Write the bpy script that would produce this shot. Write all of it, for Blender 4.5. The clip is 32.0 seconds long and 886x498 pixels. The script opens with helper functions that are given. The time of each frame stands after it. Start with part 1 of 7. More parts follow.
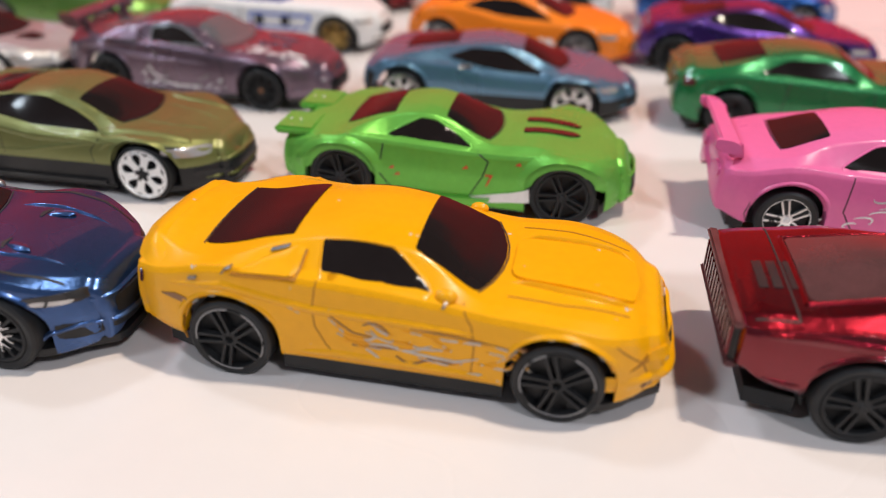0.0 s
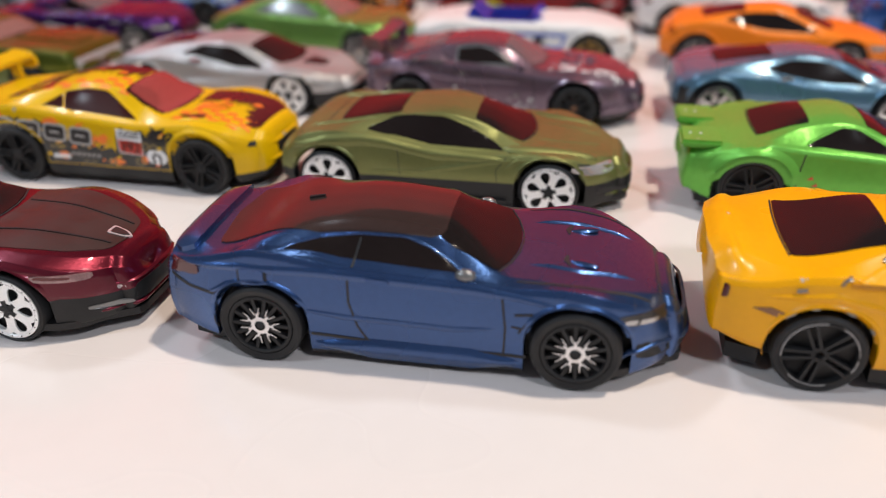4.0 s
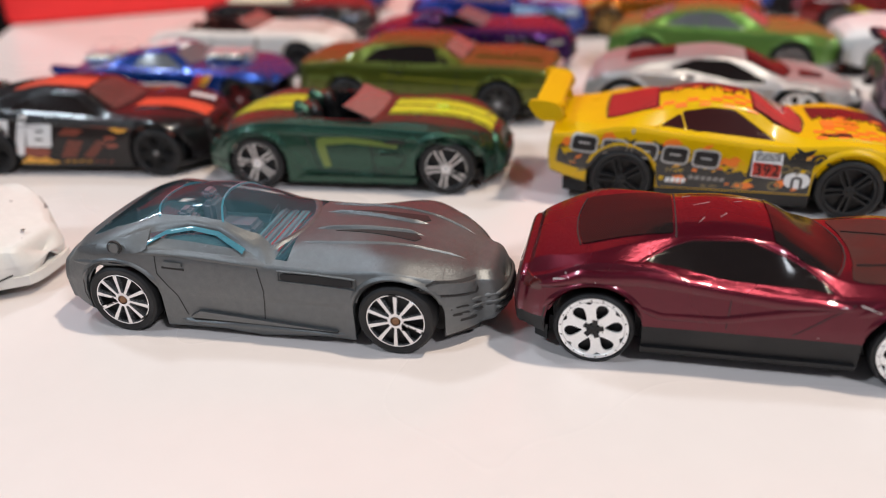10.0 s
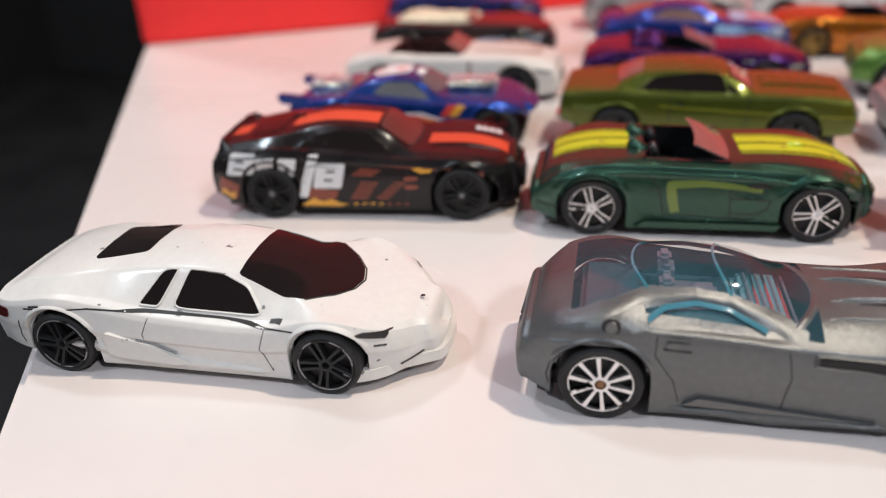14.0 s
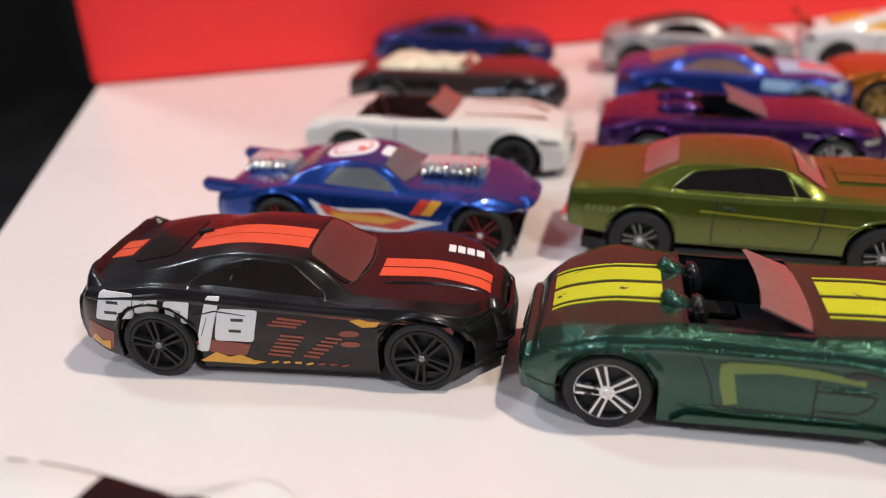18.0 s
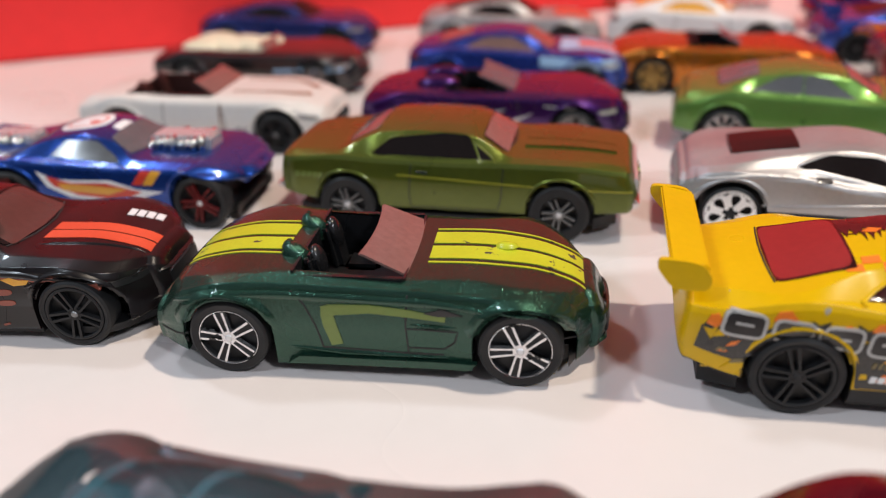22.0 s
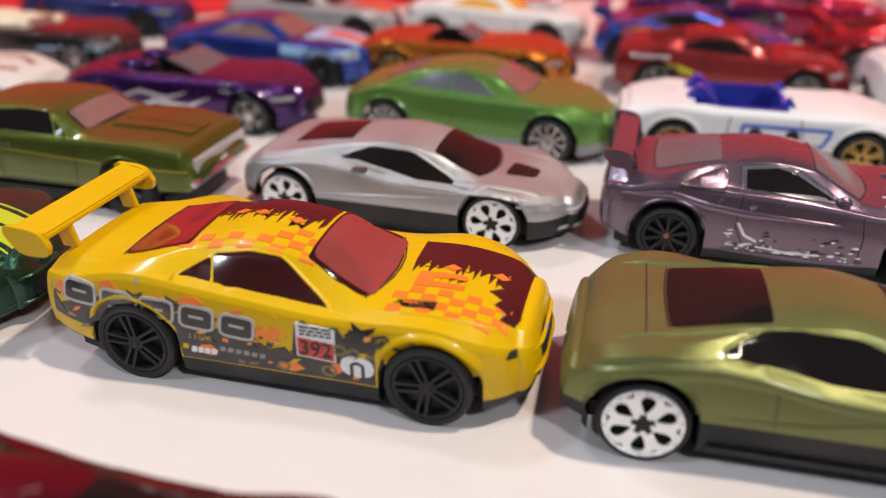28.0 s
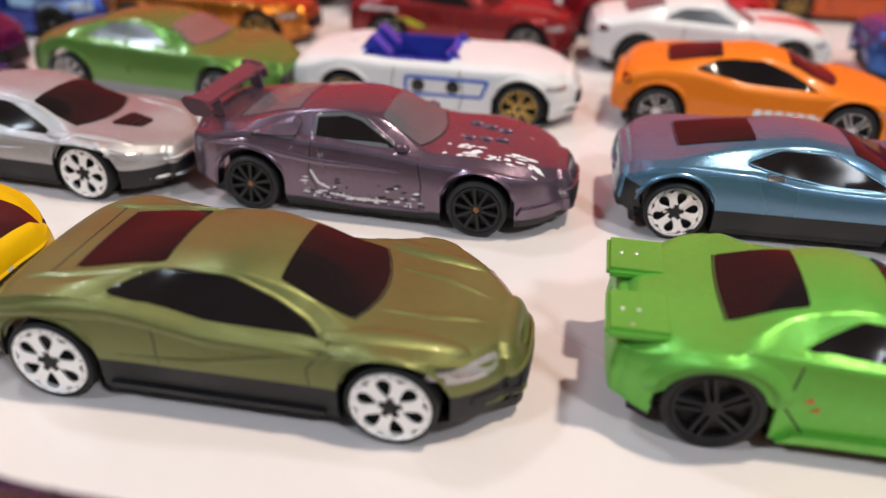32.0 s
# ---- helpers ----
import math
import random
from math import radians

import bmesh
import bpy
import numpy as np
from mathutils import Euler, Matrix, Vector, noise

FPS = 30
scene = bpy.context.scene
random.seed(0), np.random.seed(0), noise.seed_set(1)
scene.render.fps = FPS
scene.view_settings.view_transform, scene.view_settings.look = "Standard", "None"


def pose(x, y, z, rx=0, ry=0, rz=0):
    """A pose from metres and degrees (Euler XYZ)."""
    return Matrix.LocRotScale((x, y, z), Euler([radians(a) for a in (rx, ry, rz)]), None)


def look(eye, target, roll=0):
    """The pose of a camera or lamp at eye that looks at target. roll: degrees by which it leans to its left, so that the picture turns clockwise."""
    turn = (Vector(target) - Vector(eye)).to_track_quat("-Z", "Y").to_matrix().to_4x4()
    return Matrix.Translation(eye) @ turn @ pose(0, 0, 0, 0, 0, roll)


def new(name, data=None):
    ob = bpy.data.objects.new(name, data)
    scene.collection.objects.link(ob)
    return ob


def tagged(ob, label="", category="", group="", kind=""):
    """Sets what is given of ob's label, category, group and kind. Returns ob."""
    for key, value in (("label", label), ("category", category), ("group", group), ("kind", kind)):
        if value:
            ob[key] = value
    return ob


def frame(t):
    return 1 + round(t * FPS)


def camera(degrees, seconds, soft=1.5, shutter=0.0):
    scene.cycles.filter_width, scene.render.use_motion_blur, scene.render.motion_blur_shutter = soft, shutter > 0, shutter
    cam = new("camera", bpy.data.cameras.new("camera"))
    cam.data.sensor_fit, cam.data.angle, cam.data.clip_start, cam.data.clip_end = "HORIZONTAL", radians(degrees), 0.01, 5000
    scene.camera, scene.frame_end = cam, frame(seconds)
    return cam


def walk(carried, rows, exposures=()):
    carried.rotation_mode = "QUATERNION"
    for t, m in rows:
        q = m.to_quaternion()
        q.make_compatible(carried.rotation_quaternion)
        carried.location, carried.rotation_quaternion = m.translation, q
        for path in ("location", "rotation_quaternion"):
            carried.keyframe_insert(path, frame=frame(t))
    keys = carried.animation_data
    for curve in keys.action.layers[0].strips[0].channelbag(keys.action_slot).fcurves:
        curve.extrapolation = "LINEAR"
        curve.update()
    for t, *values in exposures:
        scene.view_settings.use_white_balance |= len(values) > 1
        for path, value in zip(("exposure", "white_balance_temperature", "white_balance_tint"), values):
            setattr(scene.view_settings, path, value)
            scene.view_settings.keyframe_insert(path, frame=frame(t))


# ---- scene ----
cam = camera(58.5, 32.0, 1.1)
cam.data.dof.use_dof, cam.data.dof.focus_distance, cam.data.dof.aperture_fstop = True, 0.125, 12.0
METRES, EYE, TILT, LEAN, TURN = 0.6055, 0.0707, -29.372, -1.077, 8.623
ROWS = [
    (0.0, 0.0, 0.0, 0.0, 0.0, 0.0, -0.0),
    (0.5, -0.0067, -0.0015, -0.0002, -0.36, 0.56, 0.35),
    (1.0, -0.025, -0.0046, 0.0025, -0.51, 1.06, 0.58),
    (1.5, -0.0408, -0.0051, 0.003, -0.5, 1.44, 0.78),
    (2.0, -0.0546, -0.0054, 0.0024, -0.36, 1.63, 0.93),
    (2.5, -0.0777, 0.0001, 0.002, -0.11, 1.73, 1.02),
    (4.5, -0.1482, 0.0046, -0.0003, 1.77, 1.79, 1.22),
    (5.0, -0.1776, 0.0049, 0.0043, 2.41, 1.79, 1.32),
    (5.5, -0.2044, 0.0079, 0.0038, 2.98, 1.75, 1.44),
    (6.0, -0.2182, 0.0071, 0.01, 3.32, 1.73, 1.52),
    (6.5, -0.2263, 0.0084, 0.0063, 3.43, 1.75, 1.59),
    (7.0, -0.2216, 0.0126, 0.0189, 3.37, 1.69, 1.63),
    (7.5, -0.2196, 0.0153, 0.019, 3.28, 1.76, 1.68),
    (8.0, -0.2315, 0.0109, 0.0093, 3.26, 1.92, 1.77),
    (8.5, -0.2796, 0.0116, 0.0048, 3.32, 2.14, 1.71),
    (9.0, -0.3005, 0.0136, 0.009, 3.53, 2.33, 1.64),
    (9.5, -0.3216, 0.0139, 0.01, 3.7, 2.52, 1.53),
    (10.0, -0.3296, 0.0152, 0.0107, 3.8, 2.66, 1.48),
    (10.5, -0.3448, 0.0173, 0.0133, 3.74, 2.77, 1.53),
    (11.0, -0.3415, 0.0226, 0.0099, 3.57, 2.83, 1.72),
    (11.5, -0.3432, 0.0231, 0.0172, 3.38, 2.87, 1.87),
    (12.0, -0.3721, 0.0281, 0.0173, 3.29, 2.96, 1.98),
    (12.5, -0.3972, 0.0277, 0.0248, 3.37, 3.06, 1.96),
    (13.0, -0.426, 0.0316, 0.0244, 3.57, 3.26, 1.92),
    (13.5, -0.4509, 0.0346, 0.0297, 3.68, 3.33, 1.77),
    (15.5, -0.4476, 0.0567, 0.0427, 4.14, 3.1, 1.23),
    (16.0, -0.4632, 0.0822, 0.0601, 4.61, 3.09, 0.97),
    (16.5, -0.4596, 0.0985, 0.0746, 5.0, 3.17, 0.74),
    (17.0, -0.4525, 0.1148, 0.0799, 5.21, 3.46, 0.63),
    (17.5, -0.441, 0.1159, 0.0754, 5.14, 3.73, 0.58),
    (18.0, -0.4393, 0.1182, 0.0793, 4.81, 3.99, 0.79),
    (18.5, -0.4413, 0.116, 0.0764, 4.41, 4.19, 1.03),
    (19.0, -0.439, 0.1166, 0.0741, 3.98, 4.3, 1.33),
    (19.5, -0.4354, 0.1151, 0.0742, 3.55, 4.29, 1.64),
    (20.0, -0.42, 0.1125, 0.0747, 3.07, 4.2, 1.96),
    (20.5, -0.403, 0.1108, 0.0718, 2.39, 4.0, 2.21),
    (21.0, -0.3844, 0.1091, 0.0699, 1.85, 3.71, 2.45),
    (21.5, -0.3703, 0.1096, 0.0684, 1.41, 3.51, 2.51),
    (22.0, -0.3602, 0.1096, 0.067, 1.11, 3.27, 2.37),
    (22.5, -0.3566, 0.1098, 0.0696, 0.9, 2.97, 2.12),
    (23.0, -0.3487, 0.1124, 0.0729, 0.6, 2.71, 1.74),
    (23.5, -0.3344, 0.1102, 0.0741, 0.32, 2.55, 1.6),
    (24.0, -0.3169, 0.1049, 0.0756, 0.11, 2.4, 1.51),
    (24.5, -0.2904, 0.1014, 0.0696, -0.0, 2.38, 1.49),
    (25.0, -0.2602, 0.1022, 0.067, 0.09, 2.38, 1.21),
    (25.5, -0.2378, 0.1018, 0.0607, 0.59, 2.6, 0.68),
    (27.5, -0.2123, 0.1034, 0.0596, 2.98, 3.06, -0.93),
    (28.0, -0.2043, 0.1018, 0.0598, 2.74, 2.69, -0.7),
    (28.5, -0.1759, 0.1004, 0.0612, 2.19, 2.2, -0.27),
    (29.0, -0.1463, 0.1001, 0.0582, 1.48, 1.86, 0.08),
    (29.5, -0.1259, 0.0981, 0.0552, 0.78, 1.59, 0.36),
    (30.0, -0.1178, 0.0912, 0.0531, 0.08, 1.38, 0.48),
    (30.5, -0.113, 0.09, 0.0557, -0.34, 1.19, 0.41),
    (31.0, -0.1132, 0.0939, 0.0519, -0.52, 0.95, 0.32),
    (31.5, -0.1041, 0.0967, 0.0506, -0.46, 0.5, 0.19),
    (32.0, -0.0879, 0.1004, 0.056, -0.21, -0.09, -0.02),
]
walk(cam, [(t, pose(0, 0, EYE, TILT, LEAN, TURN) @ pose(METRES * x, METRES * y, METRES * z, 90 + pitch, roll, yaw)) for t, x, y, z, yaw, pitch, roll in ROWS])


# ---- light: a dim room, the strongest lamp up to the right, plus three added fill lamps ----
world = bpy.data.worlds.new("night")
scene.world = world
world.use_nodes = True
world.node_tree.nodes["Background"].inputs[0].default_value = (0.02, 0.025, 0.03, 1)
world.node_tree.nodes["Background"].inputs[1].default_value = 1.0
scene.view_settings.exposure = 0.07


def disc_lamp(name, place, aim, size, watts, colour):
    lamp = new(name, bpy.data.lights.new(name, "AREA"))
    lamp.data.shape, lamp.data.size, lamp.data.energy, lamp.data.color = "DISK", size, watts, colour
    lamp.matrix_world = look(place, aim)
    return lamp


MIDDLE = Vector((-0.15, 0.2, 0))
disc_lamp("key_lamp", MIDDLE + Vector((0.80, 0.08, 2.2)), MIDDLE, 0.13, 38.5, (1.0, 0.86, 0.71))
# unseen fill lamps, added to lighten shadows and the near sides
disc_lamp("fill_lamp", MIDDLE + Vector((-1.6, 0.9, 2.5)), MIDDLE, 0.34, 21.0, (0.76, 0.88, 1.0))
disc_lamp("fill_lamp", MIDDLE + Vector((1.6, -1.6, 2.2)), MIDDLE, 0.40, 33.0, (0.87, 0.92, 1.0))
disc_lamp("fill_lamp", MIDDLE + Vector((-2.0, -1.4, 2.3)), MIDDLE, 0.40, 31.0, (0.76, 0.88, 1.0))


# ---- materials ----
def shader(name, colour, rough=0.5, metal=0.0, coat=0.0, vary=0.08, scale=60.0, bump=0.0, bump_scale=900.0,
           chips=None, chip_amount=0.0, alpha=1.0, ior=1.5):
    """A painted, plastic or metal surface: two scales of tone, fine relief, and optional bare chips."""
    m = bpy.data.materials.new(name)
    m.use_nodes = True
    n, l = m.node_tree.nodes, m.node_tree.links
    b = n["Principled BSDF"]
    co = n.new("ShaderNodeTexCoord")
    big, fine = n.new("ShaderNodeTexNoise"), n.new("ShaderNodeTexNoise")
    big.inputs["Scale"].default_value, fine.inputs["Scale"].default_value = scale, scale * 14
    for t in (big, fine):
        l.new(co.outputs["Object"], t.inputs["Vector"])
    add = n.new("ShaderNodeMath")
    add.operation = "ADD"
    l.new(big.outputs[0], add.inputs[0])
    l.new(fine.outputs[0], add.inputs[1])
    ramp = n.new("ShaderNodeMapRange")
    ramp.inputs["From Min"].default_value, ramp.inputs["From Max"].default_value = 0.6, 1.4
    ramp.inputs["To Min"].default_value, ramp.inputs["To Max"].default_value = 1 - vary, 1 + vary
    l.new(add.outputs[0], ramp.inputs["Value"])
    mul = n.new("ShaderNodeVectorMath")
    mul.operation = "SCALE"
    mul.inputs[0].default_value = colour
    l.new(ramp.outputs[0], mul.inputs["Scale"])
    out = mul.outputs[0]
    if chips:
        spot = n.new("ShaderNodeTexNoise")
        spot.inputs["Scale"].default_value, spot.inputs["Detail"].default_value = 330.0, 6.0
        l.new(co.outputs["Object"], spot.inputs["Vector"])
        cut = n.new("ShaderNodeMapRange")
        cut.inputs["From Min"].default_value = 0.74 - chip_amount
        cut.inputs["From Max"].default_value = 0.75 - chip_amount
        l.new(spot.outputs[0], cut.inputs["Value"])
        mix = n.new("ShaderNodeMix")
        mix.data_type = "RGBA"
        l.new(cut.outputs[0], mix.inputs["Factor"])
        l.new(out, mix.inputs["A"])
        mix.inputs["B"].default_value = (*chips, 1)
        out = mix.outputs["Result"]
    l.new(out, b.inputs["Base Color"])
    r = n.new("ShaderNodeMapRange")
    r.inputs["From Min"].default_value, r.inputs["From Max"].default_value = 0.3, 0.7
    r.inputs["To Min"].default_value, r.inputs["To Max"].default_value = rough * 0.8, min(1, rough * 1.25)
    l.new(big.outputs[0], r.inputs["Value"])
    l.new(r.outputs[0], b.inputs["Roughness"])
    b.inputs["Metallic"].default_value, b.inputs["Coat Weight"].default_value = metal, coat
    b.inputs["Coat Roughness"].default_value, b.inputs["IOR"].default_value = 0.06, ior
    if alpha < 1:
        b.inputs["Transmission Weight"].default_value = 1 - alpha
    if bump:
        g, bm = n.new("ShaderNodeTexNoise"), n.new("ShaderNodeBump")
        g.inputs["Scale"].default_value = bump_scale
        l.new(co.outputs["Object"], g.inputs["Vector"])
        l.new(g.outputs[0], bm.inputs["Height"])
        bm.inputs["Strength"].default_value, bm.inputs["Distance"].default_value = bump, 0.0003
        l.new(bm.outputs[0], b.inputs["Normal"])
    return m


def enamel(name, colour, chips=None, amount=0.0):
    m = shader(name, colour, 0.32, 0.0, 0.22, 0.05, 50, 0.04, 500, chips, amount)
    m.node_tree.nodes["Principled BSDF"].inputs["Specular IOR Level"].default_value = 0.3
    return m


def flakes(m, tilt, scale=9000.0):
    """Tilt the surface of each tiny cell its own way, as the flakes in a metal paint lie."""
    n, l = m.node_tree.nodes, m.node_tree.links
    co, geo, cell = n.new("ShaderNodeTexCoord"), n.new("ShaderNodeNewGeometry"), n.new("ShaderNodeTexVoronoi")
    cell.inputs["Scale"].default_value = scale
    l.new(co.outputs["Object"], cell.inputs["Vector"])
    centre, size, add, unit = (n.new("ShaderNodeVectorMath") for _ in range(4))
    centre.operation, size.operation, add.operation, unit.operation = "SUBTRACT", "SCALE", "ADD", "NORMALIZE"
    centre.inputs[1].default_value, size.inputs["Scale"].default_value = (0.5, 0.5, 0.5), tilt
    l.new(cell.outputs["Color"], centre.inputs[0])
    l.new(centre.outputs[0], size.inputs[0])
    l.new(size.outputs[0], add.inputs[0])
    l.new(geo.outputs["Normal"], add.inputs[1])
    l.new(add.outputs[0], unit.inputs[0])
    l.new(unit.outputs[0], n["Principled BSDF"].inputs["Normal"])
    return m


def metallic(name, colour, rough=0.34, metal=0.65, chips=None, amount=0.0, flake=0.14, coat=0.6):
    """Clear lacquer over a layer of fine glittering flakes."""
    m = shader(name, colour, rough, min(1.0, metal + 0.12), coat, 0.07, 60, 0.0, 900, chips, amount)
    b = m.node_tree.nodes["Principled BSDF"]
    b.inputs["Specular IOR Level"].default_value, b.inputs["Coat Roughness"].default_value = 0.25, 0.035
    return flakes(m, flake)


RUBBER = shader("black_plastic_tyre", (0.007, 0.007, 0.008), 0.55, 0, 0, 0.2, 200, 0.1)
BASE = shader("black_plastic_base", (0.006, 0.006, 0.007), 0.5, 0, 0, 0.25, 120, 0.12)
GLASS = shader("dark_tinted_plastic_glass", (0.012, 0.009, 0.009), 0.13, 0, 0.0, 0.1, 60, 0.0, 900, ior=1.36)
GLASS.node_tree.nodes["Principled BSDF"].inputs["Specular IOR Level"].default_value = 0.22
GREYGLASS = shader("pale_grey_glass", (0.10, 0.105, 0.115), 0.24, 0, 0.12, 0.1, 60)
REDGLASS = shader("translucent_red_glass", (0.035, 0.006, 0.006), 0.12, 0, 0.2, 0.15, 60)
PINKGLASS = shader("smoky_pink_glass", (0.20, 0.115, 0.10), 0.14, 0.0, 0.6, 0.15, 60)
BLUEGLASS = shader("clear_pale_blue_plastic", (0.10, 0.24, 0.30), 0.04, 0, 1.0, 0.25, 120, ior=1.5)
BLUEGLASS.node_tree.nodes["Principled BSDF"].inputs["Alpha"].default_value = 0.22
WORNCHROME = shader("worn_chrome_wheel_face", (0.80, 0.80, 0.81), 0.22, 0.9, 0, 0.1, 80, 0, 900, (0.04, 0.04, 0.04), 0.115)
CHROME = shader("chrome_plating", (0.76, 0.76, 0.77), 0.18, 1.0, 0, 0.1, 80)
SILVER = shader("silver_print", (0.70, 0.70, 0.71), 0.3, 0.6, 0, 0.1, 80)
WHITEWHEEL = shader("bright_silver_wheel_face", (0.95, 0.95, 0.94), 0.42, 0.55, 0, 0.06, 200)
DARKRIM = shader("black_wheel_face", (0.007, 0.007, 0.008), 0.55, 0, 0, 0.2, 200)
WORNRING = shader("worn_silver_rim_edge", (0.34, 0.33, 0.33), 0.4, 0.5, 0, 0.15, 200, 0, 900, (0.03, 0.03, 0.03), 0.22)
GOLD = shader("gold_plating", (0.62, 0.42, 0.14), 0.28, 1.0, 0, 0.1, 80)
# for panel joints and openings, and for strips of painted shade
SEAM = shader("dark_seam_and_shade", (0.02, 0.018, 0.018), 0.6)
BLACKPRINT = shader("black_print", (0.02, 0.018, 0.018), 0.35, 0, 0.3, 0.2, 200)
WHITEPRINT = shader("white_print", (0.78, 0.78, 0.78), 0.4, 0, 0.2, 0.06, 120)
ORANGEPRINT = shader("orange_print", (0.86, 0.20, 0.02), 0.35, 0, 0.3, 0.08, 120)
REDPRINT = shader("red_print", (0.62, 0.05, 0.03), 0.35, 0, 0.3, 0.1, 120)
SCARLET = shader("scarlet_stripe_print", (0.70, 0.085, 0.035), 0.35, 0, 0.4, 0.08, 120)
MAROONPRINT = shader("maroon_print", (0.035, 0.006, 0.007), 0.3, 0, 0.4, 0.1, 120)
YELLOWPRINT = shader("yellow_green_print", (0.50, 0.54, 0.02), 0.35, 0, 0.4, 0.08, 120, 0, 900, (0.03, 0.06, 0.04), 0.075)
OLIVEPRINT = shader("faded_olive_print", (0.16, 0.22, 0.045), 0.35, 0.2, 0.4, 0.1, 120)
AMBERPRINT = shader("amber_print", (0.75, 0.36, 0.04), 0.35, 0, 0.3, 0.1, 120)
BROWNPRINT = shader("brown_print", (0.22, 0.09, 0.03), 0.4, 0, 0.2, 0.2, 200)
RUSTPRINT = shader("rust_red_print", (0.26, 0.05, 0.025), 0.4, 0, 0.3, 0.25, 300)
GREYPRINT = shader("dark_grey_print", (0.032, 0.029, 0.026), 0.4, 0, 0.2, 0.8, 260)
BLUEPRINT = shader("blue_print", (0.05, 0.13, 0.50), 0.35, 0, 0.3, 0.08, 120)
PALEBLUE = shader("pale_blue_print", (0.35, 0.55, 0.78), 0.35, 0, 0.3, 0.08, 120)
LAMP = shader("clear_headlamp", (0.50, 0.48, 0.47), 0.14, 0.45, 0.8, 0.2, 300)
TAIL = shader("red_tail_lamp", (0.08, 0.006, 0.006), 0.15, 0, 0.8, 0.1, 300)
SEAT = shader("black_plastic_seat", (0.012, 0.012, 0.013), 0.25, 0, 0, 0.3, 150)
BLUESEAT = shader("blue_plastic_interior", (0.035, 0.05, 0.42), 0.4, 0, 0.2, 0.1, 150)
DARKRED = shader("dark_red_wheel_face", (0.16, 0.012, 0.012), 0.4)
GREYHUB = shader("grey_metal_hub", (0.22, 0.22, 0.22), 0.35, 0.7)
CREAM = shader("cream_printed_top", (0.76, 0.70, 0.52), 0.45, 0, 0.2, 0.06, 150)

TABLETOP = shader("white_laminate", (0.71, 0.645, 0.622), 0.28, 0, 0.0, 0.015, 14, 0.03, 300)
REDBOARD = shader("red_painted_board", (0.93, 0.03, 0.03), 0.55, 0, 0.0, 0.05, 10, 0.05, 300)
FLOOR = shader("black_floor", (0.008, 0.008, 0.009), 0.7, 0, 0, 0.3, 5)


# ---- building blocks ----
MM = 0.001


def part(name, verts, faces, material, parent, label="", smooth=45.0, scale=MM):
    """One mesh object under a thing or a part, from vertices in millimetres."""
    me = bpy.data.meshes.new(name)
    me.from_pydata([(v[0] * scale, v[1] * scale, v[2] * scale) for v in verts], [], faces)
    me.materials.append(material)
    if smooth:
        me.polygons.foreach_set("use_smooth", [True] * len(me.polygons))
        me.set_sharp_from_angle(angle=radians(smooth))
    me.update()
    ob = new(name, me)
    ob.parent = parent
    if label:
        tagged(ob, label)
    return ob


def curve(points):
    """A smooth curve through (x, value) points that never overshoots."""
    p = sorted(points)
    xs, ys = np.array([a for a, _ in p], float), np.array([b for _, b in p], float)
    if len(xs) == 1:
        return lambda x: float(ys[0])
    h, d = np.diff(xs), np.diff(ys) / np.diff(xs)
    m = np.zeros(len(xs))
    m[0], m[-1] = d[0], d[-1]
    for i in range(1, len(xs) - 1):
        if d[i - 1] * d[i] > 0:
            w1, w2 = 2 * h[i] + h[i - 1], h[i] + 2 * h[i - 1]
            m[i] = (w1 + w2) / (w1 / d[i - 1] + w2 / d[i])

    def value(x):
        x = min(max(x, xs[0]), xs[-1])
        i = min(int(np.searchsorted(xs, x, "right")) - 1, len(xs) - 2)
        t = (x - xs[i]) / h[i]
        return float((2 * t**3 - 3 * t**2 + 1) * ys[i] + (t**3 - 2 * t**2 + t) * h[i] * m[i]
                     + (3 * t**2 - 2 * t**3) * ys[i + 1] + (t**3 - t**2) * h[i] * m[i + 1])
    return value


def cells(poly, step):
    """A flat polygon cut along a square grid: vertices and faces."""
    def clip(pts, axis, limit, sign):
        out = []
        for a, b in zip(pts, pts[1:] + pts[:1]):
            ia, ib = sign * (a[axis] - limit) >= 0, sign * (b[axis] - limit) >= 0
            if ia:
                out.append(a)
            if ia != ib:
                t = (limit - a[axis]) / (b[axis] - a[axis])
                out.append((a[0] + t * (b[0] - a[0]), a[1] + t * (b[1] - a[1])))
        return out

    verts, faces, seen = [], [], {}
    xs, ys = [p[0] for p in poly], [p[1] for p in poly]
    x = math.floor(min(xs) / step) * step
    while x < max(xs):
        strip = clip(clip(list(poly), 0, x, 1), 0, x + step, -1)
        y = math.floor(min(ys) / step) * step
        while strip and y < max(ys):
            piece = clip(clip(strip, 1, y, 1), 1, y + step, -1)
            face = []
            for p in piece:
                k = (round(p[0], 3), round(p[1], 3))
                if k not in seen:
                    seen[k] = len(verts)
                    verts.append(p)
                if seen[k] not in face:
                    face.append(seen[k])
            if len(face) > 2:
                faces.append(face)
            y += step
        x += step
    return verts, faces


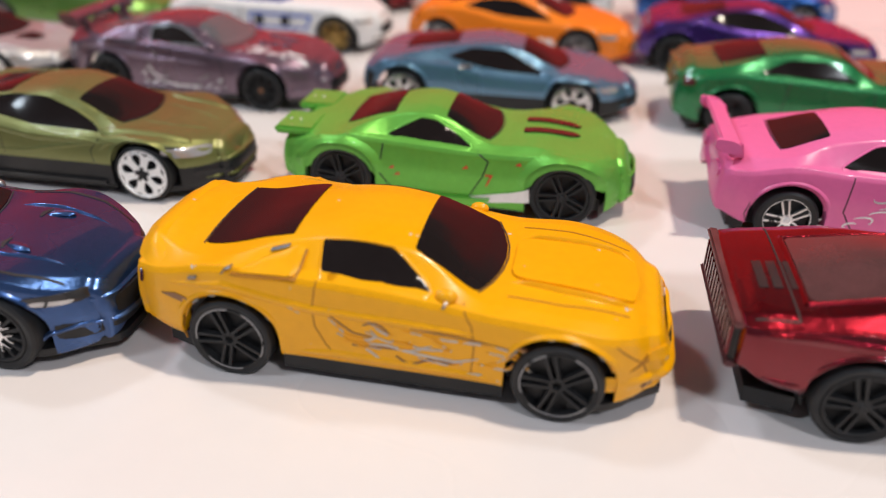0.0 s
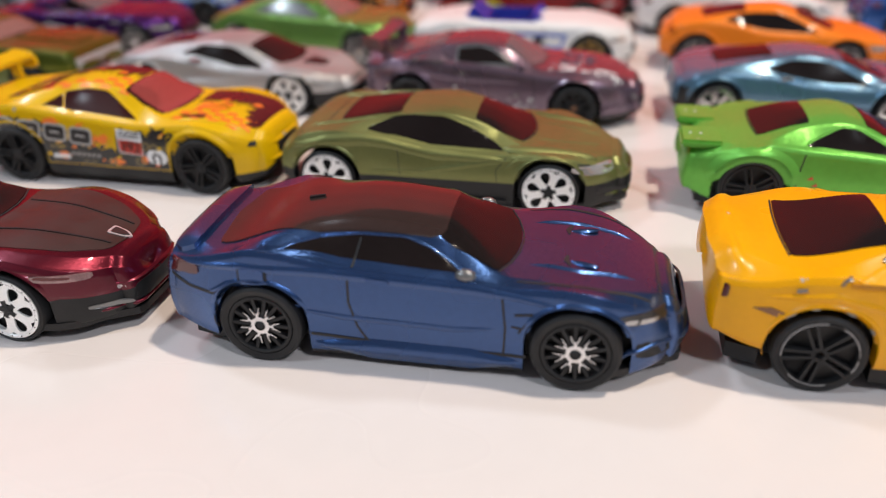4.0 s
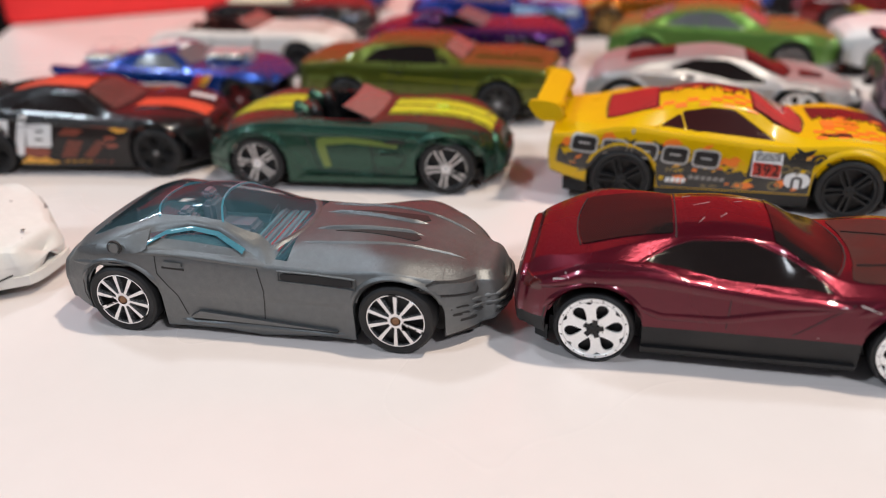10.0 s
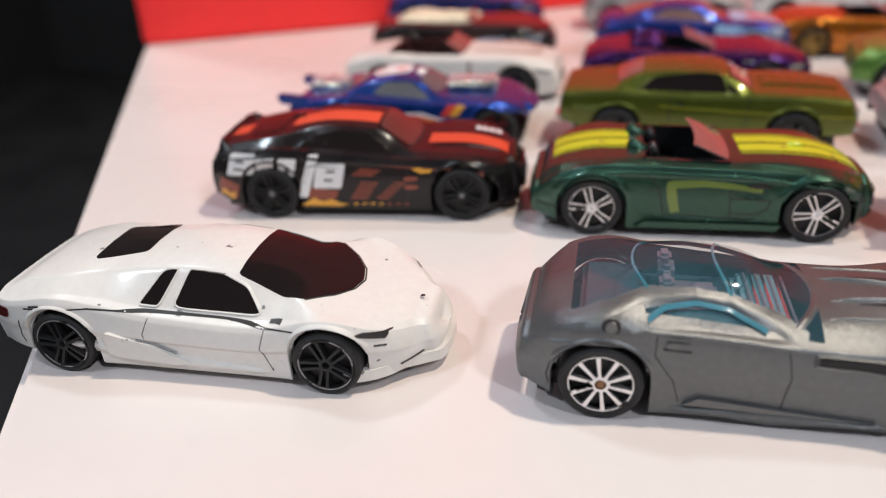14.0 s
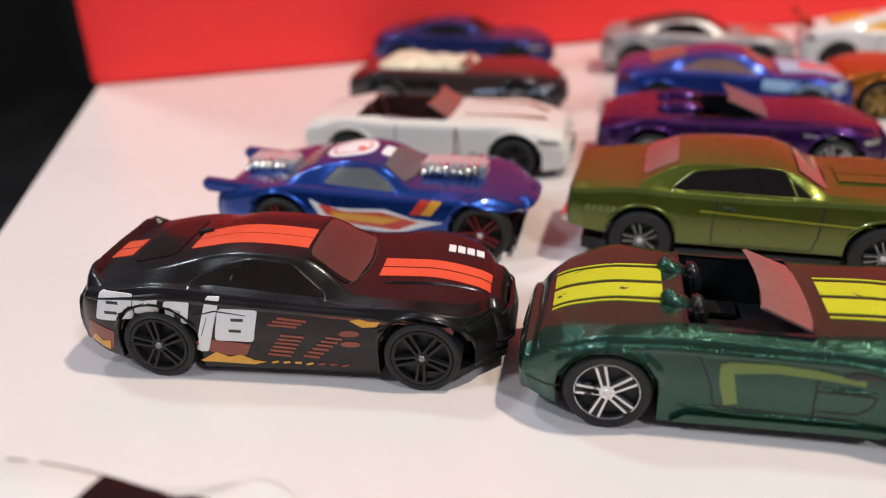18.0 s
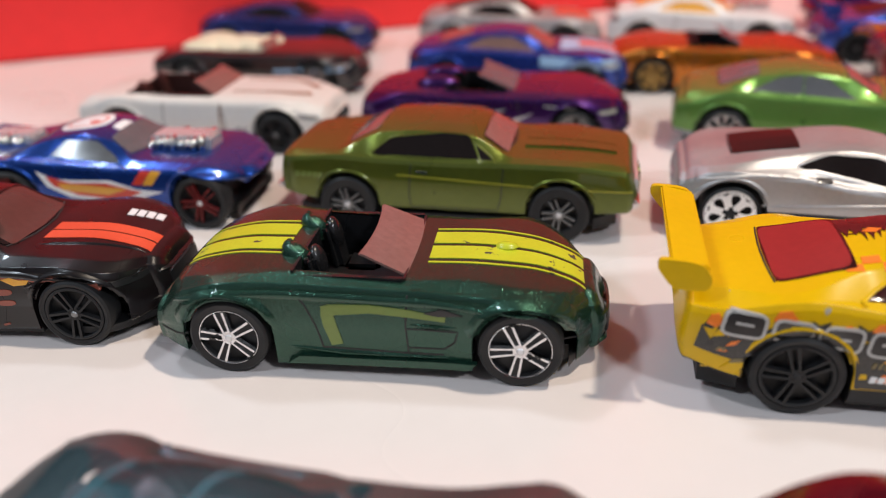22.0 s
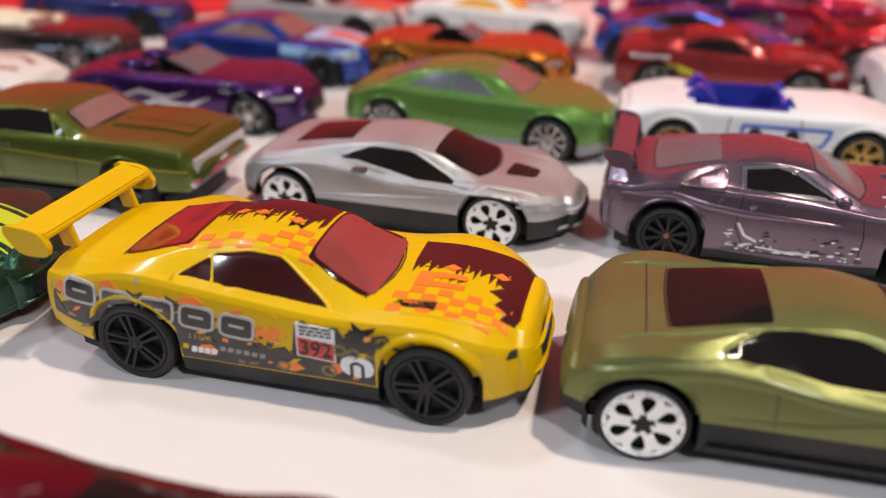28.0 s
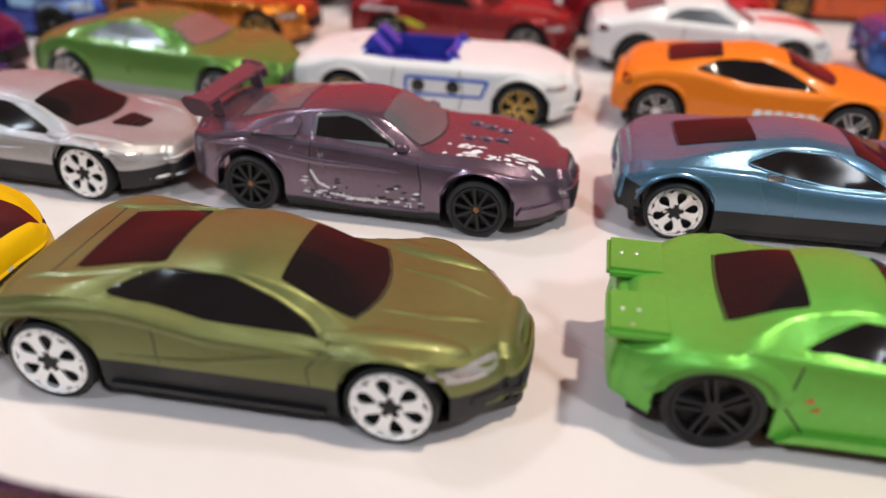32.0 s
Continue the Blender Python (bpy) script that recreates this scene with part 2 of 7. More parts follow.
class ribbon:
    """A band of that width (one, or one at each point) along a line, cut into short steps."""

    def __init__(self, points, width, step=0.7):
        self.rows, p = [], [Vector(q[:2]) for q in points]
        ws = list(width) if isinstance(width, (list, tuple)) else [width] * len(p)
        line, wide = [], []
        for i in range(len(p) - 1):
            n = max(1, math.ceil((p[i + 1] - p[i]).length / step))
            line += [p[i].lerp(p[i + 1], k / n) for k in range(n)]
            wide += [ws[i] + (ws[i + 1] - ws[i]) * k / n for k in range(n)]
        line, wide = line + [p[-1]], wide + [ws[-1]]
        for i, q in enumerate(line):
            d = (line[min(i + 1, len(line) - 1)] - line[max(i - 1, 0)]).normalized()
            o = Vector((-d.y, d.x)) * wide[i] / 2
            self.rows.append((tuple(q + o), tuple(q - o)))

    def mesh(self):
        v = [p for row in self.rows for p in row]
        return v, [[2 * i, 2 * i + 1, 2 * i + 3, 2 * i + 2] for i in range(len(self.rows) - 1)]


def swell(shape, across=6):
    """A ribbon as a soft ridge: points with a height from 0 at its edges to 1 along its middle."""
    v, f, n = [], [], across + 1
    last = len(shape.rows) - 1
    closed = (Vector(shape.rows[0][0]) - Vector(shape.rows[-1][0])).length < 1.5
    for i, (p, q) in enumerate(shape.rows):
        end = 1.0 if closed else min(1.0, i / 4, (last - i) / 4)
        for k in range(n):
            t = k / across
            u = -0.2 + 1.4 * t
            v.append((p[0] + u * (q[0] - p[0]), p[1] + u * (q[1] - p[1]), end * math.sin(math.pi * t) ** 1.4))
    for i in range(last):
        f += [[i * n + k, i * n + k + 1, (i + 1) * n + k + 1, (i + 1) * n + k] for k in range(across)]
    return v, f


def flat(shape, step):
    return shape.mesh() if isinstance(shape, ribbon) else cells(shape, step)


def rounded(poly, r=0.35, n=3):
    """The polygon with its corners rounded off by a share of their sides."""
    out = []
    for a, b, c in zip(poly[-1:] + poly[:-1], poly, poly[1:] + poly[:1]):
        p, q = [(b[i] + r * (a[i] - b[i])) for i in (0, 1)], [(b[i] + r * (c[i] - b[i])) for i in (0, 1)]
        for k in range(n + 1):
            t = k / n
            out.append(tuple((1 - t) ** 2 * p[i] + 2 * t * (1 - t) * b[i] + t * t * q[i] for i in (0, 1)))
    return out


def box(x0, x1, y0, y1, z0, z1, bevel=0.25):
    """A block with chamfered edges: vertices and faces."""
    bm = bmesh.new()
    bmesh.ops.create_cube(bm, size=1.0)
    for v in bm.verts:
        v.co = Vector(((x0 + x1) / 2 + v.co.x * (x1 - x0), (y0 + y1) / 2 + v.co.y * (y1 - y0), (z0 + z1) / 2 + v.co.z * (z1 - z0)))
    if bevel:
        bmesh.ops.bevel(bm, geom=bm.edges[:], offset=bevel, segments=2, affect="EDGES")
    return raw(bm)


def raw(bm):
    bm.verts.index_update()
    out = [tuple(v.co) for v in bm.verts], [[v.index for v in f.verts] for f in bm.faces]
    bm.free()
    return out


def prism(poly, z0, z1):
    """A flat polygon (x, y) raised from z0 to z1."""
    n = len(poly)
    v = [(x, y, z0) for x, y in poly] + [(x, y, z1) for x, y in poly]
    f = [list(range(n))[::-1], list(range(n, 2 * n))] + [[i, (i + 1) % n, n + (i + 1) % n, n + i] for i in range(n)]
    return v, f


def merge(*pieces):
    v, f = [], []
    for pv, pf in pieces:
        o = len(v)
        v += list(pv)
        f += [[i + o for i in q] for q in pf]
    return v, f


def lathe(profile, n=40):
    """A ring turned about the y axis from (radius, y) points."""
    v, f, m = [], [], len(profile)
    for i in range(n):
        a = 2 * math.pi * i / n
        v += [(r * math.cos(a), y, r * math.sin(a)) for r, y in profile]
    for i in range(n):
        for j in range(m - 1):
            a, b = i * m + j, ((i + 1) % n) * m + j
            f.append([a, b, b + 1, a + 1])
    return v, f


# ---- wheels: the outer face looks to -y, the hub's outer face at y = 0 ----
def spoke(a, r0, r1, w0, w1, y0=-0.15, y1=0.7, lean=0.0, shift=0.0):
    ca, sa_ = math.cos(a), math.sin(a)
    pts = [(r0, -w0 / 2 + shift), (r1, -w1 / 2 + lean + shift), (r1, w1 / 2 + lean + shift), (r0, w0 / 2 + shift)]
    flat = [(u * ca - w * sa_, u * sa_ + w * ca) for u, w in pts]
    inner = [(p[0], y1, p[1]) for p in flat]
    outer = [(p[0] * 0.99, y0, p[1] * 0.99) for p in flat]
    return inner + outer, [[0, 1, 2, 3], [7, 6, 5, 4]] + [[i, i + 4, (i + 1) % 4 + 4, (i + 1) % 4] for i in range(4)]


def holed(a, width, r0, r1, n=20):
    """One sector of a flat wheel face with a rounded opening in it."""
    v, f = [], []
    for k in range(n):
        t = 2 * math.pi * k / n
        c, s = math.cos(t), math.sin(t)
        m = max(abs(c), abs(s))
        sq = (c / m, s / m)
        hole = (0.06 + 0.78 * c, 0.50 * s * (1.0 + 0.25 * c))
        for (u, w), y in ((sq, -0.1), (hole, -0.14), (hole, 0.12)):
            r, ang = (r0 + r1) / 2 + u * (r1 - r0) / 2, a + w * width / 2
            v.append((r * math.cos(ang), y, r * math.sin(ang)))
    for k in range(n):
        p, q = 3 * k, 3 * ((k + 1) % n)
        f += [[p, p + 1, q + 1, q], [p + 1, p + 2, q + 2, q + 1]]
    return v, f


WHEELS = {}


def wheel_meshes(kind, R):
    if (kind, R) in WHEELS:
        return WHEELS[kind, R]
    rr = {"six": 0.87, "six_chrome": 0.85, "ten": 0.76, "five_chrome": 0.74, "five_red": 0.74, "five_small": 0.60, "star": 0.76}.get(kind, 0.80) * R
    tyre = lathe([(0.0, 1.1), (rr * 0.97, 1.1), (rr, 0.25), (rr + 0.12, -0.05), (R - 0.55, -0.22), (R - 0.15, 0.05), (R, 0.55), (R, 3.6), (R - 0.5, 4.2), (rr, 4.2)], 48)
    ring = lathe([(rr - 0.62, 0.75), (rr - 0.58, -0.02), (rr - 0.35, -0.16), (rr - 0.05, -0.1), (rr + 0.02, 0.3)], 48)
    thin = lathe([(rr - 0.28, 0.4), (rr - 0.24, -0.08), (rr, -0.12), (rr + 0.05, 0.2)], 48)
    hub = lathe([(0.0, -0.32), (0.45, -0.30), (0.62, -0.1), (0.7, 0.9)], 16)
    sp, turn = [], 2 * math.pi
    if kind in ("six", "six_chrome"):
        sp += [holed(turn * i / 6 + 0.25, turn / 6, 1.15, rr - 0.6) for i in range(6)]
        sp += [lathe([(rr - 0.65, 0.75), (rr - 0.6, -0.05), (rr - 0.5, -0.16), (rr - 0.05, -0.12), (rr + 0.02, 0.3)], 48), lathe([(1.0, 0.3), (1.05, -0.12), (1.35, -0.1), (1.4, 0.3)], 24)]
        dots = [([(p[0] + (rr - 0.33) * math.cos(turn * i / 18), p[1] - 0.12, p[2] + (rr - 0.33) * math.sin(turn * i / 18)) for p in q], f) for i in range(18) for q, f in [ball((0.13, 0.10, 0.13), 6, 4)]]
        made = [("rim", merge(*sp), WHITEWHEEL if kind == "six" else WORNCHROME), ("rivets", merge(*dots), DARKRIM), ("hub_cap", merge(hub, *[spoke(turn * i / 5, 0.4, 1.5, 0.7, 0.8, -0.2) for i in range(5)]), DARKRIM)]
    elif kind == "ten":
        for i in range(10):
            sp.append(spoke(turn * i / 10, 0.9, rr - 0.1, 0.34, 0.64))
        made = [("rim", merge(lathe([(rr - 0.2, 0.4), (rr - 0.16, -0.08), (rr, -0.12), (rr + 0.05, 0.2)], 48), *sp, lathe([(0.75, 0.5), (0.8, -0.16), (1.25, -0.1), (1.35, 0.6)], 24)), WORNCHROME), ("hub_cap", hub, BROWNPRINT)]
    elif kind == "ten_black":
        for i in range(10):
            sp.append(spoke(turn * i / 10, 0.8, rr - 0.1, 0.5, 0.62))
        made = [("rim", merge(ring, *sp, lathe([(0.7, 0.5), (0.75, -0.1), (1.2, 0.0), (1.3, 0.6)], 24)), DARKRIM), ("hub_cap", hub, BROWNPRINT)]
    elif kind == "ten_gold":
        for i in range(12):
            sp.append(spoke(turn * i / 12, 0.7, rr - 0.3, 0.5, 0.5, lean=0.5 if i % 2 else -0.5))
        made = [("rim", merge(thin, *sp), GOLD), ("hub_cap", hub, DARKRIM)]
    elif kind == "star":
        for i in range(7):
            a = turn * i / 7
            sp += [spoke(a, 0.9, 2.0, 0.46, 0.30), spoke(a + 0.14, 1.8, rr - 1.7, 0.2, 0.08, lean=0.3), spoke(a - 0.14, 1.8, rr - 1.7, 0.2, 0.08, lean=-0.3)]
        dark = [spoke(turn * i / 14, 1.0, rr - 0.1, 0.45, 0.5, 0.05, 0.8) for i in range(14)]
        made = [("rim", merge(*sp, lathe([(0.75, 0.5), (0.8, -0.2), (1.35, -0.14), (1.45, 0.6)], 24)), CHROME), ("rim_web", merge(ring, *dark), DARKRIM), ("hub_cap", hub, DARKRIM)]
    else:
        k5 = 0.55 if kind in ("five_chrome", "five_red", "five_small") else 0.72
        for i in range(5):
            a = turn * i / 5 + 0.3
            sp += [spoke(a, 0.6, rr - 0.25, 0.5 * k5, 0.66 * k5, lean=0.22, shift=0.42), spoke(a, 0.6, rr - 0.25, 0.5 * k5, 0.66 * k5, lean=-0.22, shift=-0.42)]
        mat = {"five_chrome": WORNCHROME, "five_small": GREYHUB, "five_red": DARKRED}.get(kind, DARKRIM)
        made = [("rim", merge(*sp, lathe([(0.5, 0.5), (0.6, -0.15), (1.1, -0.1), (1.25, 0.6)], 24), *({"five_black": [ring], "five_ring": [thin], "five_dark": [ring], "five_chrome": [lathe([(rr - 0.12, 0.3), (rr - 0.1, -0.06), (rr, -0.1), (rr + 0.04, 0.2)], 48)]}.get(kind, []))), mat)]
        if kind == "five_chrome":
            made.append(("rim_web", merge(*[spoke(turn * i / 5 + 0.3, 0.8, rr - 0.1, 0.9, 1.3, 0.12, 0.9) for i in range(5)]), DARKRIM))
        if kind == "five_black":
            made.append(("hub_cap", hub, GREYHUB))
        elif kind == "five_ring":
            made.append(("rim_ring", lathe([(rr - 0.13, 0.2), (rr - 0.11, -0.2), (rr + 0.04, -0.2), (rr + 0.07, 0.1)], 48), WORNRING))
        else:
            made.append(("hub_cap", hub, DARKRIM if kind == "five_dark" else SILVER))
    out = []
    for name, (v, f), mat in [("wheel", tyre, RUBBER)] + made:
        me = bpy.data.meshes.new(name)
        me.from_pydata([tuple(c * MM for c in p) for p in v], [], f)
        me.materials.append(mat)
        me.polygons.foreach_set("use_smooth", [True] * len(me.polygons))
        me.set_sharp_from_angle(angle=radians(35))
        out.append((name, me))
    WHEELS[kind, R] = out
    return out


# ---- the toy car ----
def hull(rear, front, width, tail=0.80, tip=0.46, reach=13.0, back=6.0, side=0.985):
    """Half width along the car: straight flanks that round off into the nose and the tail."""
    def value(x):
        w = side
        if x > front - reach:
            u = min((x - front + reach) / reach, 1.0)
            w = min(w, side * (1 - (1 - (tip / side) ** 2.2) * u ** 2.5) ** (1 / 2.2))
        if x < rear + back:
            u = min((rear + back - x) / back, 1.0)
            w = min(w, side * (1 - (1 - (tail / side) ** 2.2) * u ** 2.4) ** (1 / 2.2))
        return w * width
    return value


class Car:
    """A die-cast toy car that faces +x, in millimetres: the ground at z = 0, x = 0 midway between the axles."""

    def __init__(self, name, label, x, y, yaw, paint, top, belt, rear=-33.0, front=36.0, width=15.0, bottom=None, roof=0.64,
                 plan=None, base=42.5 + 1.0, wheel="five_black", R=5.7, skirt=None, skirt_z=7.0, cockpit=None, canopy=None, flare=0.55, haunch=1.0, rise=0.0,
                 arch=6.8, fine=1.2, tuck=0.95, glass=0.84, crown=0.5, nose=2.0, tail=1.0, trim=True, crisp=0.5, cap=2.7, crest=-0.12, seam=None):
        self.root = new(name)
        self.root.matrix_world = pose(x * MM, y * MM, 0, 0, 0, yaw)
        tagged(self.root, label, "toy car", "toy cars on the table")
        self.paint, self.top, self.belt = paint, curve(top), curve(belt)
        self.x0, self.x1, self.W, self.roofw, self.R = rear, front, width, roof, R
        self.skirt_z, self.axles, self.arch, self.flare, self.tuck, self.glassw, self.crown = skirt_z, (-base / 2, base / 2), arch, flare, tuck, glass, crown
        self.bottom = curve(bottom or [(rear, 4.6), (rear + 6, 3.2), (-base / 2 + 8, 2.4), (base / 2 - 8, 2.4), (front - 6, 2.4), (front, 3.0)])
        self.cap, self.crest, self.seam = cap, crest, seam or SEAM
        self.ends = (rear + tail * 0.6, front - nose * 0.6 - (cap - 1.7))
        self.plan = curve(plan) if isinstance(plan, list) else hull(rear, self.ends[1] + 0.2, width, **{"reach": max(6.5, front - base / 2 - arch + 2.0), **(plan or {})})
        self.crisp, self.haunch, self.rise = crisp, haunch, rise if skirt else 0.0
        self.cache, self.nose, self.tail, self.trimmed = {}, nose, tail, trim
        self.step = fine
        self.shell(top, belt, skirt, cockpit, canopy)
        self.chassis()
        self.wheels(wheel)
        if trim:
            self.arches()

    def section(self, x):
        """Half of the outline across the car at x, from the sill's inner lip up to the middle of the roof."""
        key = round(x, 3)
        if key in self.cache:
            return self.cache[key]
        w = self.plan(x)
        zt, sill = self.top(x), self.bottom(x)
        zb, zs = min(self.belt(x), zt - self.crown), sill
        for a in self.axles:
            if abs(x - a) < self.arch:
                zs = max(zs, self.R + math.sqrt(self.arch**2 - (x - a) ** 2))
            w += self.flare * math.exp(-(((x - a) / 6.0) ** 2))
            zb = min(zb + self.haunch * math.exp(-(((x - a) / 7.0) ** 2)), zt + self.crest)
        zs = min(zs, zb - 1.0)
        h = zt - zb
        g = min(max((h - 0.6) / 3.5, 0), 1)
        wg, wr = w * (0.94 - (0.94 - self.glassw) * g), w * (0.80 - (0.80 - self.roofw) * g)
        drop = min(0.24 * h, 0.9)
        mid = zb - 0.42 * (zb - sill)
        p = [(w * self.tuck - 2.2, zs + 0.25), (w * self.tuck, zs), (w * (self.tuck + 1) / 2, max(zs + 0.25, min(self.skirt_z + self.rise * min(max((x - self.x1 + 13) / 8, 0), 1), zb - 1.6, max(mid - 0.5, self.skirt_z if self.rise else 0)))),
             (w, max(zs + 0.5, mid, self.skirt_z + 1.0 if self.rise else 0)), (w * 0.985, max(zs + 0.75, zb - 0.9)), (w * 0.955, zb), (wg, zb + 0.07 * h), (wr, zt - drop), (wr * 0.55, zt - drop * 0.22), (0.0, zt)]
        share = (0.12, 0.12, 0.4, 0.4, 0.4, 0.26, 0.30, 0.26, 0.45)
        out = [p[0]]
        for i in range(1, len(p) - 1):
            f = share[i - 1] * (self.crisp if i in (4, 5, 6, 7) else 1)
            a = [p[i][k] + f * (p[i - 1][k] - p[i][k]) for k in (0, 1)]
            b = [p[i][k] + f * (p[i + 1][k] - p[i][k]) for k in (0, 1)]
            for t in (0.0, 0.25, 0.5, 0.75, 1.0):
                out.append(tuple((1 - t) ** 2 * a[k] + 2 * t * (1 - t) * p[i][k] + t * t * b[k] for k in (0, 1)))
        out.append(p[-1])
        self.cache[key] = out
        return out

    def side(self, x, z):
        s = self.section(x)
        for a, b in zip(s[2:], s[3:]):
            if a[1] <= z <= b[1] and b[1] > a[1]:
                return a[0] + (z - a[1]) / (b[1] - a[1]) * (b[0] - a[0])
        return s[2][0] if z < s[2][1] else 0.0

    def over(self, x, y):
        s, y = self.section(x), abs(y)
        for a, b in zip(s[::-1], s[-2::-1]):
            if a[0] <= y <= b[0] and b[0] > a[0]:
                return a[1] + (y - a[0]) / (b[0] - a[0]) * (b[1] - a[1])
        return s[20][1]

    def shift(self, x, z, zt, zl):
        """How far the rounded nose and tail push a point of the shell along x."""
        x0, x1 = self.ends
        fwd, aft = min(max((x - x1 + 6) / 6, 0), 1) ** 1.5 * self.nose, min(max((x0 + 6 - x) / 6, 0), 1) ** 1.5 * self.tail
        return (fwd - aft) * (1 - abs((zt - z) / max(zt - zl, 0.1) - 0.72) ** 1.5 * 1.3)

    def bulge(self, s, end):
        """How far the closing cap of the nose or tail stands out where its outline has shrunk to the share s."""
        depth, e = (self.cap, 2.5) if end > 0 else (1.7, 3.2)
        return depth * (1 - min(s, 1.0) ** e) ** (1 / e)

    def along(self, x, z):
        s = self.section(x)
        return x + self.shift(x, z, s[-1][1], min(q[1] for q in s))

    def front(self, y, z, end=1):
        """The x of the shell's front (or back) face at that y and z."""
        xe = self.ends[1] if end > 0 else self.ends[0]
        s, y = self.section(xe), abs(y)
        zc = (s[3][1] + s[-1][1]) / 2
        for k in range(3, 51):
            zz = zc + (z - zc) * 50 / k
            if s[1][1] <= zz <= s[-1][1] and y * 50 / k <= self.side(xe, zz):
                dx = self.bulge(k / 50, end)
                return xe + end * dx + self.shift(xe, z, s[-1][1], s[1][1])
        x = xe
        while abs(x - xe) < 14 and not (z <= self.top(x) and y <= self.side(x, z)):
            x -= end * 0.3
        return self.along(x, z)

    def on_nose(self, name, poly, material, off=0.2, end=1, label="", step=1.0):
        """A patch drawn in front view (y, z) and laid on the nose or the tail."""
        if isinstance(poly, ribbon) and material is self.paint:
            v, f = swell(poly)
            part(name, [(self.front(y, z, end) + end * (off * h - 0.04), y, z) for y, z, h in v], f, material, self.root, label, 60)
            return
        v, f = flat(poly, step)
        pts = [(self.front(y, z, end) + end * off, y * (1 + 0.012 * off / 0.2), z) for y, z in v]
        n = len(pts)
        pts += [(x - end * (off + 0.4), y * 0.98, z) for x, y, z in pts]
        part(name, pts, skinned(f, n, end < 0), material, self.root, label, 50)

    def shell(self, top, belt, skirt, cockpit, canopy):
        x0, x1 = self.ends
        xs = {round(x0 + (x1 - x0) * i / round((x1 - x0) / self.step), 3) for i in range(round((x1 - x0) / self.step) + 1)}
        for a in self.axles:
            for k in range(-14, 15):
                xs.add(round(a + self.arch * math.sin(k / 14 * math.pi / 2) * 1.001, 3))
        xs |= {round(x1 - 0.35 * k, 3) for k in range(1, 16)} | {round(x0 + 0.4 * k, 3) for k in range(1, 10)}
        for lim in (cockpit, canopy):
            if lim:
                xs |= {lim[0], lim[1]}
        xs = sorted(x for x in xs if x0 <= x <= x1)
        rows, where = [], []
        steps = (0.04, 0.30, 0.55, 0.72, 0.83, 0.90, 0.95, 0.98, 0.995)
        rows += [(x0 - self.bulge(k, -1), self.shrunk(x0, k)) for k in steps]
        rows += [(x, self.section(x)) for x in xs]
        rows += [(x1 + self.bulge(k, 1), self.shrunk(x1, k)) for k in steps[::-1]]
        n = len(rows[0][1])
        verts = []
        for x, s in rows:
            zt, zl = s[-1][1], min(q[1] for q in s)
            line = [(x + self.shift(x, z, zt, zl), y, z) for y, z in s]
            verts += [(px, -y, z) for px, y, z in line] + [(px, y, z) for px, y, z in line[-2::-1]]
        m = 2 * n - 1
        body, low, clear = [], [], []
        corner = lambda i: 1 + 5 * (i - 1) + 2  # noqa: E731
        for i in range(len(rows) - 1):
            xm = (rows[i][0] + rows[i + 1][0]) / 2
            for j in range(m - 1):
                k = min(j, m - 2 - j)
                face = [i * m + j, (i + 1) * m + j, (i + 1) * m + j + 1, i * m + j + 1]
                if cockpit and cockpit[0] < xm < cockpit[1] and k >= corner(7):
                    continue
                if canopy and canopy[0] < xm < canopy[1] and k >= corner(6) + 1:
                    clear.append(face)
                elif skirt and k < corner(2):
                    low.append(face)
                else:
                    body.append(face)
        for end in (0, len(rows) - 1):
            body.append([end * m + j for j in range(m)])
        self.body = part("body", *pruned(verts, body), self.paint, self.root)
        if low:
            part("lower_body", *pruned(verts, low), skirt, self.root, "black plastic lower body")
        if clear:
            part("canopy", *pruned(verts, clear), BLUEGLASS, self.root, "clear pale blue plastic canopy").visible_shadow = False

    def shrunk(self, x, s):
        sec = self.section(x)
        zc = (sec[3][1] + sec[-1][1]) / 2
        return [(y * s, zc + (z - zc) * s) for y, z in sec]

    def chassis(self):
        a, b = self.axles
        w, n, c = self.W * 0.90, self.W * 0.60, self.arch
        half = [(self.x0 + 1.5, -w * 0.8), (a - c, -w * 0.9), (a - c, -n), (a + c, -n), (a + c, -w), (b - c, -w), (b - c, -n), (b + c, -n), (b + c, -w * 0.85), (self.x1 - 2, -w * 0.55)]
        low = prism(half + [(x, -y) for x, y in half[::-1]], 1.7, 4.2)
        tub = box(self.x0 + 4, self.x1 - 5, -n, n, 2.2, 9.5)
        axle = [lathe([(0.5, -self.W * 0.8), (0.5, self.W * 0.8)], 8)]
        axle = [([(x + ax, y, z + self.R) for x, y, z in axle[0][0]], axle[0][1]) for ax in (a, b)]
        part("base", *merge(low, tub, *axle), BASE, self.root, "black plastic base plate", 30)

    def wheels(self, kind):
        for ax in self.axles:
            for side in (-1, 1):
                hub = None
                for name, me in wheel_meshes(kind, self.R):
                    ob = new(name, me)
                    if hub is None:
                        hub = ob
                        ob.parent = self.root
                        ob.matrix_local = pose(ax * MM, side * (self.W - 0.1) * MM, self.R * MM, 0, ax * 13 + 20 * side, 180 if side > 0 else 0)
                    else:
                        ob.parent = hub

    def arches(self):
        for ax in self.axles:
            r = self.arch + 0.42
            pts = [(ax + r * math.cos(a), self.R + r * math.sin(a)) for a in [radians(18 + 144 * k / 16) for k in range(17)]]
            self.on_side("arch_lip", ribbon(pts, 0.9), self.paint, 0.42, True)
        mid = [(self.axles[0] - 6.6, 9.0), (self.axles[0] - 7.2, 6.0), (self.axles[0] - 6.9, 4.6)]
        self.on_side("bumper_seam", ribbon(mid, 0.16), self.seam, 0.05)

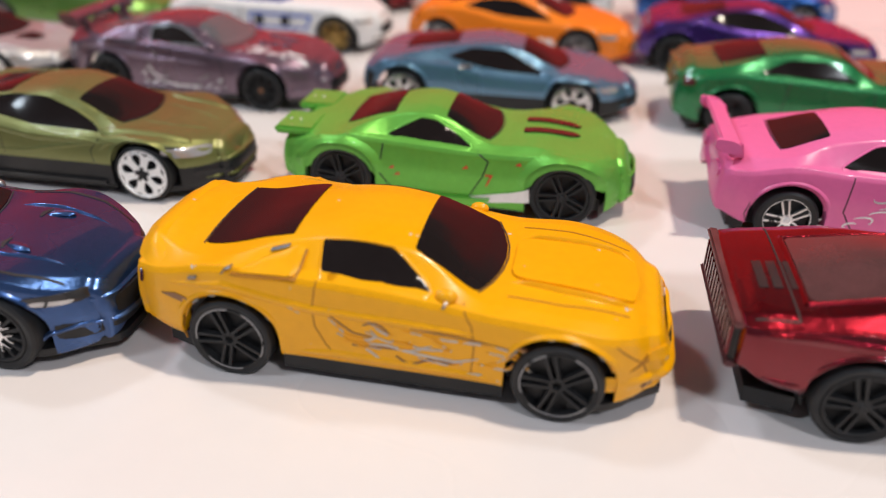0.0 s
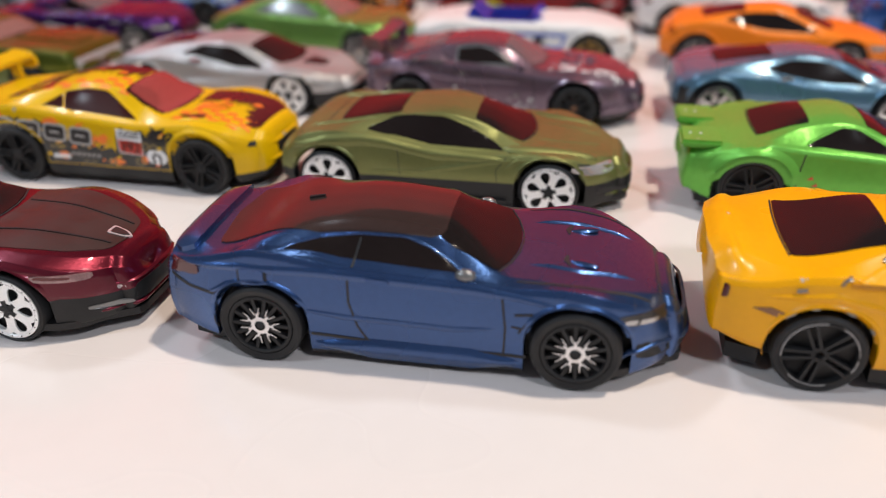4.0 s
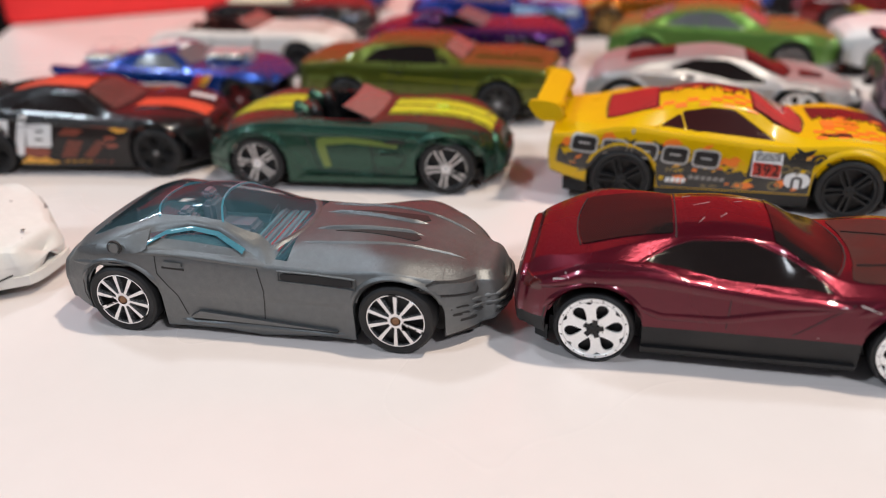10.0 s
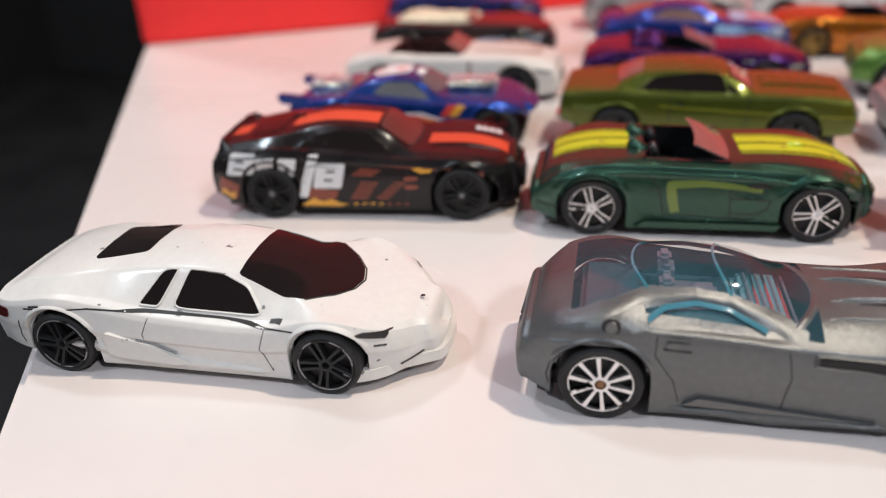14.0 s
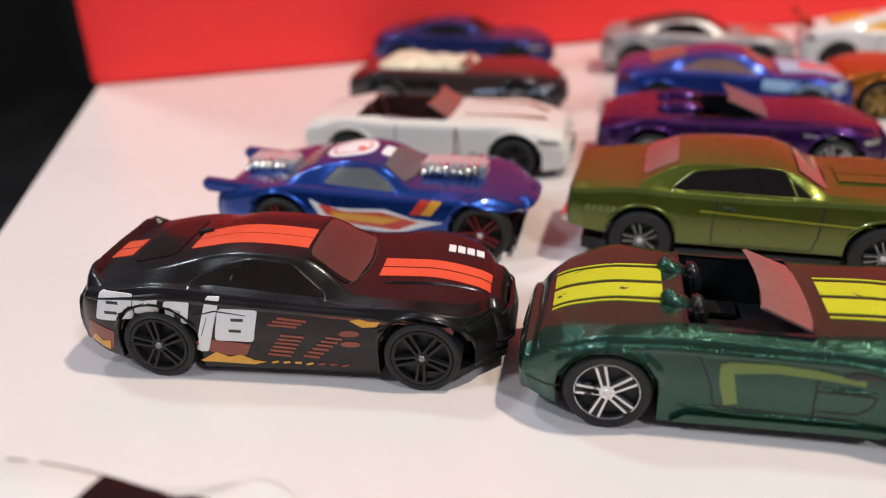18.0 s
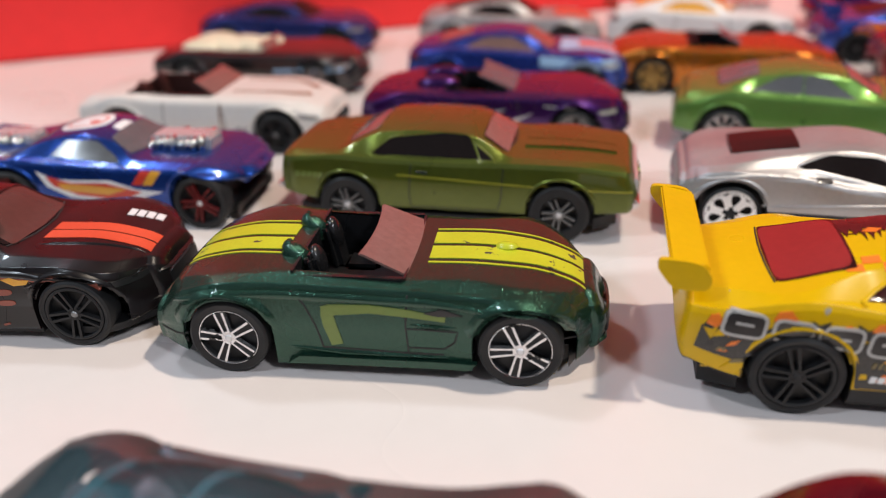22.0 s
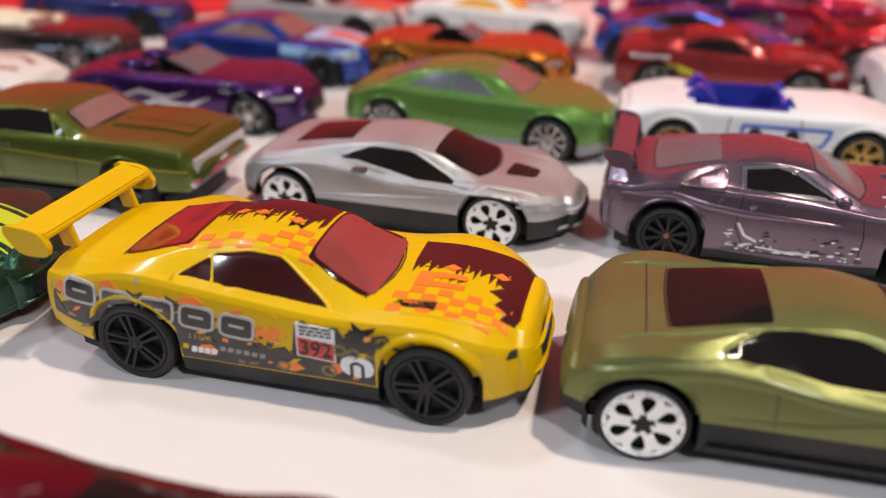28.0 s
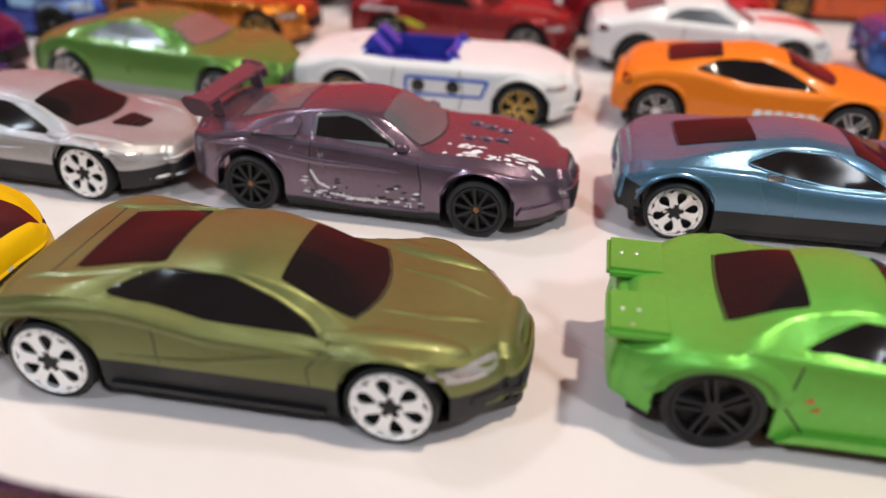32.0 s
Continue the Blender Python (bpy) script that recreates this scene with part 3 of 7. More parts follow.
    def splitter(self, z0=2.2, z1=3.4, length=9.0, out=0.1, material=None):
        xe = self.ends[1]
        w = self.plan(xe)
        half = [(xe - length + length * k / 8, -self.plan(xe - length + length * k / 8) * 0.97 - out) for k in range(8)]
        half += [(self.front(w * k / 6, z1 + 0.7) + out, -w * k / 6 - out * k / 6) for k in (5, 4, 3, 2, 1)]
        part("front_splitter", *prism(half + [(x, -y) for x, y in half[::-1]], z0, z1), material or BASE, self.root, "black front lip", 30)

    def on_side(self, name, poly, material, off=0.16, both=False, label="", step=1.2):
        """A patch drawn in side view (x, z) and laid on the flank."""
        for sgn in ((-1, 1) if both else (-1,)):
            if isinstance(poly, ribbon) and material is self.paint:
                v, f = swell(poly)
                v = [(x, min(z, self.section(x)[33][1] - 0.05), h) for x, z, h in v]
                part(name, [(self.along(x, z), sgn * (self.side(x, z) + off * h - 0.04), z + off * h * 0.3) for x, z, h in v], f, material, self.root, label, 60)
                continue
            v, f = flat(poly, step)
            v = [(x, min(z, self.section(x)[33][1] - 0.05)) for x, z in v]
            pts = [(self.along(x, z), sgn * (self.side(x, z) + off), z + off * 0.3) for x, z in v]
            n = len(pts)
            pts += [(x, y - sgn * (off + 0.25), z) for x, y, z in pts]
            part(name, pts, skinned(f, n, sgn > 0), material, self.root, label, 50)

    def on_top(self, name, poly, material, off=0.16, label="", step=1.2):
        """A patch drawn from above (x, y) and laid on bonnet, roof or glass."""
        if isinstance(poly, ribbon) and material is self.paint:
            v, f = swell(poly)
            part(name, [(self.along(x, self.over(x, y)), y, self.over(x, y) + off * h - 0.04) for x, y, h in v], f, material, self.root, label, 60)
            return
        v, f = flat(poly, step)
        pts = [(self.along(x, self.over(x, y)), y, self.over(x, y) + off) for x, y in v]
        n = len(pts)
        pts += [(x, y, z - off - 0.25) for x, y, z in pts]
        part(name, pts, skinned(f, n, False), material, self.root, label, 50)

    def both_top(self, name, poly, material, off=0.16, label=""):
        self.on_top(name, poly, material, off, label)
        if isinstance(poly, ribbon):
            poly.rows = [((r[0], -r[1]), (q[0], -q[1])) for q, r in poly.rows]
            self.on_top(name, poly, material, off, label)
        else:
            self.on_top(name, [(x, -y) for x, y in poly][::-1], material, off, label)

    def glass(self, side=(), screen=None, back=None, material=None, seam=False):
        """Side windows (x, z outlines), windscreen and rear window as (x at base, x at top, half width at base, at top, bow)."""
        material = material or GLASS
        for poly in side:
            mx, mz = sum(p[0] for p in poly) / len(poly), sum(p[1] for p in poly) / len(poly)
            edge = rounded([(mx + 1.07 * (px - mx), mz + 1.22 * (pz - mz) + 0.15) for px, pz in poly], 0.16)
            edge = [(px, max(pz, self.section(px)[27][1])) for px, pz in edge]
            self.on_side("side_window", edge, material, both=True)
            if self.trimmed:
                self.on_side("window_frame", ribbon(edge + edge[:2], 0.4), self.paint, 0.3)
        for name, g in (("windscreen", screen), ("rear_window", back)):
            if g:
                xb, xt, wb, wt, bow = g
                s = 1 if xb > xt else -1
                base = [(xb - s * bow * (k / 3) ** 2 * 1.0, k / 3 * wb) for k in range(-3, 4)]
                head = [(xt, k / 3 * wt) for k in range(3, -4, -1)]
                self.on_top(name, rounded(base + head, 0.12, 2), material)
                if self.trimmed:
                    self.on_top("cowl_seam", ribbon([(x + s * 0.25, y) for x, y in base], 0.2), SEAM, 0.12)
        if seam and screen:
            xb, xe = screen[0] - 1.0, self.x1 - 4.5
            for sgn in (-1, 1):
                self.on_top("bonnet_seam", ribbon([(xb + (xe - xb) * k / 6, sgn * self.plan(xb + (xe - xb) * k / 6) * (0.80 - 0.02 * k)) for k in range(7)], 0.14), SEAM, 0.05)

    def crease(self, line, width=0.55, off=0.34, both=False):
        """A raised fold pressed into the flank."""
        n = len(line)
        self.on_side("body_crease", ribbon(line, [2.2 * width * (0.3 if k in (0, n - 1) else 1) for k in range(n)]), self.paint, off, both)

    def seams(self, *lines, width=0.22):
        for ln in lines:
            self.on_side("door_seam", ribbon(ln, width), self.seam, 0.05)

    def mirror(self, x, z, material=None, y=None):
        v, f = ball((1.5, 0.9, 1.0))
        for sgn in (-1, 1):
            yy = y or self.side(x, z) + 0.6
            part("door_mirror", [(a + x, b + sgn * yy, c + z) for a, b, c in v], f, material or self.paint, self.root)

    def wing(self, x, z, half, chord=4.0, thick=0.9, posts=8.0, base_z=14.0, plate=2.0, material=None, tilt=0.2):
        material = material or self.paint
        blade = box(-chord / 2, chord / 2, -half, half, -thick / 2, thick / 2, 0.3)
        blade = ([(a + x, b, c + z - tilt * a + 0.0) for a, b, c in blade[0]], blade[1])
        wing = part("spoiler", *blade, material, self.root, "raised rear wing")
        for sgn in (-1, 1):
            post = box(x - 0.5, x + 2.2, sgn * posts - 0.5, sgn * posts + 0.5, base_z, z, 0.2)
            post = ([(a + (z - c) * 0.25, b, c) for a, b, c in post[0]], post[1])
            part("spoiler_post", *post, material, wing)
            if plate:
                horn = [(x - chord * 0.75, z + 1.0), (x - chord * 0.8, z - 0.4), (x - chord * 0.35, z - plate), (x + chord * 0.5, z - plate), (x + chord * 0.6, z - plate * 0.5), (x + chord * 0.35, z + 0.3), (x, z + 0.8)]
                v, f = prism([(px, pz) for px, pz in rounded(horn, 0.3)], sgn * half - 0.5, sgn * half + 0.5)
                part("end_plate", [(px, py, pz) for px, pz, py in v], f, material, wing)

    def lettering(self, x0, x1, z0, z1, count, material, gap=0.25, skew=0.0):
        """A brand's word as plain bars of its size and colour."""
        w = (x1 - x0) / count
        for i in range(count):
            a, b = x0 + i * w, x0 + (i + 1) * w - gap
            lift = skew * i
            self.on_side("printed_bar", rounded([(a, z0 + lift), (b, z0 + lift), (b + 0.2, z1 + lift), (a + 0.2, z1 + lift)], 0.2), material, 0.22)

    def number(self, text, x, z, size, material):
        c = bpy.data.curves.new("number", "FONT")
        c.body, c.size, c.extrude = text, size * MM, 0.00005
        c.align_x = "CENTER"
        c.materials.append(material)
        ob = new("number", c)
        ob.parent = self.root
        ob.matrix_local = pose(x * MM, -(self.side(x, z + size * 0.3) + 0.42) * MM, z * MM, 86, 0, 0)

    def cabin(self, x0, x1, half, floor, rim, material, seat_x, screen=None, screen_mat=None):
        """An open cockpit: a sunken tub, two seats, a wheel and a raked windscreen (x at base, x at top, z at base, z at top, half width)."""
        t = 0.35
        tub = [box(x0 - 0.3, x1 + 0.3, -half, half, floor - 0.4, floor, 0), box(x0 - 0.4, x0, -half, half, floor, rim(x0), 0), box(x1, x1 + 0.4, -half, half, floor, rim(x1), 0)]
        tub += [box(x0, x1, sgn * half - t, sgn * half + t, floor, (rim(x0) + rim(x1)) / 2 - 0.2, 0) for sgn in (-1, 1)]
        part("cockpit", *merge(*tub), material, self.root, "sunken cockpit tub", 30)
        for sgn in (-1, 1):
            y = sgn * half * 0.48
            cushion = box(seat_x - 0.5, seat_x + 5.5, y - 2.7, y + 2.7, floor, floor + 2.2, 0.7)
            back = box(seat_x - 2.2, seat_x - 0.2, y - 2.6, y + 2.6, floor + 1, floor + 9.0, 0.8)
            back = ([(a - (c - floor) * 0.18, b, c) for a, b, c in back[0]], back[1])
            part("seat", *merge(cushion, back), material, self.root, "", 40)
        v, f = lathe([(1.6, -0.2), (1.85, 0.0), (1.6, 0.2), (1.4, 0.0), (1.6, -0.2)], 20)
        part("steering_wheel", [(seat_x + 8 + 0.4 * c, a + half * 0.48, c * 0.9 + floor + 6 + 0.0 * b) for a, b, c in v], f, material, self.root)
        if screen:
            xb, xt, zb, zt, hw = screen
            v, f = [], []
            for k in range(9):
                u = -1 + k / 4
                for s in (0.0, 0.5, 1.0):
                    bow = 0.8 * (1 - u * u)
                    p = (xb + (xt - xb) * s + bow, u * hw * (1 - 0.08 * s), zb + (zt - zb) * s)
                    v += [p, (p[0] + 0.5, p[1], p[2] + 0.15)]
            for k in range(8):
                for s in (0, 1):
                    a, b = (k * 3 + s) * 2, ((k + 1) * 3 + s) * 2
                    f += [[a, a + 2, b + 2, b], [a + 1, b + 1, b + 3, a + 3]]
                a, b = k * 6, (k + 1) * 6
                f += [[a, b, b + 1, a + 1], [a + 4, a + 5, b + 5, b + 4]]
            for a in (0, 48):
                f += [[a, a + 1, a + 3, a + 2], [a + 2, a + 3, a + 5, a + 4]]
            part("windscreen", v, f, screen_mat or PINKGLASS, self.root, "raked clear windscreen", 60)


def skinned(faces, n, flip):
    """Top faces, bottom faces, and the rim between them."""
    edges = {}
    for q in faces:
        for a, b in zip(q, q[1:] + q[:1]):
            edges[a, b] = edges.get((a, b), 0) + 1
    out = [list(q) for q in faces] + [[i + n for i in q[::-1]] for q in faces]
    out += [[b, a, a + n, b + n] for a, b in edges if (b, a) not in edges]
    return [q[::-1] for q in out] if flip else out


def pruned(verts, faces):
    used, vs = {}, []
    for q in faces:
        for i in q:
            if i not in used:
                used[i] = len(vs)
                vs.append(verts[i])
    return vs, [[used[i] for i in q] for q in faces]


def ball(radii, n=10, m=6):
    bm = bmesh.new()
    bmesh.ops.create_uvsphere(bm, u_segments=n, v_segments=m, radius=1.0)
    for v in bm.verts:
        v.co = Vector((v.co.x * radii[0], v.co.y * radii[1], v.co.z * radii[2]))
    return raw(bm)


# ---- the setting: a white table, turned against the rows of cars, and a red board standing along its far edge ----
EDGE = 26.8
corner_at = Vector((-0.4825, 0.3205, 0))
setting = new("table")
tagged(setting, "white laminate display table with a dark room beyond", "table", "", "structure")
setting.matrix_world = pose(corner_at.x, corner_at.y, 0, 0, 0, EDGE)
v, f = box(0, 1900, -900, 60, -22, 0, 2.0)
v = [(x + y * 0.0175 if x < 900 else x, y, z) for x, y, z in v]
part("tabletop", v, f, TABLETOP, setting, "", 40)
for lx, ly in ((40, 20), (1860, 20), (40, -860), (1860, -860)):
    part("table_leg", *box(lx - 25, lx + 25, ly - 25, ly + 25, -740, -22, 3), FLOOR, setting)
board = new("wall_red")
tagged(board, "red board standing behind the table top", "wall", "", "structure")
board.matrix_world = setting.matrix_world
part("panel", *box(0, 1900, 1, 19, 0.2, 330, 1.5), REDBOARD, board, "", 40)
ground = part("floor", *box(-2900, 2700, -2400, 3400, -800, -740, 0), FLOOR, None, "black floor far below the table", 0)
tagged(ground, "black floor far below the table", "floor", "", "structure")

# walls and ceiling added round the table for bounce light and reflections
ROOMWALL = shader("blue_grey_wall", (0.30, 0.32, 0.36), 0.8, 0, 0, 0.08, 3)
DARKWALL = shader("black_backdrop", (0.010, 0.010, 0.011), 0.9, 0, 0, 0.2, 3)
# warm tints chosen so that car tops and glass reflect brown
WARMWALL = shader("warm_bounce_wall", (0.50, 0.33, 0.29), 0.8, 0, 0, 0.08, 3)
CEILING = shader("warm_grey_ceiling", (0.46, 0.41, 0.39), 0.8, 0, 0, 0.06, 3)
for name, dims in (("bounce_wall_west", (-2900, -2800, -2400, 3400)), ("bounce_wall_east", (2600, 2700, -2400, 3400)), ("bounce_wall_south", (-2800, 2600, -2400, -2300)), ("bounce_wall_north", (-2800, 2600, 3300, 3400))):
    dark = name in ("bounce_wall_west", "bounce_wall_north")
    w = part(name, *box(*dims, -740 if not dark else 60, 2600, 0), WARMWALL if name == "bounce_wall_north" else ROOMWALL, None, "", 0)
    tagged(w, "unseen added wall, tinted for warm reflections" if name == "bounce_wall_north" else "added blue-grey wall that bounces dim light", "wall", "", "structure")
    # added black panels keep the space beyond the table dark
    if dark:
        part("lower_panel", *box(*dims, -740, 60, 0), DARKWALL, w, "black lower wall panel", 0)
w = part("ceiling", *box(-2900, 2700, -2400, 3400, 2600, 2660, 0), CEILING, None, "", 0)
tagged(w, "unseen added ceiling that bounces warm grey light", "ceiling", "", "structure")


# ---- front row ----
def trace(points, z=0.0, x=0.0):
    return [(a + x, b + z) for a, b in points]


def lamp_front(c, x=29.0, z=11.2, w=5.5, h=1.7, material=None):
    c.on_side("headlamp", rounded([(x, z), (x + w, z - 0.9), (x + w, z - 0.9 + h), (x + 0.8, z + h * 0.8)], 0.3), material or LAMP, 0.2, True)


def lamp_rear(c, z=12.0, h=1.8, w=3.0):
    c.on_side("tail_lamp", rounded([(c.x0 + 0.1, z), (c.x0 + w, z + 0.2), (c.x0 + w, z + h), (c.x0 + 0.1, z + h)], 0.25), TAIL, 0.2, True)


def grille(c, z0=5.0, z1=8.5, half=6.0):
    """Mouth, lower slot and bumper lip of a car's nose."""
    c.on_nose("grille", rounded([(-half, z0 + 0.6), (half, z0 + 0.6), (half * 0.94, z1), (-half * 0.94, z1)], 0.2), BASE, 0.12, 1, "black front grille")
    c.on_nose("lower_intake", rounded([(-half * 1.3, z0 - 1.2), (half * 1.3, z0 - 1.2), (half * 1.25, z0 - 0.3), (-half * 1.25, z0 - 0.3)], 0.2), BASE, 0.12)
    c.on_nose("bumper_lip", ribbon([(-half * 1.7, z0 + 0.15), (-half, z0 - 0.05), (half, z0 - 0.05), (half * 1.7, z0 + 0.15)], 0.55), c.paint, 0.5)
    c.on_nose("bonnet_lip", ribbon([(-half * 1.4, z1 + 0.4), (0, z1 + 0.7), (half * 1.4, z1 + 0.4)], 0.4), c.paint, 0.4)


def fenders(c, x=22.0, y=10.6, r=(9.5, 2.6, 1.5), sink=1.0, lean=0.09):
    """Raised crowns of the front wings."""
    for s in (-1, 1):
        v, f = ball(r, 18, 10)
        z0 = c.over(x, y) - sink
        part("front_wing", [(px + x, py + s * (y - 0.12 * px), pz + z0 - lean * px) for px, py, pz in v], f, c.paint, c.root)


def rear(c, z0=10.5, z1=13.0, y0=5.5, y1=11.5, plate=True):
    """Tail lamps and a lower bumper slot on a car's back face."""
    for s in (-1, 1):
        c.on_nose("tail_lamp", rounded([(s * y0, z0), (s * y1, z0 + 0.3), (s * y1, z1), (s * y0, z1)][::s], 0.25), TAIL, 0.15, -1)
    if plate:
        c.on_nose("bumper_slot", rounded([(-8, z0 - 4.4), (8, z0 - 4.4), (8, z0 - 2.6), (-8, z0 - 2.6)], 0.2), SEAM, 0.12, -1)


FASTBACK = [(-33, 17.4), (-31.5, 18.2), (-29, 17.6), (-26, 17.6), (-14, 20.6), (-5, 21.5), (2, 20.7), (13, 15.4), (16, 15.5), (24, 15.2), (32, 13.9), (35, 12.2), (36.5, 11.4)]
FASTBACK_BELT = [(-33, 15.4), (-20, 16.9), (-9, 16.8), (5, 15.9), (14, 14.6), (22, 13.8), (30, 13.0), (36.5, 10.8)]

# white low supercar
c = Car("toy_car", "white enamel low wedge-shaped toy supercar with black windows", -334, 92.5, 0, enamel("white_enamel", (0.70, 0.68, 0.65), (0.2, 0.2, 0.2), 0.035),
        [(-33, 12.5), (-28, 14.8), (-15, 16.6), (0, 17.7), (7, 17.0), (21, 12.7), (31.6, 9.9), (35.4, 7.8)],
        [(-33, 11.5), (-15, 11.8), (-5, 10.9), (12, 10.2), (22, 11.0), (31.6, 8.9), (35.4, 7.2)], -33, 35.4, 14.6, wheel="five_ring", R=5.3, arch=6.0, tuck=0.94,
        bottom=[(-33, 4), (-16, 1.6), (16, 1.4), (30, 2.0), (37, 2.6)], roof=0.58, fine=0.7, haunch=1.6, crest=0.5, plan=dict(tail=0.86, tip=0.42, reach=13.0))
c.glass([[(-2.5, 12.0), (-0.4, 16.3), (3.3, 16.3), (8.4, 14.5), (11.0, 11.6)], [(-8.4, 12.2), (-5.2, 15.8), (-2.7, 16.2), (-5.3, 12.0)]], (24.0, 7.0, 9.8, 8.2, 6.5))
c.on_top("engine_window", rounded([(-19, -5.8), (-10.4, -3.8), (-10.6, 8.4), (-19.5, 6.6)], 0.1), GLASS, 0.14, "black engine cover window")
c.splitter(2.0, 3.8, 9.0, 0.4, c.paint)
c.on_side("headlamp", [(25.6, 10.2), (30.0, 8.8), (30.8, 9.6), (27.4, 10.4)], BLACKPRINT, 0.2, True)
c.seams([(-27, 11.2), (-16, 11.9), (-6, 11.3), (6, 10.8), (12, 10.4), (20, 10.6)], width=0.22)
c.seams([(12.5, 10.2), (11.5, 7), (13, 3)], [(-6, 11.2), (-7.5, 8), (-6.5, 3)], width=0.1)
for ln in ([(28.6, 8.0), (30.0, 7.7)], [(-4, 3.2), (-2.5, 3.0)], [(31, 3.4), (33.5, 4.4)], [(-26, 11.6), (-24, 11.9)], [(13, 10.9), (15, 11.2)]):
    c.on_side("paint_chip", ribbon(ln, 0.28), GREYPRINT, 0.08)
c.crease([(-22, 5.0), (-12, 4.6), (0, 3.0), (13, 2.6)], 0.9, 0.5)
c.on_side("side_intake", rounded([(-14, 3.4), (-3, 2.6), (0, 3.0), (-6, 6.0), (-9, 6.6), (-14, 8.2)], 0.25), c.paint, 0.7, True)
c.on_side("intake_shade", [(-9.4, 6.4), (-2.4, 4.9), (-4.8, 6.0), (-8.6, 7.0)], shader("shaded_white_plastic", (0.30, 0.30, 0.30), 0.5), 0.3)
part("badge", *ball((0.4, 0.4, 0.12)), BLACKPRINT, c.root).location = (0.0335, 0, 0.0098)
lamp_rear(c, 9.0)

# pewter grand tourer with a clear canopy
PEWTER = flakes(shader("pewter_matt_metal", (0.165, 0.172, 0.175), 0.44, 0.8, 0.0, 0.10, 60), 0.24, 10000.0)
c = Car("toy_car", "unpainted pewter-grey toy grand tourer with a clear blue canopy", -250, 91.4, -0.4, PEWTER,
        [(-33, 11.0), (-31.6, 13.6), (-28, 15.6), (-20, 18.5), (-11, 20.2), (-5, 19.6), (5.5, 15.5), (14, 15.7), (23, 15.0), (30, 13.0), (34, 10.7), (36, 9.2)],
        [(-33, 10.2), (-28, 14.0), (-18, 14.6), (0, 13.4), (10, 13.0), (22, 12.6), (30, 11.2), (36, 8.4)], -33, 36, 13.7, wheel="ten", R=5.9, arch=6.7, base=45.0,
        canopy=(-27.0, 5.5), bottom=[(-33, 4), (-28, 2.6), (-16, 1.2), (16, 1.2), (28, 2.2), (36, 3.2)], glass=0.88, roof=0.46, crisp=1.25, haunch=1.3, crest=-0.1, flare=0.9,
        plan=dict(tail=0.78, tip=0.46, reach=11.0, back=9.0, side=0.965), fine=0.8, cap=3.4)
LILAC = shader("lilac_grey_plastic_seat", (0.13, 0.13, 0.16), 0.2)
TUB = shader("dark_teal_plastic", (0.035, 0.06, 0.075), 0.2, 0, 0.4)
for s in (-1, 1):
    part("seat", *merge(box(-13, -6, s * 4 - 2.4, s * 4 + 2.4, 9.4, 12.5, 0.7), box(-15, -12.6, s * 4 - 2.4, s * 4 + 2.4, 9.4, 16.6, 0.7)), LILAC, c.root)
    part("head_restraint", *box(-15.2, -13.2, s * 4 - 1.4, s * 4 + 1.4, 16.8, 18.2, 0.5), LILAC, c.root)
part("cabin_floor", *box(-26, 4, -11, 11, 9.5, 11.0, 0.5), TUB, c.root)
part("parcel_shelf", *box(-26, -17, -9, 9, 11.0, 13.6, 0.8), TUB, c.root)
v, f = lathe([(1.9, -0.2), (2.15, 0.0), (1.9, 0.2), (1.7, 0.0), (1.9, -0.2)], 20)
part("steering_wheel", [(-3 + 0.4 * z, x + 4.5, z * 0.9 + 13.8) for x, y, z in v], f, CHROME, c.root)
part("dash_top", *box(-4, 3.0, -9, 9, 10.5, 13.0, 0.8), shader("pale_cyan_plastic", (0.12, 0.24, 0.28), 0.12, 0, 0.6), c.root)
for k in range(7):
    part("dash_rib", *box(-2.4 + 0.9 * k, -2.0 + 0.9 * k, -8, 8, 12.9, 13.5 - 0.06 * k, 0.1), CHROME if k % 2 else LILAC, c.root)
CYAN = shader("pale_cyan_window_edge", (0.06, 0.20, 0.26), 0.06, 0, 0.5, 0.3, 300)
c.on_side("quarter_panel", rounded([(-29, 13.8), (-18.6, 14.4), (-16.6, 15.0), (-17.6, 17.2), (-22, 16.4), (-28.4, 14.6)], 0.12), PEWTER, 0.28, True)
c.on_side("window_frame", ribbon([(-29, 14.6), (-23, 16.3), (-17, 17.3), (-11, 17.7), (-6, 17.1), (-1, 15.3), (3.4, 13.5)], [0.5, 1.0, 1.2, 1.0, 1.0, 1.2, 1.2]), PEWTER, 0.42, True)
c.on_side("window_trim", ribbon([(-16.8, 15.6), (-14.6, 16.5), (-10.5, 17.0), (-6.4, 16.4), (-1.6, 14.4)], 0.4), CYAN, 0.36, True, "pale cyan window edge")
c.on_side("window_sill", ribbon([(-18.6, 14.6), (-9, 14.0), (2.6, 13.1)], 0.7), PEWTER, 0.42, True)
c.on_side("interior_panel", rounded([(-16.4, 14.8), (-2, 13.8), (-2.4, 14.8), (-8, 16.4), (-14, 16.2)], 0.2), shader("cyan_lit_plastic", (0.05, 0.11, 0.13), 0.12, 0, 0.6, 0.6, 420), -0.9)
for x, w in ((-19.0, 8.2), (-8.0, 8.8)):
    c.on_top("canopy_rib", ribbon([(x + 2.6 * (k / 5) ** 2, w * k / 5) for k in range(-5, 6)], 0.35), CYAN, 0.1)
c.on_top("canopy_frame", ribbon([(5.9 - abs(k / 6) ** 2.2 * 4.6, 11.0 * k / 6) for k in range(-6, 7)], [0.5] + [0.8] * 11 + [0.5]), PEWTER, 0.2)
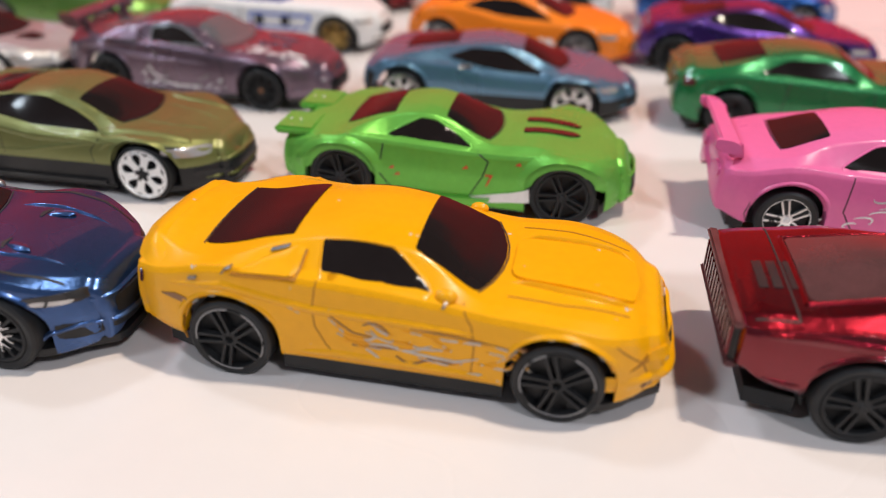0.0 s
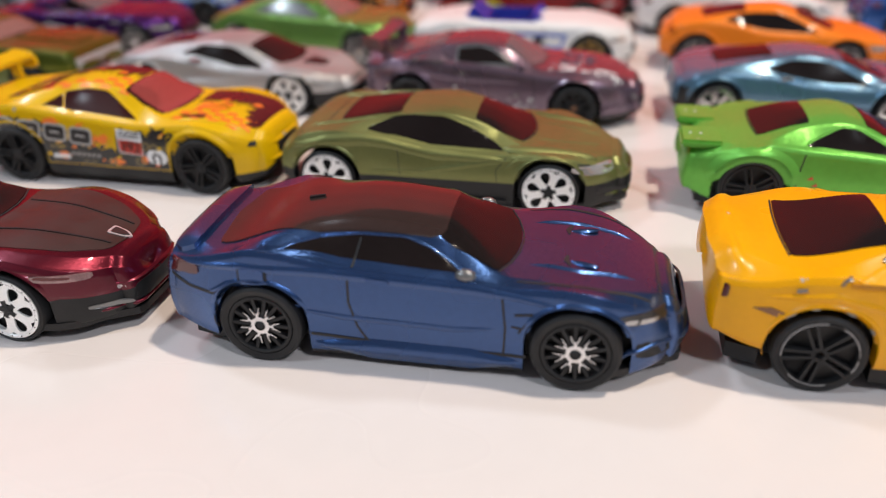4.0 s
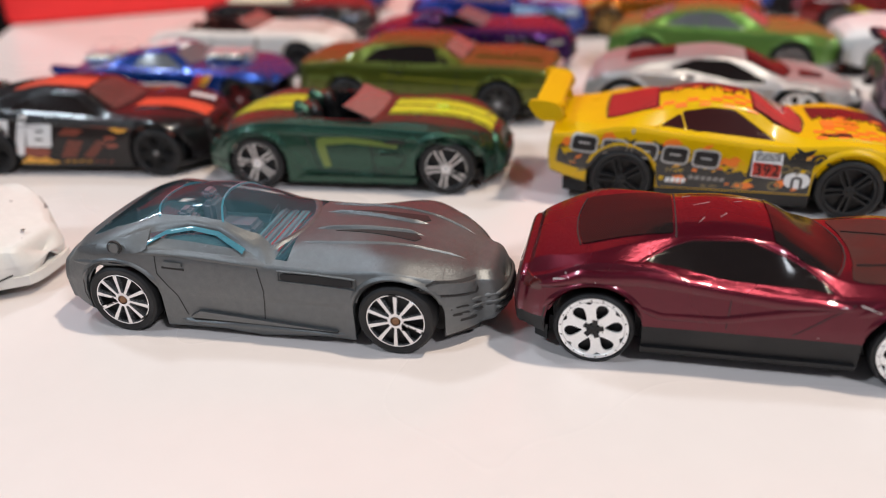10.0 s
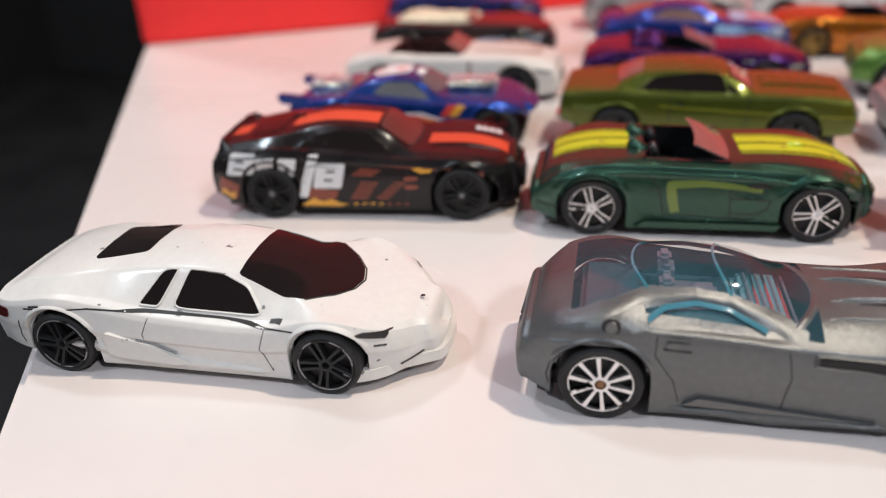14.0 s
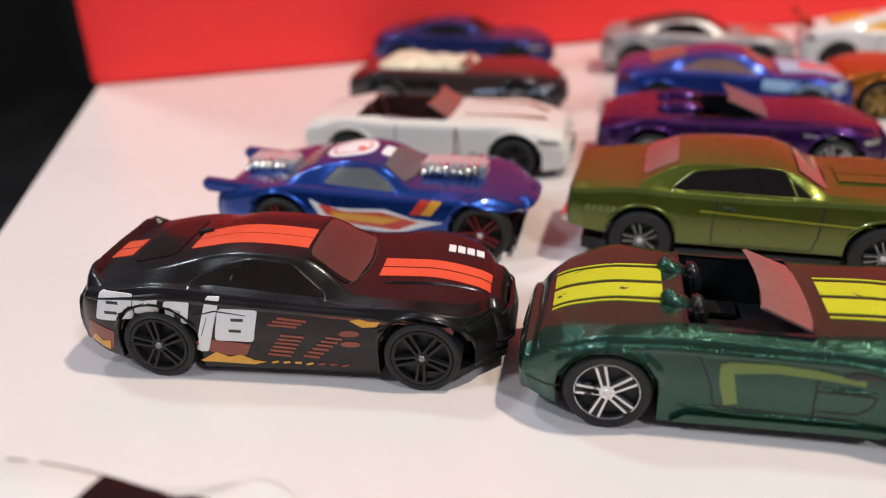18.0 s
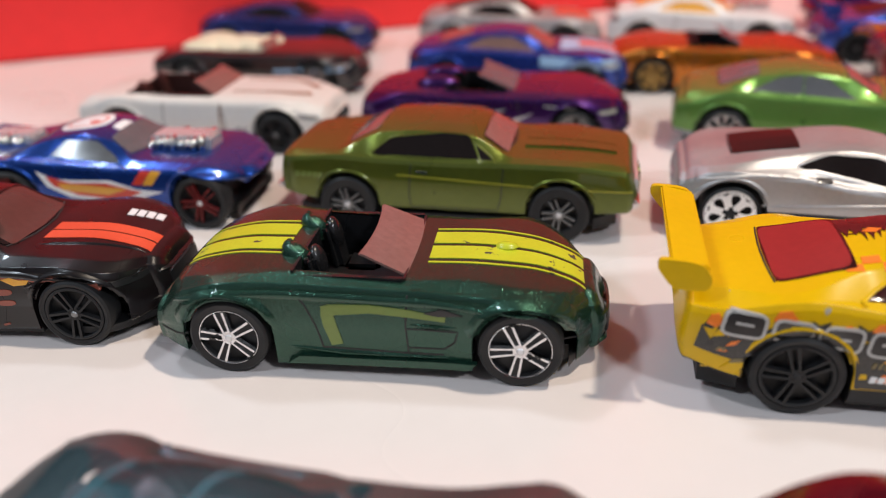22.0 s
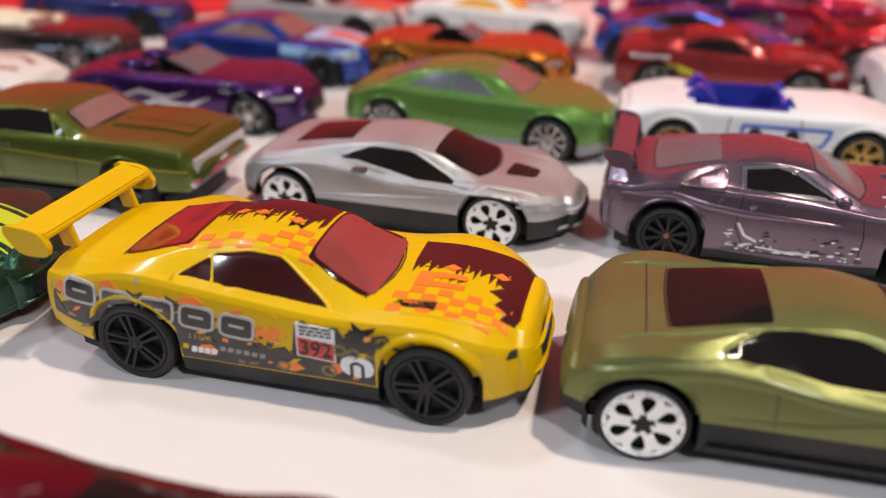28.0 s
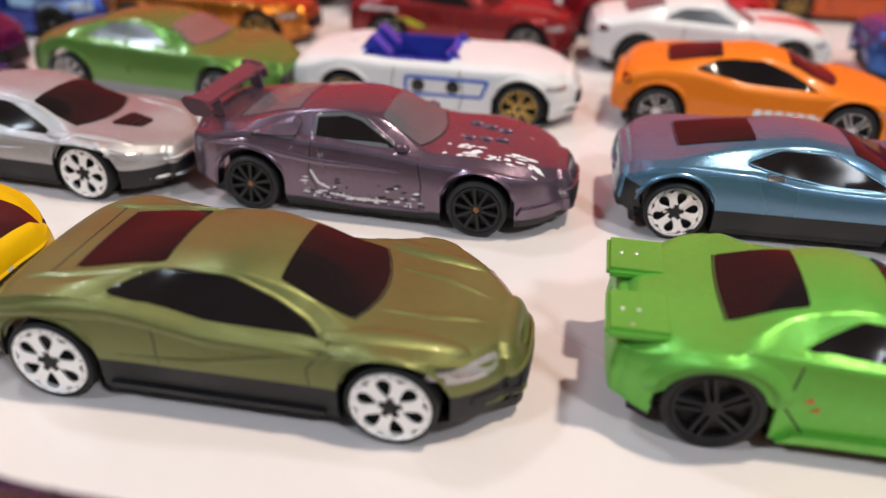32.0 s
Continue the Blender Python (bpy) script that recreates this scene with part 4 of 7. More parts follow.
c.on_side("side_vent", rounded([(4.8, 11.2), (16.2, 10.8), (16.2, 12.1), (4.8, 12.3)], 0.2), BASE, 0.2, True, "black side vent")
c.on_side("vent_frame", ribbon([(4.4, 11.0), (16.6, 10.5), (16.7, 12.2), (4.4, 12.6), (4.4, 11.0)], 0.3), PEWTER, 0.34)
for s in (-1, 1):
    c.on_top("bonnet_vent", [(11, s * 3.9), (18, s * 2.9), (23.6, s * 2.3), (24.6, s * 3.4), (23.8, s * 4.7), (19, s * 4.2)][::s], SEAM, 0.1)
    c.on_top("vent_hood", ribbon([(7, s * 3.3), (16, s * 2.4), (22, s * 1.8), (25, s * 2.2)], [0.3, 0.7, 0.8, 0.4]), PEWTER, 0.5)
    c.on_top("bonnet_fold", ribbon([(6, s * 7.4), (16, s * 7.0), (26, s * 5.8), (32, s * 4.2)], [0.3, 0.6, 0.6, 0.2]), PEWTER, 0.3)
c.on_side("headlamp", rounded([(25.6, 11.0), (32.4, 9.0), (33.0, 10.2), (28.4, 11.9)], 0.3), PEWTER, 0.3, True)
c.on_side("headlamp_rim", ribbon([(25.2, 10.9), (32.6, 8.6), (33.4, 10.3), (28.2, 12.1), (25.2, 10.9)], 0.3), SEAM, 0.14, True)
for z, h in ((4.4, 10.0), (5.6, 10.8), (6.8, 11.0)):
    c.on_nose("grille_slot", ribbon([(-h, z + 0.3), (-h * 0.6, z), (h * 0.6, z), (h, z + 0.3)], 0.45), SEAM, 0.1)
    c.on_nose("grille_bar", ribbon([(-h, z + 0.95), (-h * 0.6, z + 0.65), (h * 0.6, z + 0.65), (h, z + 0.95)], 0.6), PEWTER, 0.4)
c.crease([(-13.5, 2.4), (0, 2.0), (14.6, 2.0)], 0.9, 0.7, True)
c.crease([(-31.6, 11.4), (-27, 12.2), (-17, 12.0)], 0.4, 0.25)
c.seams([(1.0, 13.2), (1.8, 9), (1.0, 3)], [(-15.5, 14.6), (-15.6, 11), (-13.0, 7), (-12, 3.5)], width=0.14)
c.on_side("sill_step", [(-11.5, 3.2), (13, 2.6), (-9.5, 4.5)], PEWTER, 0.6)
# shade under the sill step, painted as a dark strip
c.on_side("sill_shade", ribbon([(-11.4, 3.1), (13, 2.5)], 0.3), SEAM, 0.25)
c.on_side("door_handle", rounded([(-14.2, 12.3), (-11.2, 12.1), (-11.2, 12.9), (-14.2, 13.1)], 0.2), PEWTER, 0.4)
# dark strip painted for the shade below the handle
c.on_side("handle_shade", ribbon([(-14.6, 12.1), (-11.0, 11.8)], 0.3), SEAM, 0.1)
part("fuel_cap", *lathe([(0, -0.45), (0.8, -0.45), (1.0, 0)], 16), PEWTER, c.root).location = (-0.0215, -(c.side(-21.5, 15.4) + 0.2) * MM, 0.0154)
part("fuel_cap_ring", *lathe([(1.0, -0.3), (1.2, -0.3), (1.25, 0)], 16), SEAM, c.root).location = (-0.0215, -(c.side(-21.5, 15.4) + 0.2) * MM, 0.0154)

# maroon coupe with white wheels
MAROON = metallic("maroon_metallic_paint", (0.105, 0.005, 0.016), 0.28, 0.5, (0.6, 0.5, 0.5), 0.02)
c = Car("toy_car", "dark maroon metallic toy coupe with white six-spoke wheels", -177.2, 93.0, -1.4, MAROON,
        [(-31.5, 12.5), (-30, 14.8), (-24, 16.6), (-11, 19.3), (-4, 19.8), (2, 19.2), (13, 14.6), (20, 14.7), (29, 13.6), (35, 11.8), (36.5, 10.4)],
        [(-31.5, 12), (-22, 14.9), (-15, 15.5), (-2, 13.3), (12, 12.9), (26, 12.4), (33, 11), (36.5, 9.6)], -31.5, 36.5, 13.9, wheel="six", R=5.8, base=42.4, skirt=BASE, skirt_z=6.7, rise=1.4,
        bottom=[(-31.5, 4.5), (-16, 2.4), (16, 2.4), (28, 2.6), (36.5, 3.2)], roof=0.58, crisp=0.35, haunch=1.4, crest=0.12, plan=dict(tip=0.50, reach=10.5), fine=0.8)
c.glass([[(-15.3, 15.9), (-8, 17.8), (-1, 18.0), (4, 16.4), (10.6, 13.2), (-2.5, 13.8)]], (13.0, 2.6, 9.4, 7.6, 2.5), (-24.5, -11.0, 8.6, 7.2, 1.0))
lamp_front(c, 25.5, 10.9, 7.4, 1.1, shader("rosy_clear_headlamp", (0.34, 0.20, 0.20), 0.12, 0.4, 0.8, 0.5, 500))
c.on_side("lamp_shade", rounded([(26.6, 11.2), (31, 10.6), (31, 11.0), (27.2, 11.7)], 0.3), TAIL, 0.24)
c.on_top("badge", rounded([(31.2, -1.3), (33.6, -0.9), (34.6, 0), (33.6, 0.9), (31.2, 1.3)], 0.2), SILVER, 0.2, "silver shield badge")
c.on_top("badge_field", rounded([(31.6, -0.9), (33.4, -0.6), (34.1, 0), (33.4, 0.6), (31.6, 0.9)], 0.2), BLACKPRINT, 0.26)
c.on_top("dark_bonnet", rounded([(12.4, -10.2), (13.6, -5), (14.0, 0), (13.6, 5), (12.4, 10.2), (22, 10.8), (29, 8.6), (33.4, 5), (34.2, 0), (33.4, -5), (29, -8.6), (22, -10.8)], 0.25), shader("dark_brown_satin_print", (0.035, 0.018, 0.015), 0.4, 0, 0.1, 0.1, 150), 0.10, "dark brown printed bonnet")
c.both_top("bonnet_crease", ribbon([(14, -5.5), (24, -4.6), (33, -3.4)], 0.3), BASE, 0.22)
c.seams([(-6, 14.3), (-3, 12), (-3.2, 7.4)], [(12.6, 12.6), (9, 10), (5.5, 7.2)], width=0.14)
c.crease([(-30, 11.6), (-23, 14.2), (-15, 14.4), (-5.4, 13.4), (4, 12.2), (13, 12.0)], 0.8, 0.55, True)
c.crease([(-17, 10.6), (-12, 8.6), (-4, 8.8), (5, 10.8), (13, 12.0)], 0.5, 0.25, True)
c.crease([(12.6, 10.8), (16, 12.6), (22, 13.2), (28, 12.0)], 0.7, 0.35, True)
for s in (-1, 1):
    c.on_nose("fog_lamp", rounded([(s * 6.4, 4.5), (s * 10.8, 5.0), (s * 10.8, 5.7), (s * 7.0, 5.4)][::s], 0.3), GREYHUB, 0.2)
c.on_side("sill_edge", ribbon([(-14.5, 2.9), (0, 2.7), (14, 2.7)], 0.7), BASE, 0.6)
for ln in ([(-8, 1), (-5.6, 2.2)], [(-4.4, -3), (-3.4, -1.6)], [(-7.4, -4.6), (-6.6, -3.2)], [(-2, 3), (-0.8, 3.8)], [(-9.4, 4.8), (-8.2, 5.4)]):
    c.on_top("roof_scratch", ribbon(ln, [0.05, 0.14]), SILVER, 0.05)
for ln in ([(-27, 13.4), (-25.4, 13.8)], [(-22, 14.2), (-21.2, 13.6)], [(13.2, 12.6), (14.8, 12.2), (15.6, 11.9)]):
    c.on_side("paint_scratch", ribbon(ln, [0.1] * len(ln)), SILVER, 0.3)
c.on_side("chrome_chip", [(-6.2, 14.1), (-5.6, 14.6), (-5.3, 14.2), (-5.9, 13.9)], SILVER, 0.1)
c.on_top("roof_seam", ribbon([(-10.6, -8), (-10.6, 8)], 0.2), SEAM, 0.06)
c.splitter()
grille(c, 4.2, 7.6, 6.5)
lamp_rear(c, 11.0)

# blue saloon
BLUE = metallic("deep_blue_metallic_paint", (0.037, 0.084, 0.222), 0.27, 0.7)
c = Car("toy_car", "metallic blue toy sports saloon with dark roof", -94.9, 92.8, -0.9, BLUE,
        [(-35.5, 15.2), (-34, 17.0), (-32, 17.2), (-28, 16.8), (-18, 20.0), (-8, 21.3), (2, 20.5), (13.5, 15.5), (17, 15.6), (26, 14.8), (32, 13.0), (35, 10.4)],
        [(-35.5, 14.6), (-28, 15.8), (-21, 16.4), (6, 15.4), (15, 14.4), (25, 13.4), (32, 11.6), (35, 9.8)], -35.5, 35, 13.8, wheel="star", R=6.2, arch=7.0, base=44.2,
        bottom=[(-35.5, 4.6), (-29, 3.2), (-16, 2.2), (16, 2.2), (28, 2.2), (35, 3.2)], roof=0.60, crisp=0.45, haunch=1.8, crest=0.2, flare=0.9, plan=dict(tail=0.74, tip=0.56, reach=9.5, back=9.0, side=0.965), fine=0.8, tail=1.8)
c.glass([[(-20.8, 16.7), (-17.0, 18.0), (-8, 19.0), (-2, 18.9), (1.4, 18.0), (6.4, 15.7), (-8, 16.2)]], (13.5, 3.0, 10.0, 8.0, 2.5))
c.on_side("window_pillar", ribbon([(-8.4, 16.2), (-7.8, 19.0)], 0.3), BASE, 0.22, True)
for s in (-1, 1):
    c.on_top("bonnet_shut_line", ribbon([(13.8, s * 11.4), (20, s * 12.0), (26, s * 11.4), (31, s * 9.4)], [0.2, 0.5, 0.5, 0.3]), SEAM, 0.08)
    c.on_top("bonnet_fold", ribbon([(14.6, s * 6.6), (22, s * 7.4), (30, s * 6.0)], [0.5, 1.0, 0.4]), BLUE, 0.35)
    c.on_nose("bumper_intake", rounded([(s * 7.6, 4.2), (s * 11.6, 4.8), (s * 11.8, 7.6), (s * 8.4, 6.6)][::s], 0.25), BASE, 0.14)
# dark roof glass; its brown reflection is put into the base colour
c.on_top("dark_roof", rounded([(3.6, -8.2), (3.6, 8.2), (-12, 8.8), (-20, 9.2), (-28.5, 9.8), (-29.5, 0), (-28.5, -9.8), (-20, -9.2), (-12, -8.8)], 0.12, 2), shader("brown_reflection_roof", (0.034, 0.020, 0.018), 0.17, 0, 0.15, 0.1, 60), 0.20, "glossy dark roof and rear window, brown reflection in the colour")
c.on_top("aerial_fin", [(-18.0, -0.4), (-15.6, -0.15), (-15.6, 0.15), (-18.0, 0.4)], BASE, 0.55)
for s in (-1, 1):
    scoop = ball((2.2, 0.9, 0.4), 14, 8)
    part("bonnet_scoop", [(x + 22.4, y + s * 5.2 + 0.25 * x * s, z + c.over(22.4, 5.2) + 0.05) for x, y, z in scoop[0]], scoop[1], BLUE, c.root)
    c.on_top("scoop_mouth", ribbon([(20.2, s * 3.4), (20.0, s * 4.8), (20.6, s * 6.2)], [0.3, 0.7, 0.3]), SEAM, 0.1)
rear(c, 12.4, 14.6, 5.5, 12.0)
lamp_front(c, 26.5, 10.9, 6.5, 1.7, BLACKPRINT)
c.on_side("headlamp", rounded([(27.4, 11.0), (31.4, 10.2), (32.0, 10.7), (28.4, 11.5)], 0.3), LAMP, 0.24, True)
c.on_side("lamp_divider", ribbon([(29.4, 10.4), (29.9, 11.5)], 0.3), BLACKPRINT, 0.28)
c.mirror(7.0, 15.8, GREYHUB)
c.on_side("bumper_blade", ribbon([(27.6, 4.2), (29.2, 6.0), (31.6, 6.6), (33.6, 6.2)], [0.3, 0.6, 0.6, 0.3]), BLUE, 0.5, True)
c.crease([(-34, 14.6), (-24, 15.6), (-8, 15.0), (8, 14.4), (24, 12.8)], 0.5)
c.on_side("sill_line", ribbon([(-15.4, 5.2), (-6, 4.6), (8, 4.4), (15.6, 4.4)], 0.45), SEAM, 0.1, True)
c.crease([(-15, 3.4), (-6, 3.3), (8, 3.2), (15, 3.2)], 1.2, 0.7, True)
c.crease([(-18, 9.6), (-10, 8.4), (6, 8.0), (12, 8.8)], 0.4, 0.2)
c.seams([(-9, 15.5), (-9.0, 11), (-8.0, 7), (-6.6, 4.6)], [(12, 14.4), (12.6, 9), (12.4, 4.6)], width=0.32)
c.crease([(-30, 10.4), (-26, 12.6), (-18, 13.0)], 0.5, 0.35, True)
# painted shade along the front arch
c.on_side("arch_shade", ribbon([(14.4, 8.6), (16.2, 11.2), (19, 13.0)], 0.25), SEAM, 0.1)
c.on_side("fuel_flap", rounded([(-24, 13.6), (-20.5, 13.5), (-20.5, 15.4), (-24, 15.4)], 0.2), BLUE, 0.3)
c.on_side("flap_seam", ribbon(rounded([(-24.2, 13.4), (-20.3, 13.3), (-20.3, 15.6), (-24.2, 15.6), (-24.2, 13.4)], 0.12), 0.25), SEAM, 0.2)
c.on_side("bumper_groove", ribbon([(-35.2, 12.6), (-32, 11.2), (-28.2, 10.6)], 0.4), SEAM, 0.1)
c.on_side("door_handle", rounded([(-6.4, 14.2), (-3.2, 14.0), (-3.2, 14.8), (-6.4, 15.0)], 0.3), BLUE, 0.5)
c.on_side("fender_vent", ribbon([(13.8, 11.2), (16.2, 11.6)], 0.35), SEAM, 0.1)
c.on_side("fender_vent", ribbon([(13.4, 9.4), (14.8, 9.2), (14.4, 8.4)], 0.3), SEAM, 0.1)
c.splitter()
grille(c, 6.2, 9.4, 6.5)
lamp_rear(c, 13.0, 1.8, 5.0)
c.on_top("boot_lip", rounded([(-35.4, -8.6), (-33.4, -10.6), (-31.0, -10.8), (-31.0, 10.8), (-33.4, 10.6), (-35.4, 8.6)], 0.25), BLUE, 0.8)

# yellow muscle coupe
# darker yellow for panel grooves and for painted shade
OCHRE = shader("ochre_groove_and_shade", (0.38, 0.15, 0.005), 0.6)
FLAME = shader("worn_flame_print", (0.50, 0.43, 0.36), 0.5, 0.1, 0, 0.25, 500, 0, 900, (0.75, 0.32, 0.0), 0.2)
YELLOW = enamel("yellow_enamel", (0.80, 0.36, 0.0), (0.5, 0.47, 0.42), 0.03)
c = Car("toy_car", "worn bright yellow toy muscle coupe with black wheels", -17.9, 97.1, -3.0, YELLOW, [(-35.2, 17.2), (-33.6, 18.3)] + FASTBACK[2:-3] + [(30.6, 13.9), (33.4, 12.4), (34.8, 11.4)], [(-35.2, 15.2)] + FASTBACK_BELT[1:-1] + [(34.8, 11.0)], -35.2, 34.8, 15.0, base=44.8, wheel="five_ring", R=6.1, arch=7.1, nose=1.4,
        plan=dict(tail=0.84, tip=0.62, reach=8.0, side=0.98),
        bottom=[(-35.2, 7), (-29, 5.4), (-16, 4.2), (16, 4.0), (28, 3.2), (36.5, 3.6)], roof=0.60, seam=OCHRE, crisp=0.42, haunch=1.0, crest=-0.1, flare=0.8, fine=0.8)
c.glass([[(-9.2, 17.1), (-9.8, 19.9), (-5, 20.2), (-0.5, 19.8), (5.4, 16.3)]], (13.4, 2.2, 10.2, 8.3, 2.6), (-27.6, -14.6, 9.2, 8.2, 0.5))
c.on_side("quarter_window_louvre", rounded([(-20.5, 17.3), (-12.5, 17.0), (-12, 19.0), (-13, 19.4)], 0.15), YELLOW, 0.35, True)
c.mirror(7.4, 16.2)
c.seams([(-9.6, 16.8), (-10.2, 13), (-10, 10), (-8.6, 7), (-7, 4.8)], [(9.6, 15.6), (11.0, 13), (11.4, 10), (11, 4.6)], width=0.2)
c.on_top("bonnet_bulge", rounded([(14.6, -5.6), (28, -6.2), (31.0, -5.4), (31.8, 0), (31.0, 5.4), (28, 6.2), (14.6, 5.6)], 0.2), YELLOW, 0.42)
c.crease([(-31, 14.0), (-22, 15.2), (-15, 13.4), (-10, 12.6), (4, 12.2), (12, 12.0)], 0.5)
c.crease([(-13, 5.2), (-8, 5.6), (8, 5.2), (14, 5.0)], 0.6)
c.on_side("front_wing_line", ribbon([(29, 12.6), (32, 9.0), (32.6, 6.0)], 0.2), OCHRE, 0.05)
for s in (-1, 1):
    c.on_top("bonnet_edge", ribbon([(14.6, s * 6.2), (22, s * 7.0), (28, s * 7.0), (31.4, s * 6.0)], [0.4, 0.7, 0.7, 0.4]), YELLOW, 0.75)
    c.on_top("bonnet_groove", ribbon([(14.8, s * 9.8), (22, s * 10.2), (30.4, s * 8.8)], 0.3), OCHRE, 0.06)
for ax, angles in ((c.axles[0], (30, 62, 100, 124)), (c.axles[1], (38, 70, 96, 140))):
    for k, deg in enumerate(angles):
        pts = [(ax + 6.95 * math.cos(radians(deg + d)), c.R + 6.95 * math.sin(radians(deg + d))) for d in (0, 4, 9 + 3 * (k % 2))]
        c.on_side("arch_chip", ribbon(pts, [0.15, 0.4, 0.15]), GREYHUB, 0.42)
for ln, w in (([(-22.0, 16.9), (-21.6, 17.5), (-20.8, 17.8)], 0.2), ([(-16.6, 18.9), (-14.4, 19.3)], 0.16), ([(7.2, 15.2), (7.6, 15.9)], 0.3), ([(-27, 15.4), (-25.8, 15.7)], 0.3)):
    c.on_side("paint_chip", ribbon(ln, w), GREYHUB, 0.45)
# shade round the quarter scoop, painted as an ochre line
c.on_side("scoop_shade", ribbon([(-20.8, 17.0), (-12.4, 16.7), (-12.0, 19.0)], 0.3), OCHRE, 0.4)
for ln, w in (([(-8, 11.6), (-5.5, 9.2), (-2.8, 8.8), (-1.5, 9.6), (-2.4, 10.6)], 0.5), ([(-6, 8.2), (0, 8.4), (4, 7.6), (9, 7.2), (12, 8.2)], 0.55),
              ([(0.5, 9.4), (5, 8.6), (8.5, 9.0), (6, 10.4)], 0.4), ([(-9.5, 12.6), (-6, 12.8), (-3, 12.2)], 0.35), ([(2, 11.2), (8, 10.6), (14, 10.8), (19, 9.8)], 0.4),
              ([(12, 7.4), (16, 7.0), (17.5, 8.6), (15, 9.2)], 0.5), ([(10, 5.4), (12.5, 5.6), (11, 4.8)], 0.4), ([(-14, 12.9), (-12, 11.8)], 0.5), ([(-3, 10.2), (0, 9.0), (3, 9.4)], 0.35), ([(4, 7.0), (8, 6.4), (10, 7.0)], 0.4), ([(13, 9.6), (17, 9.4), (18.6, 8.2)], 0.35), ([(-7, 9.4), (-4, 7.8), (-1, 7.6)], 0.3)):
    c.on_side("flame_stroke", ribbon(ln, [0.12] + [w * 0.75] * (len(ln) - 2) + [0.12]), FLAME, 0.13, step=0.8)
for ln in ([(-8, 12.2), (-4.8, 9.8), (-2.2, 9.4)], [(-5, 7.7), (2, 8.0), (9, 6.6)], [(3, 11.7), (10, 11.3), (19, 10.3)]):
    c.on_side("flame_shadow", ribbon(ln, 0.22), BROWNPRINT, 0.10, step=0.8)
c.on_side("flame_badge", [(-31.5, 12.2), (-29, 11.4), (-27.2, 10.6), (-27.8, 12.0), (-29.5, 12.6)], BROWNPRINT, 0.14)
c.splitter()
for s in (-1, 1):
    c.on_nose("headlamp", rounded([(s * 7.8, 8.6), (s * 10.5, 8.4), (s * 10.7, 10.3), (s * 7.6, 10.4)][::s], 0.45), YELLOW, 0.35)
grille(c, 7.2, 10.2, 4.6)
c.on_nose("front_bumper", ribbon([(-14.0, 6.3), (-11, 6.0), (-6, 5.7), (6, 5.7), (11, 6.0), (14.0, 6.3)], 1.8), YELLOW, 0.9)
# flat ochre patch paints the shade of the headlamp hollow
c.on_side("headlamp_recess_shade", [(30.6, 8.3), (33.4, 8.9), (33.8, 10.2), (32.6, 10.0)], OCHRE, 0.12, True)
for s in (-1, 1):
    c.on_nose("fog_lamp", rounded([(s * 9.2, 4.2), (s * 10.8, 4.4), (s * 10.8, 5.3), (s * 9.2, 5.1)][::s], 0.45), BROWNPRINT, 0.3)
waves = random.Random(8)
for k in range(6):
    x, z, n = waves.uniform(-9, 16), waves.uniform(6.6, 11.4), waves.randint(4, 7)
    ln = [(x + 0.9 * i, z + 0.8 * math.sin(0.9 * i + k) - 0.12 * i) for i in range(n)]
    c.on_side("flame_shadow" if k % 3 == 0 else "flame_stroke", ribbon(ln, [0.15] + [0.34] * (n - 2) + [0.1]), BROWNPRINT if k % 3 == 0 else FLAME, 0.12, step=0.8)
c.on_top("tail_spoiler", ribbon([(-32.0, -13.0), (-34.6, -10), (-35.4, -5), (-35.4, 5), (-34.6, 10), (-32.0, 13.0)], [1.4, 2.4, 2.6, 2.6, 2.4, 1.4]), YELLOW, 1.0)
lamp_rear(c, 12.5, 2.0, 1.0)

# dark red slatted muscle car
CRIMSON = metallic("crimson_metallic_paint", (0.17, 0.006, 0.014), 0.24, 0.8, flake=0.25, coat=0.8)
c = Car("toy_car", "dark red metallic toy muscle car with a flat slatted tail", 63.5, 98, -1.0, CRIMSON,
        [(-36.5, 15.7), (-35, 16.3), (-29, 16.8), (-14, 19.6), (-4, 20.4), (4, 19.8), (14, 15.2), (24, 15), (33, 13.2), (36, 11)],
        [(-36.5, 15.0), (-29, 15.5), (0, 15.2), (15, 14.2), (36, 10.6)], -36.5, 36, 15.0, wheel="five_dark", R=6.1, arch=7.0, tail=0.0, crisp=0.5,
        plan=[(-36.5, 13.9), (-34, 14.5), (0, 14.8), (26, 14.4), (36, 12)], bottom=[(-36.5, 9.0), (-34, 7.6), (-29, 6.2), (-16, 4.6), (16, 4), (36, 4)])
c.glass([[(-9, 15.8), (-6, 18), (4, 18.4), (9, 15.4)]], (13.6, 4.5, 9.5, 8.5, 1.5), None)
c.on_top("rear_window", rounded([(-29, -8.6), (-15, -8), (-15, 8), (-29, 8.6)], 0.08), shader("smoked_red_glass", (0.085, 0.035, 0.035), 0.16, 0, 0.5, 0.25, 200), 0.16)
c.on_top("rear_window_frame", ribbon([(-29.4, -9), (-14.6, -8.4), (-14.6, 8.4), (-29.4, 9), (-29.4, -9)], 0.7), CRIMSON, 0.4)
for x0, x1 in ((-34.6, -33.4), (-32.8, -31.6), (-30.6, -29.8)):
    c.on_top("boot_print", [(x0, -5.5), (x1, -5.5), (x1, 1.5), (x0, 1.5)], BLACKPRINT, 0.1)
c.on_top("boot_seam", ribbon([(-30.9, -12.6), (-30.9, 12.6)], 0.25), SEAM, 0.06)
c.on_top("boot_seam", ribbon([(-30.9, -12.6), (-36, -12.0)], 0.25), SEAM, 0.06)
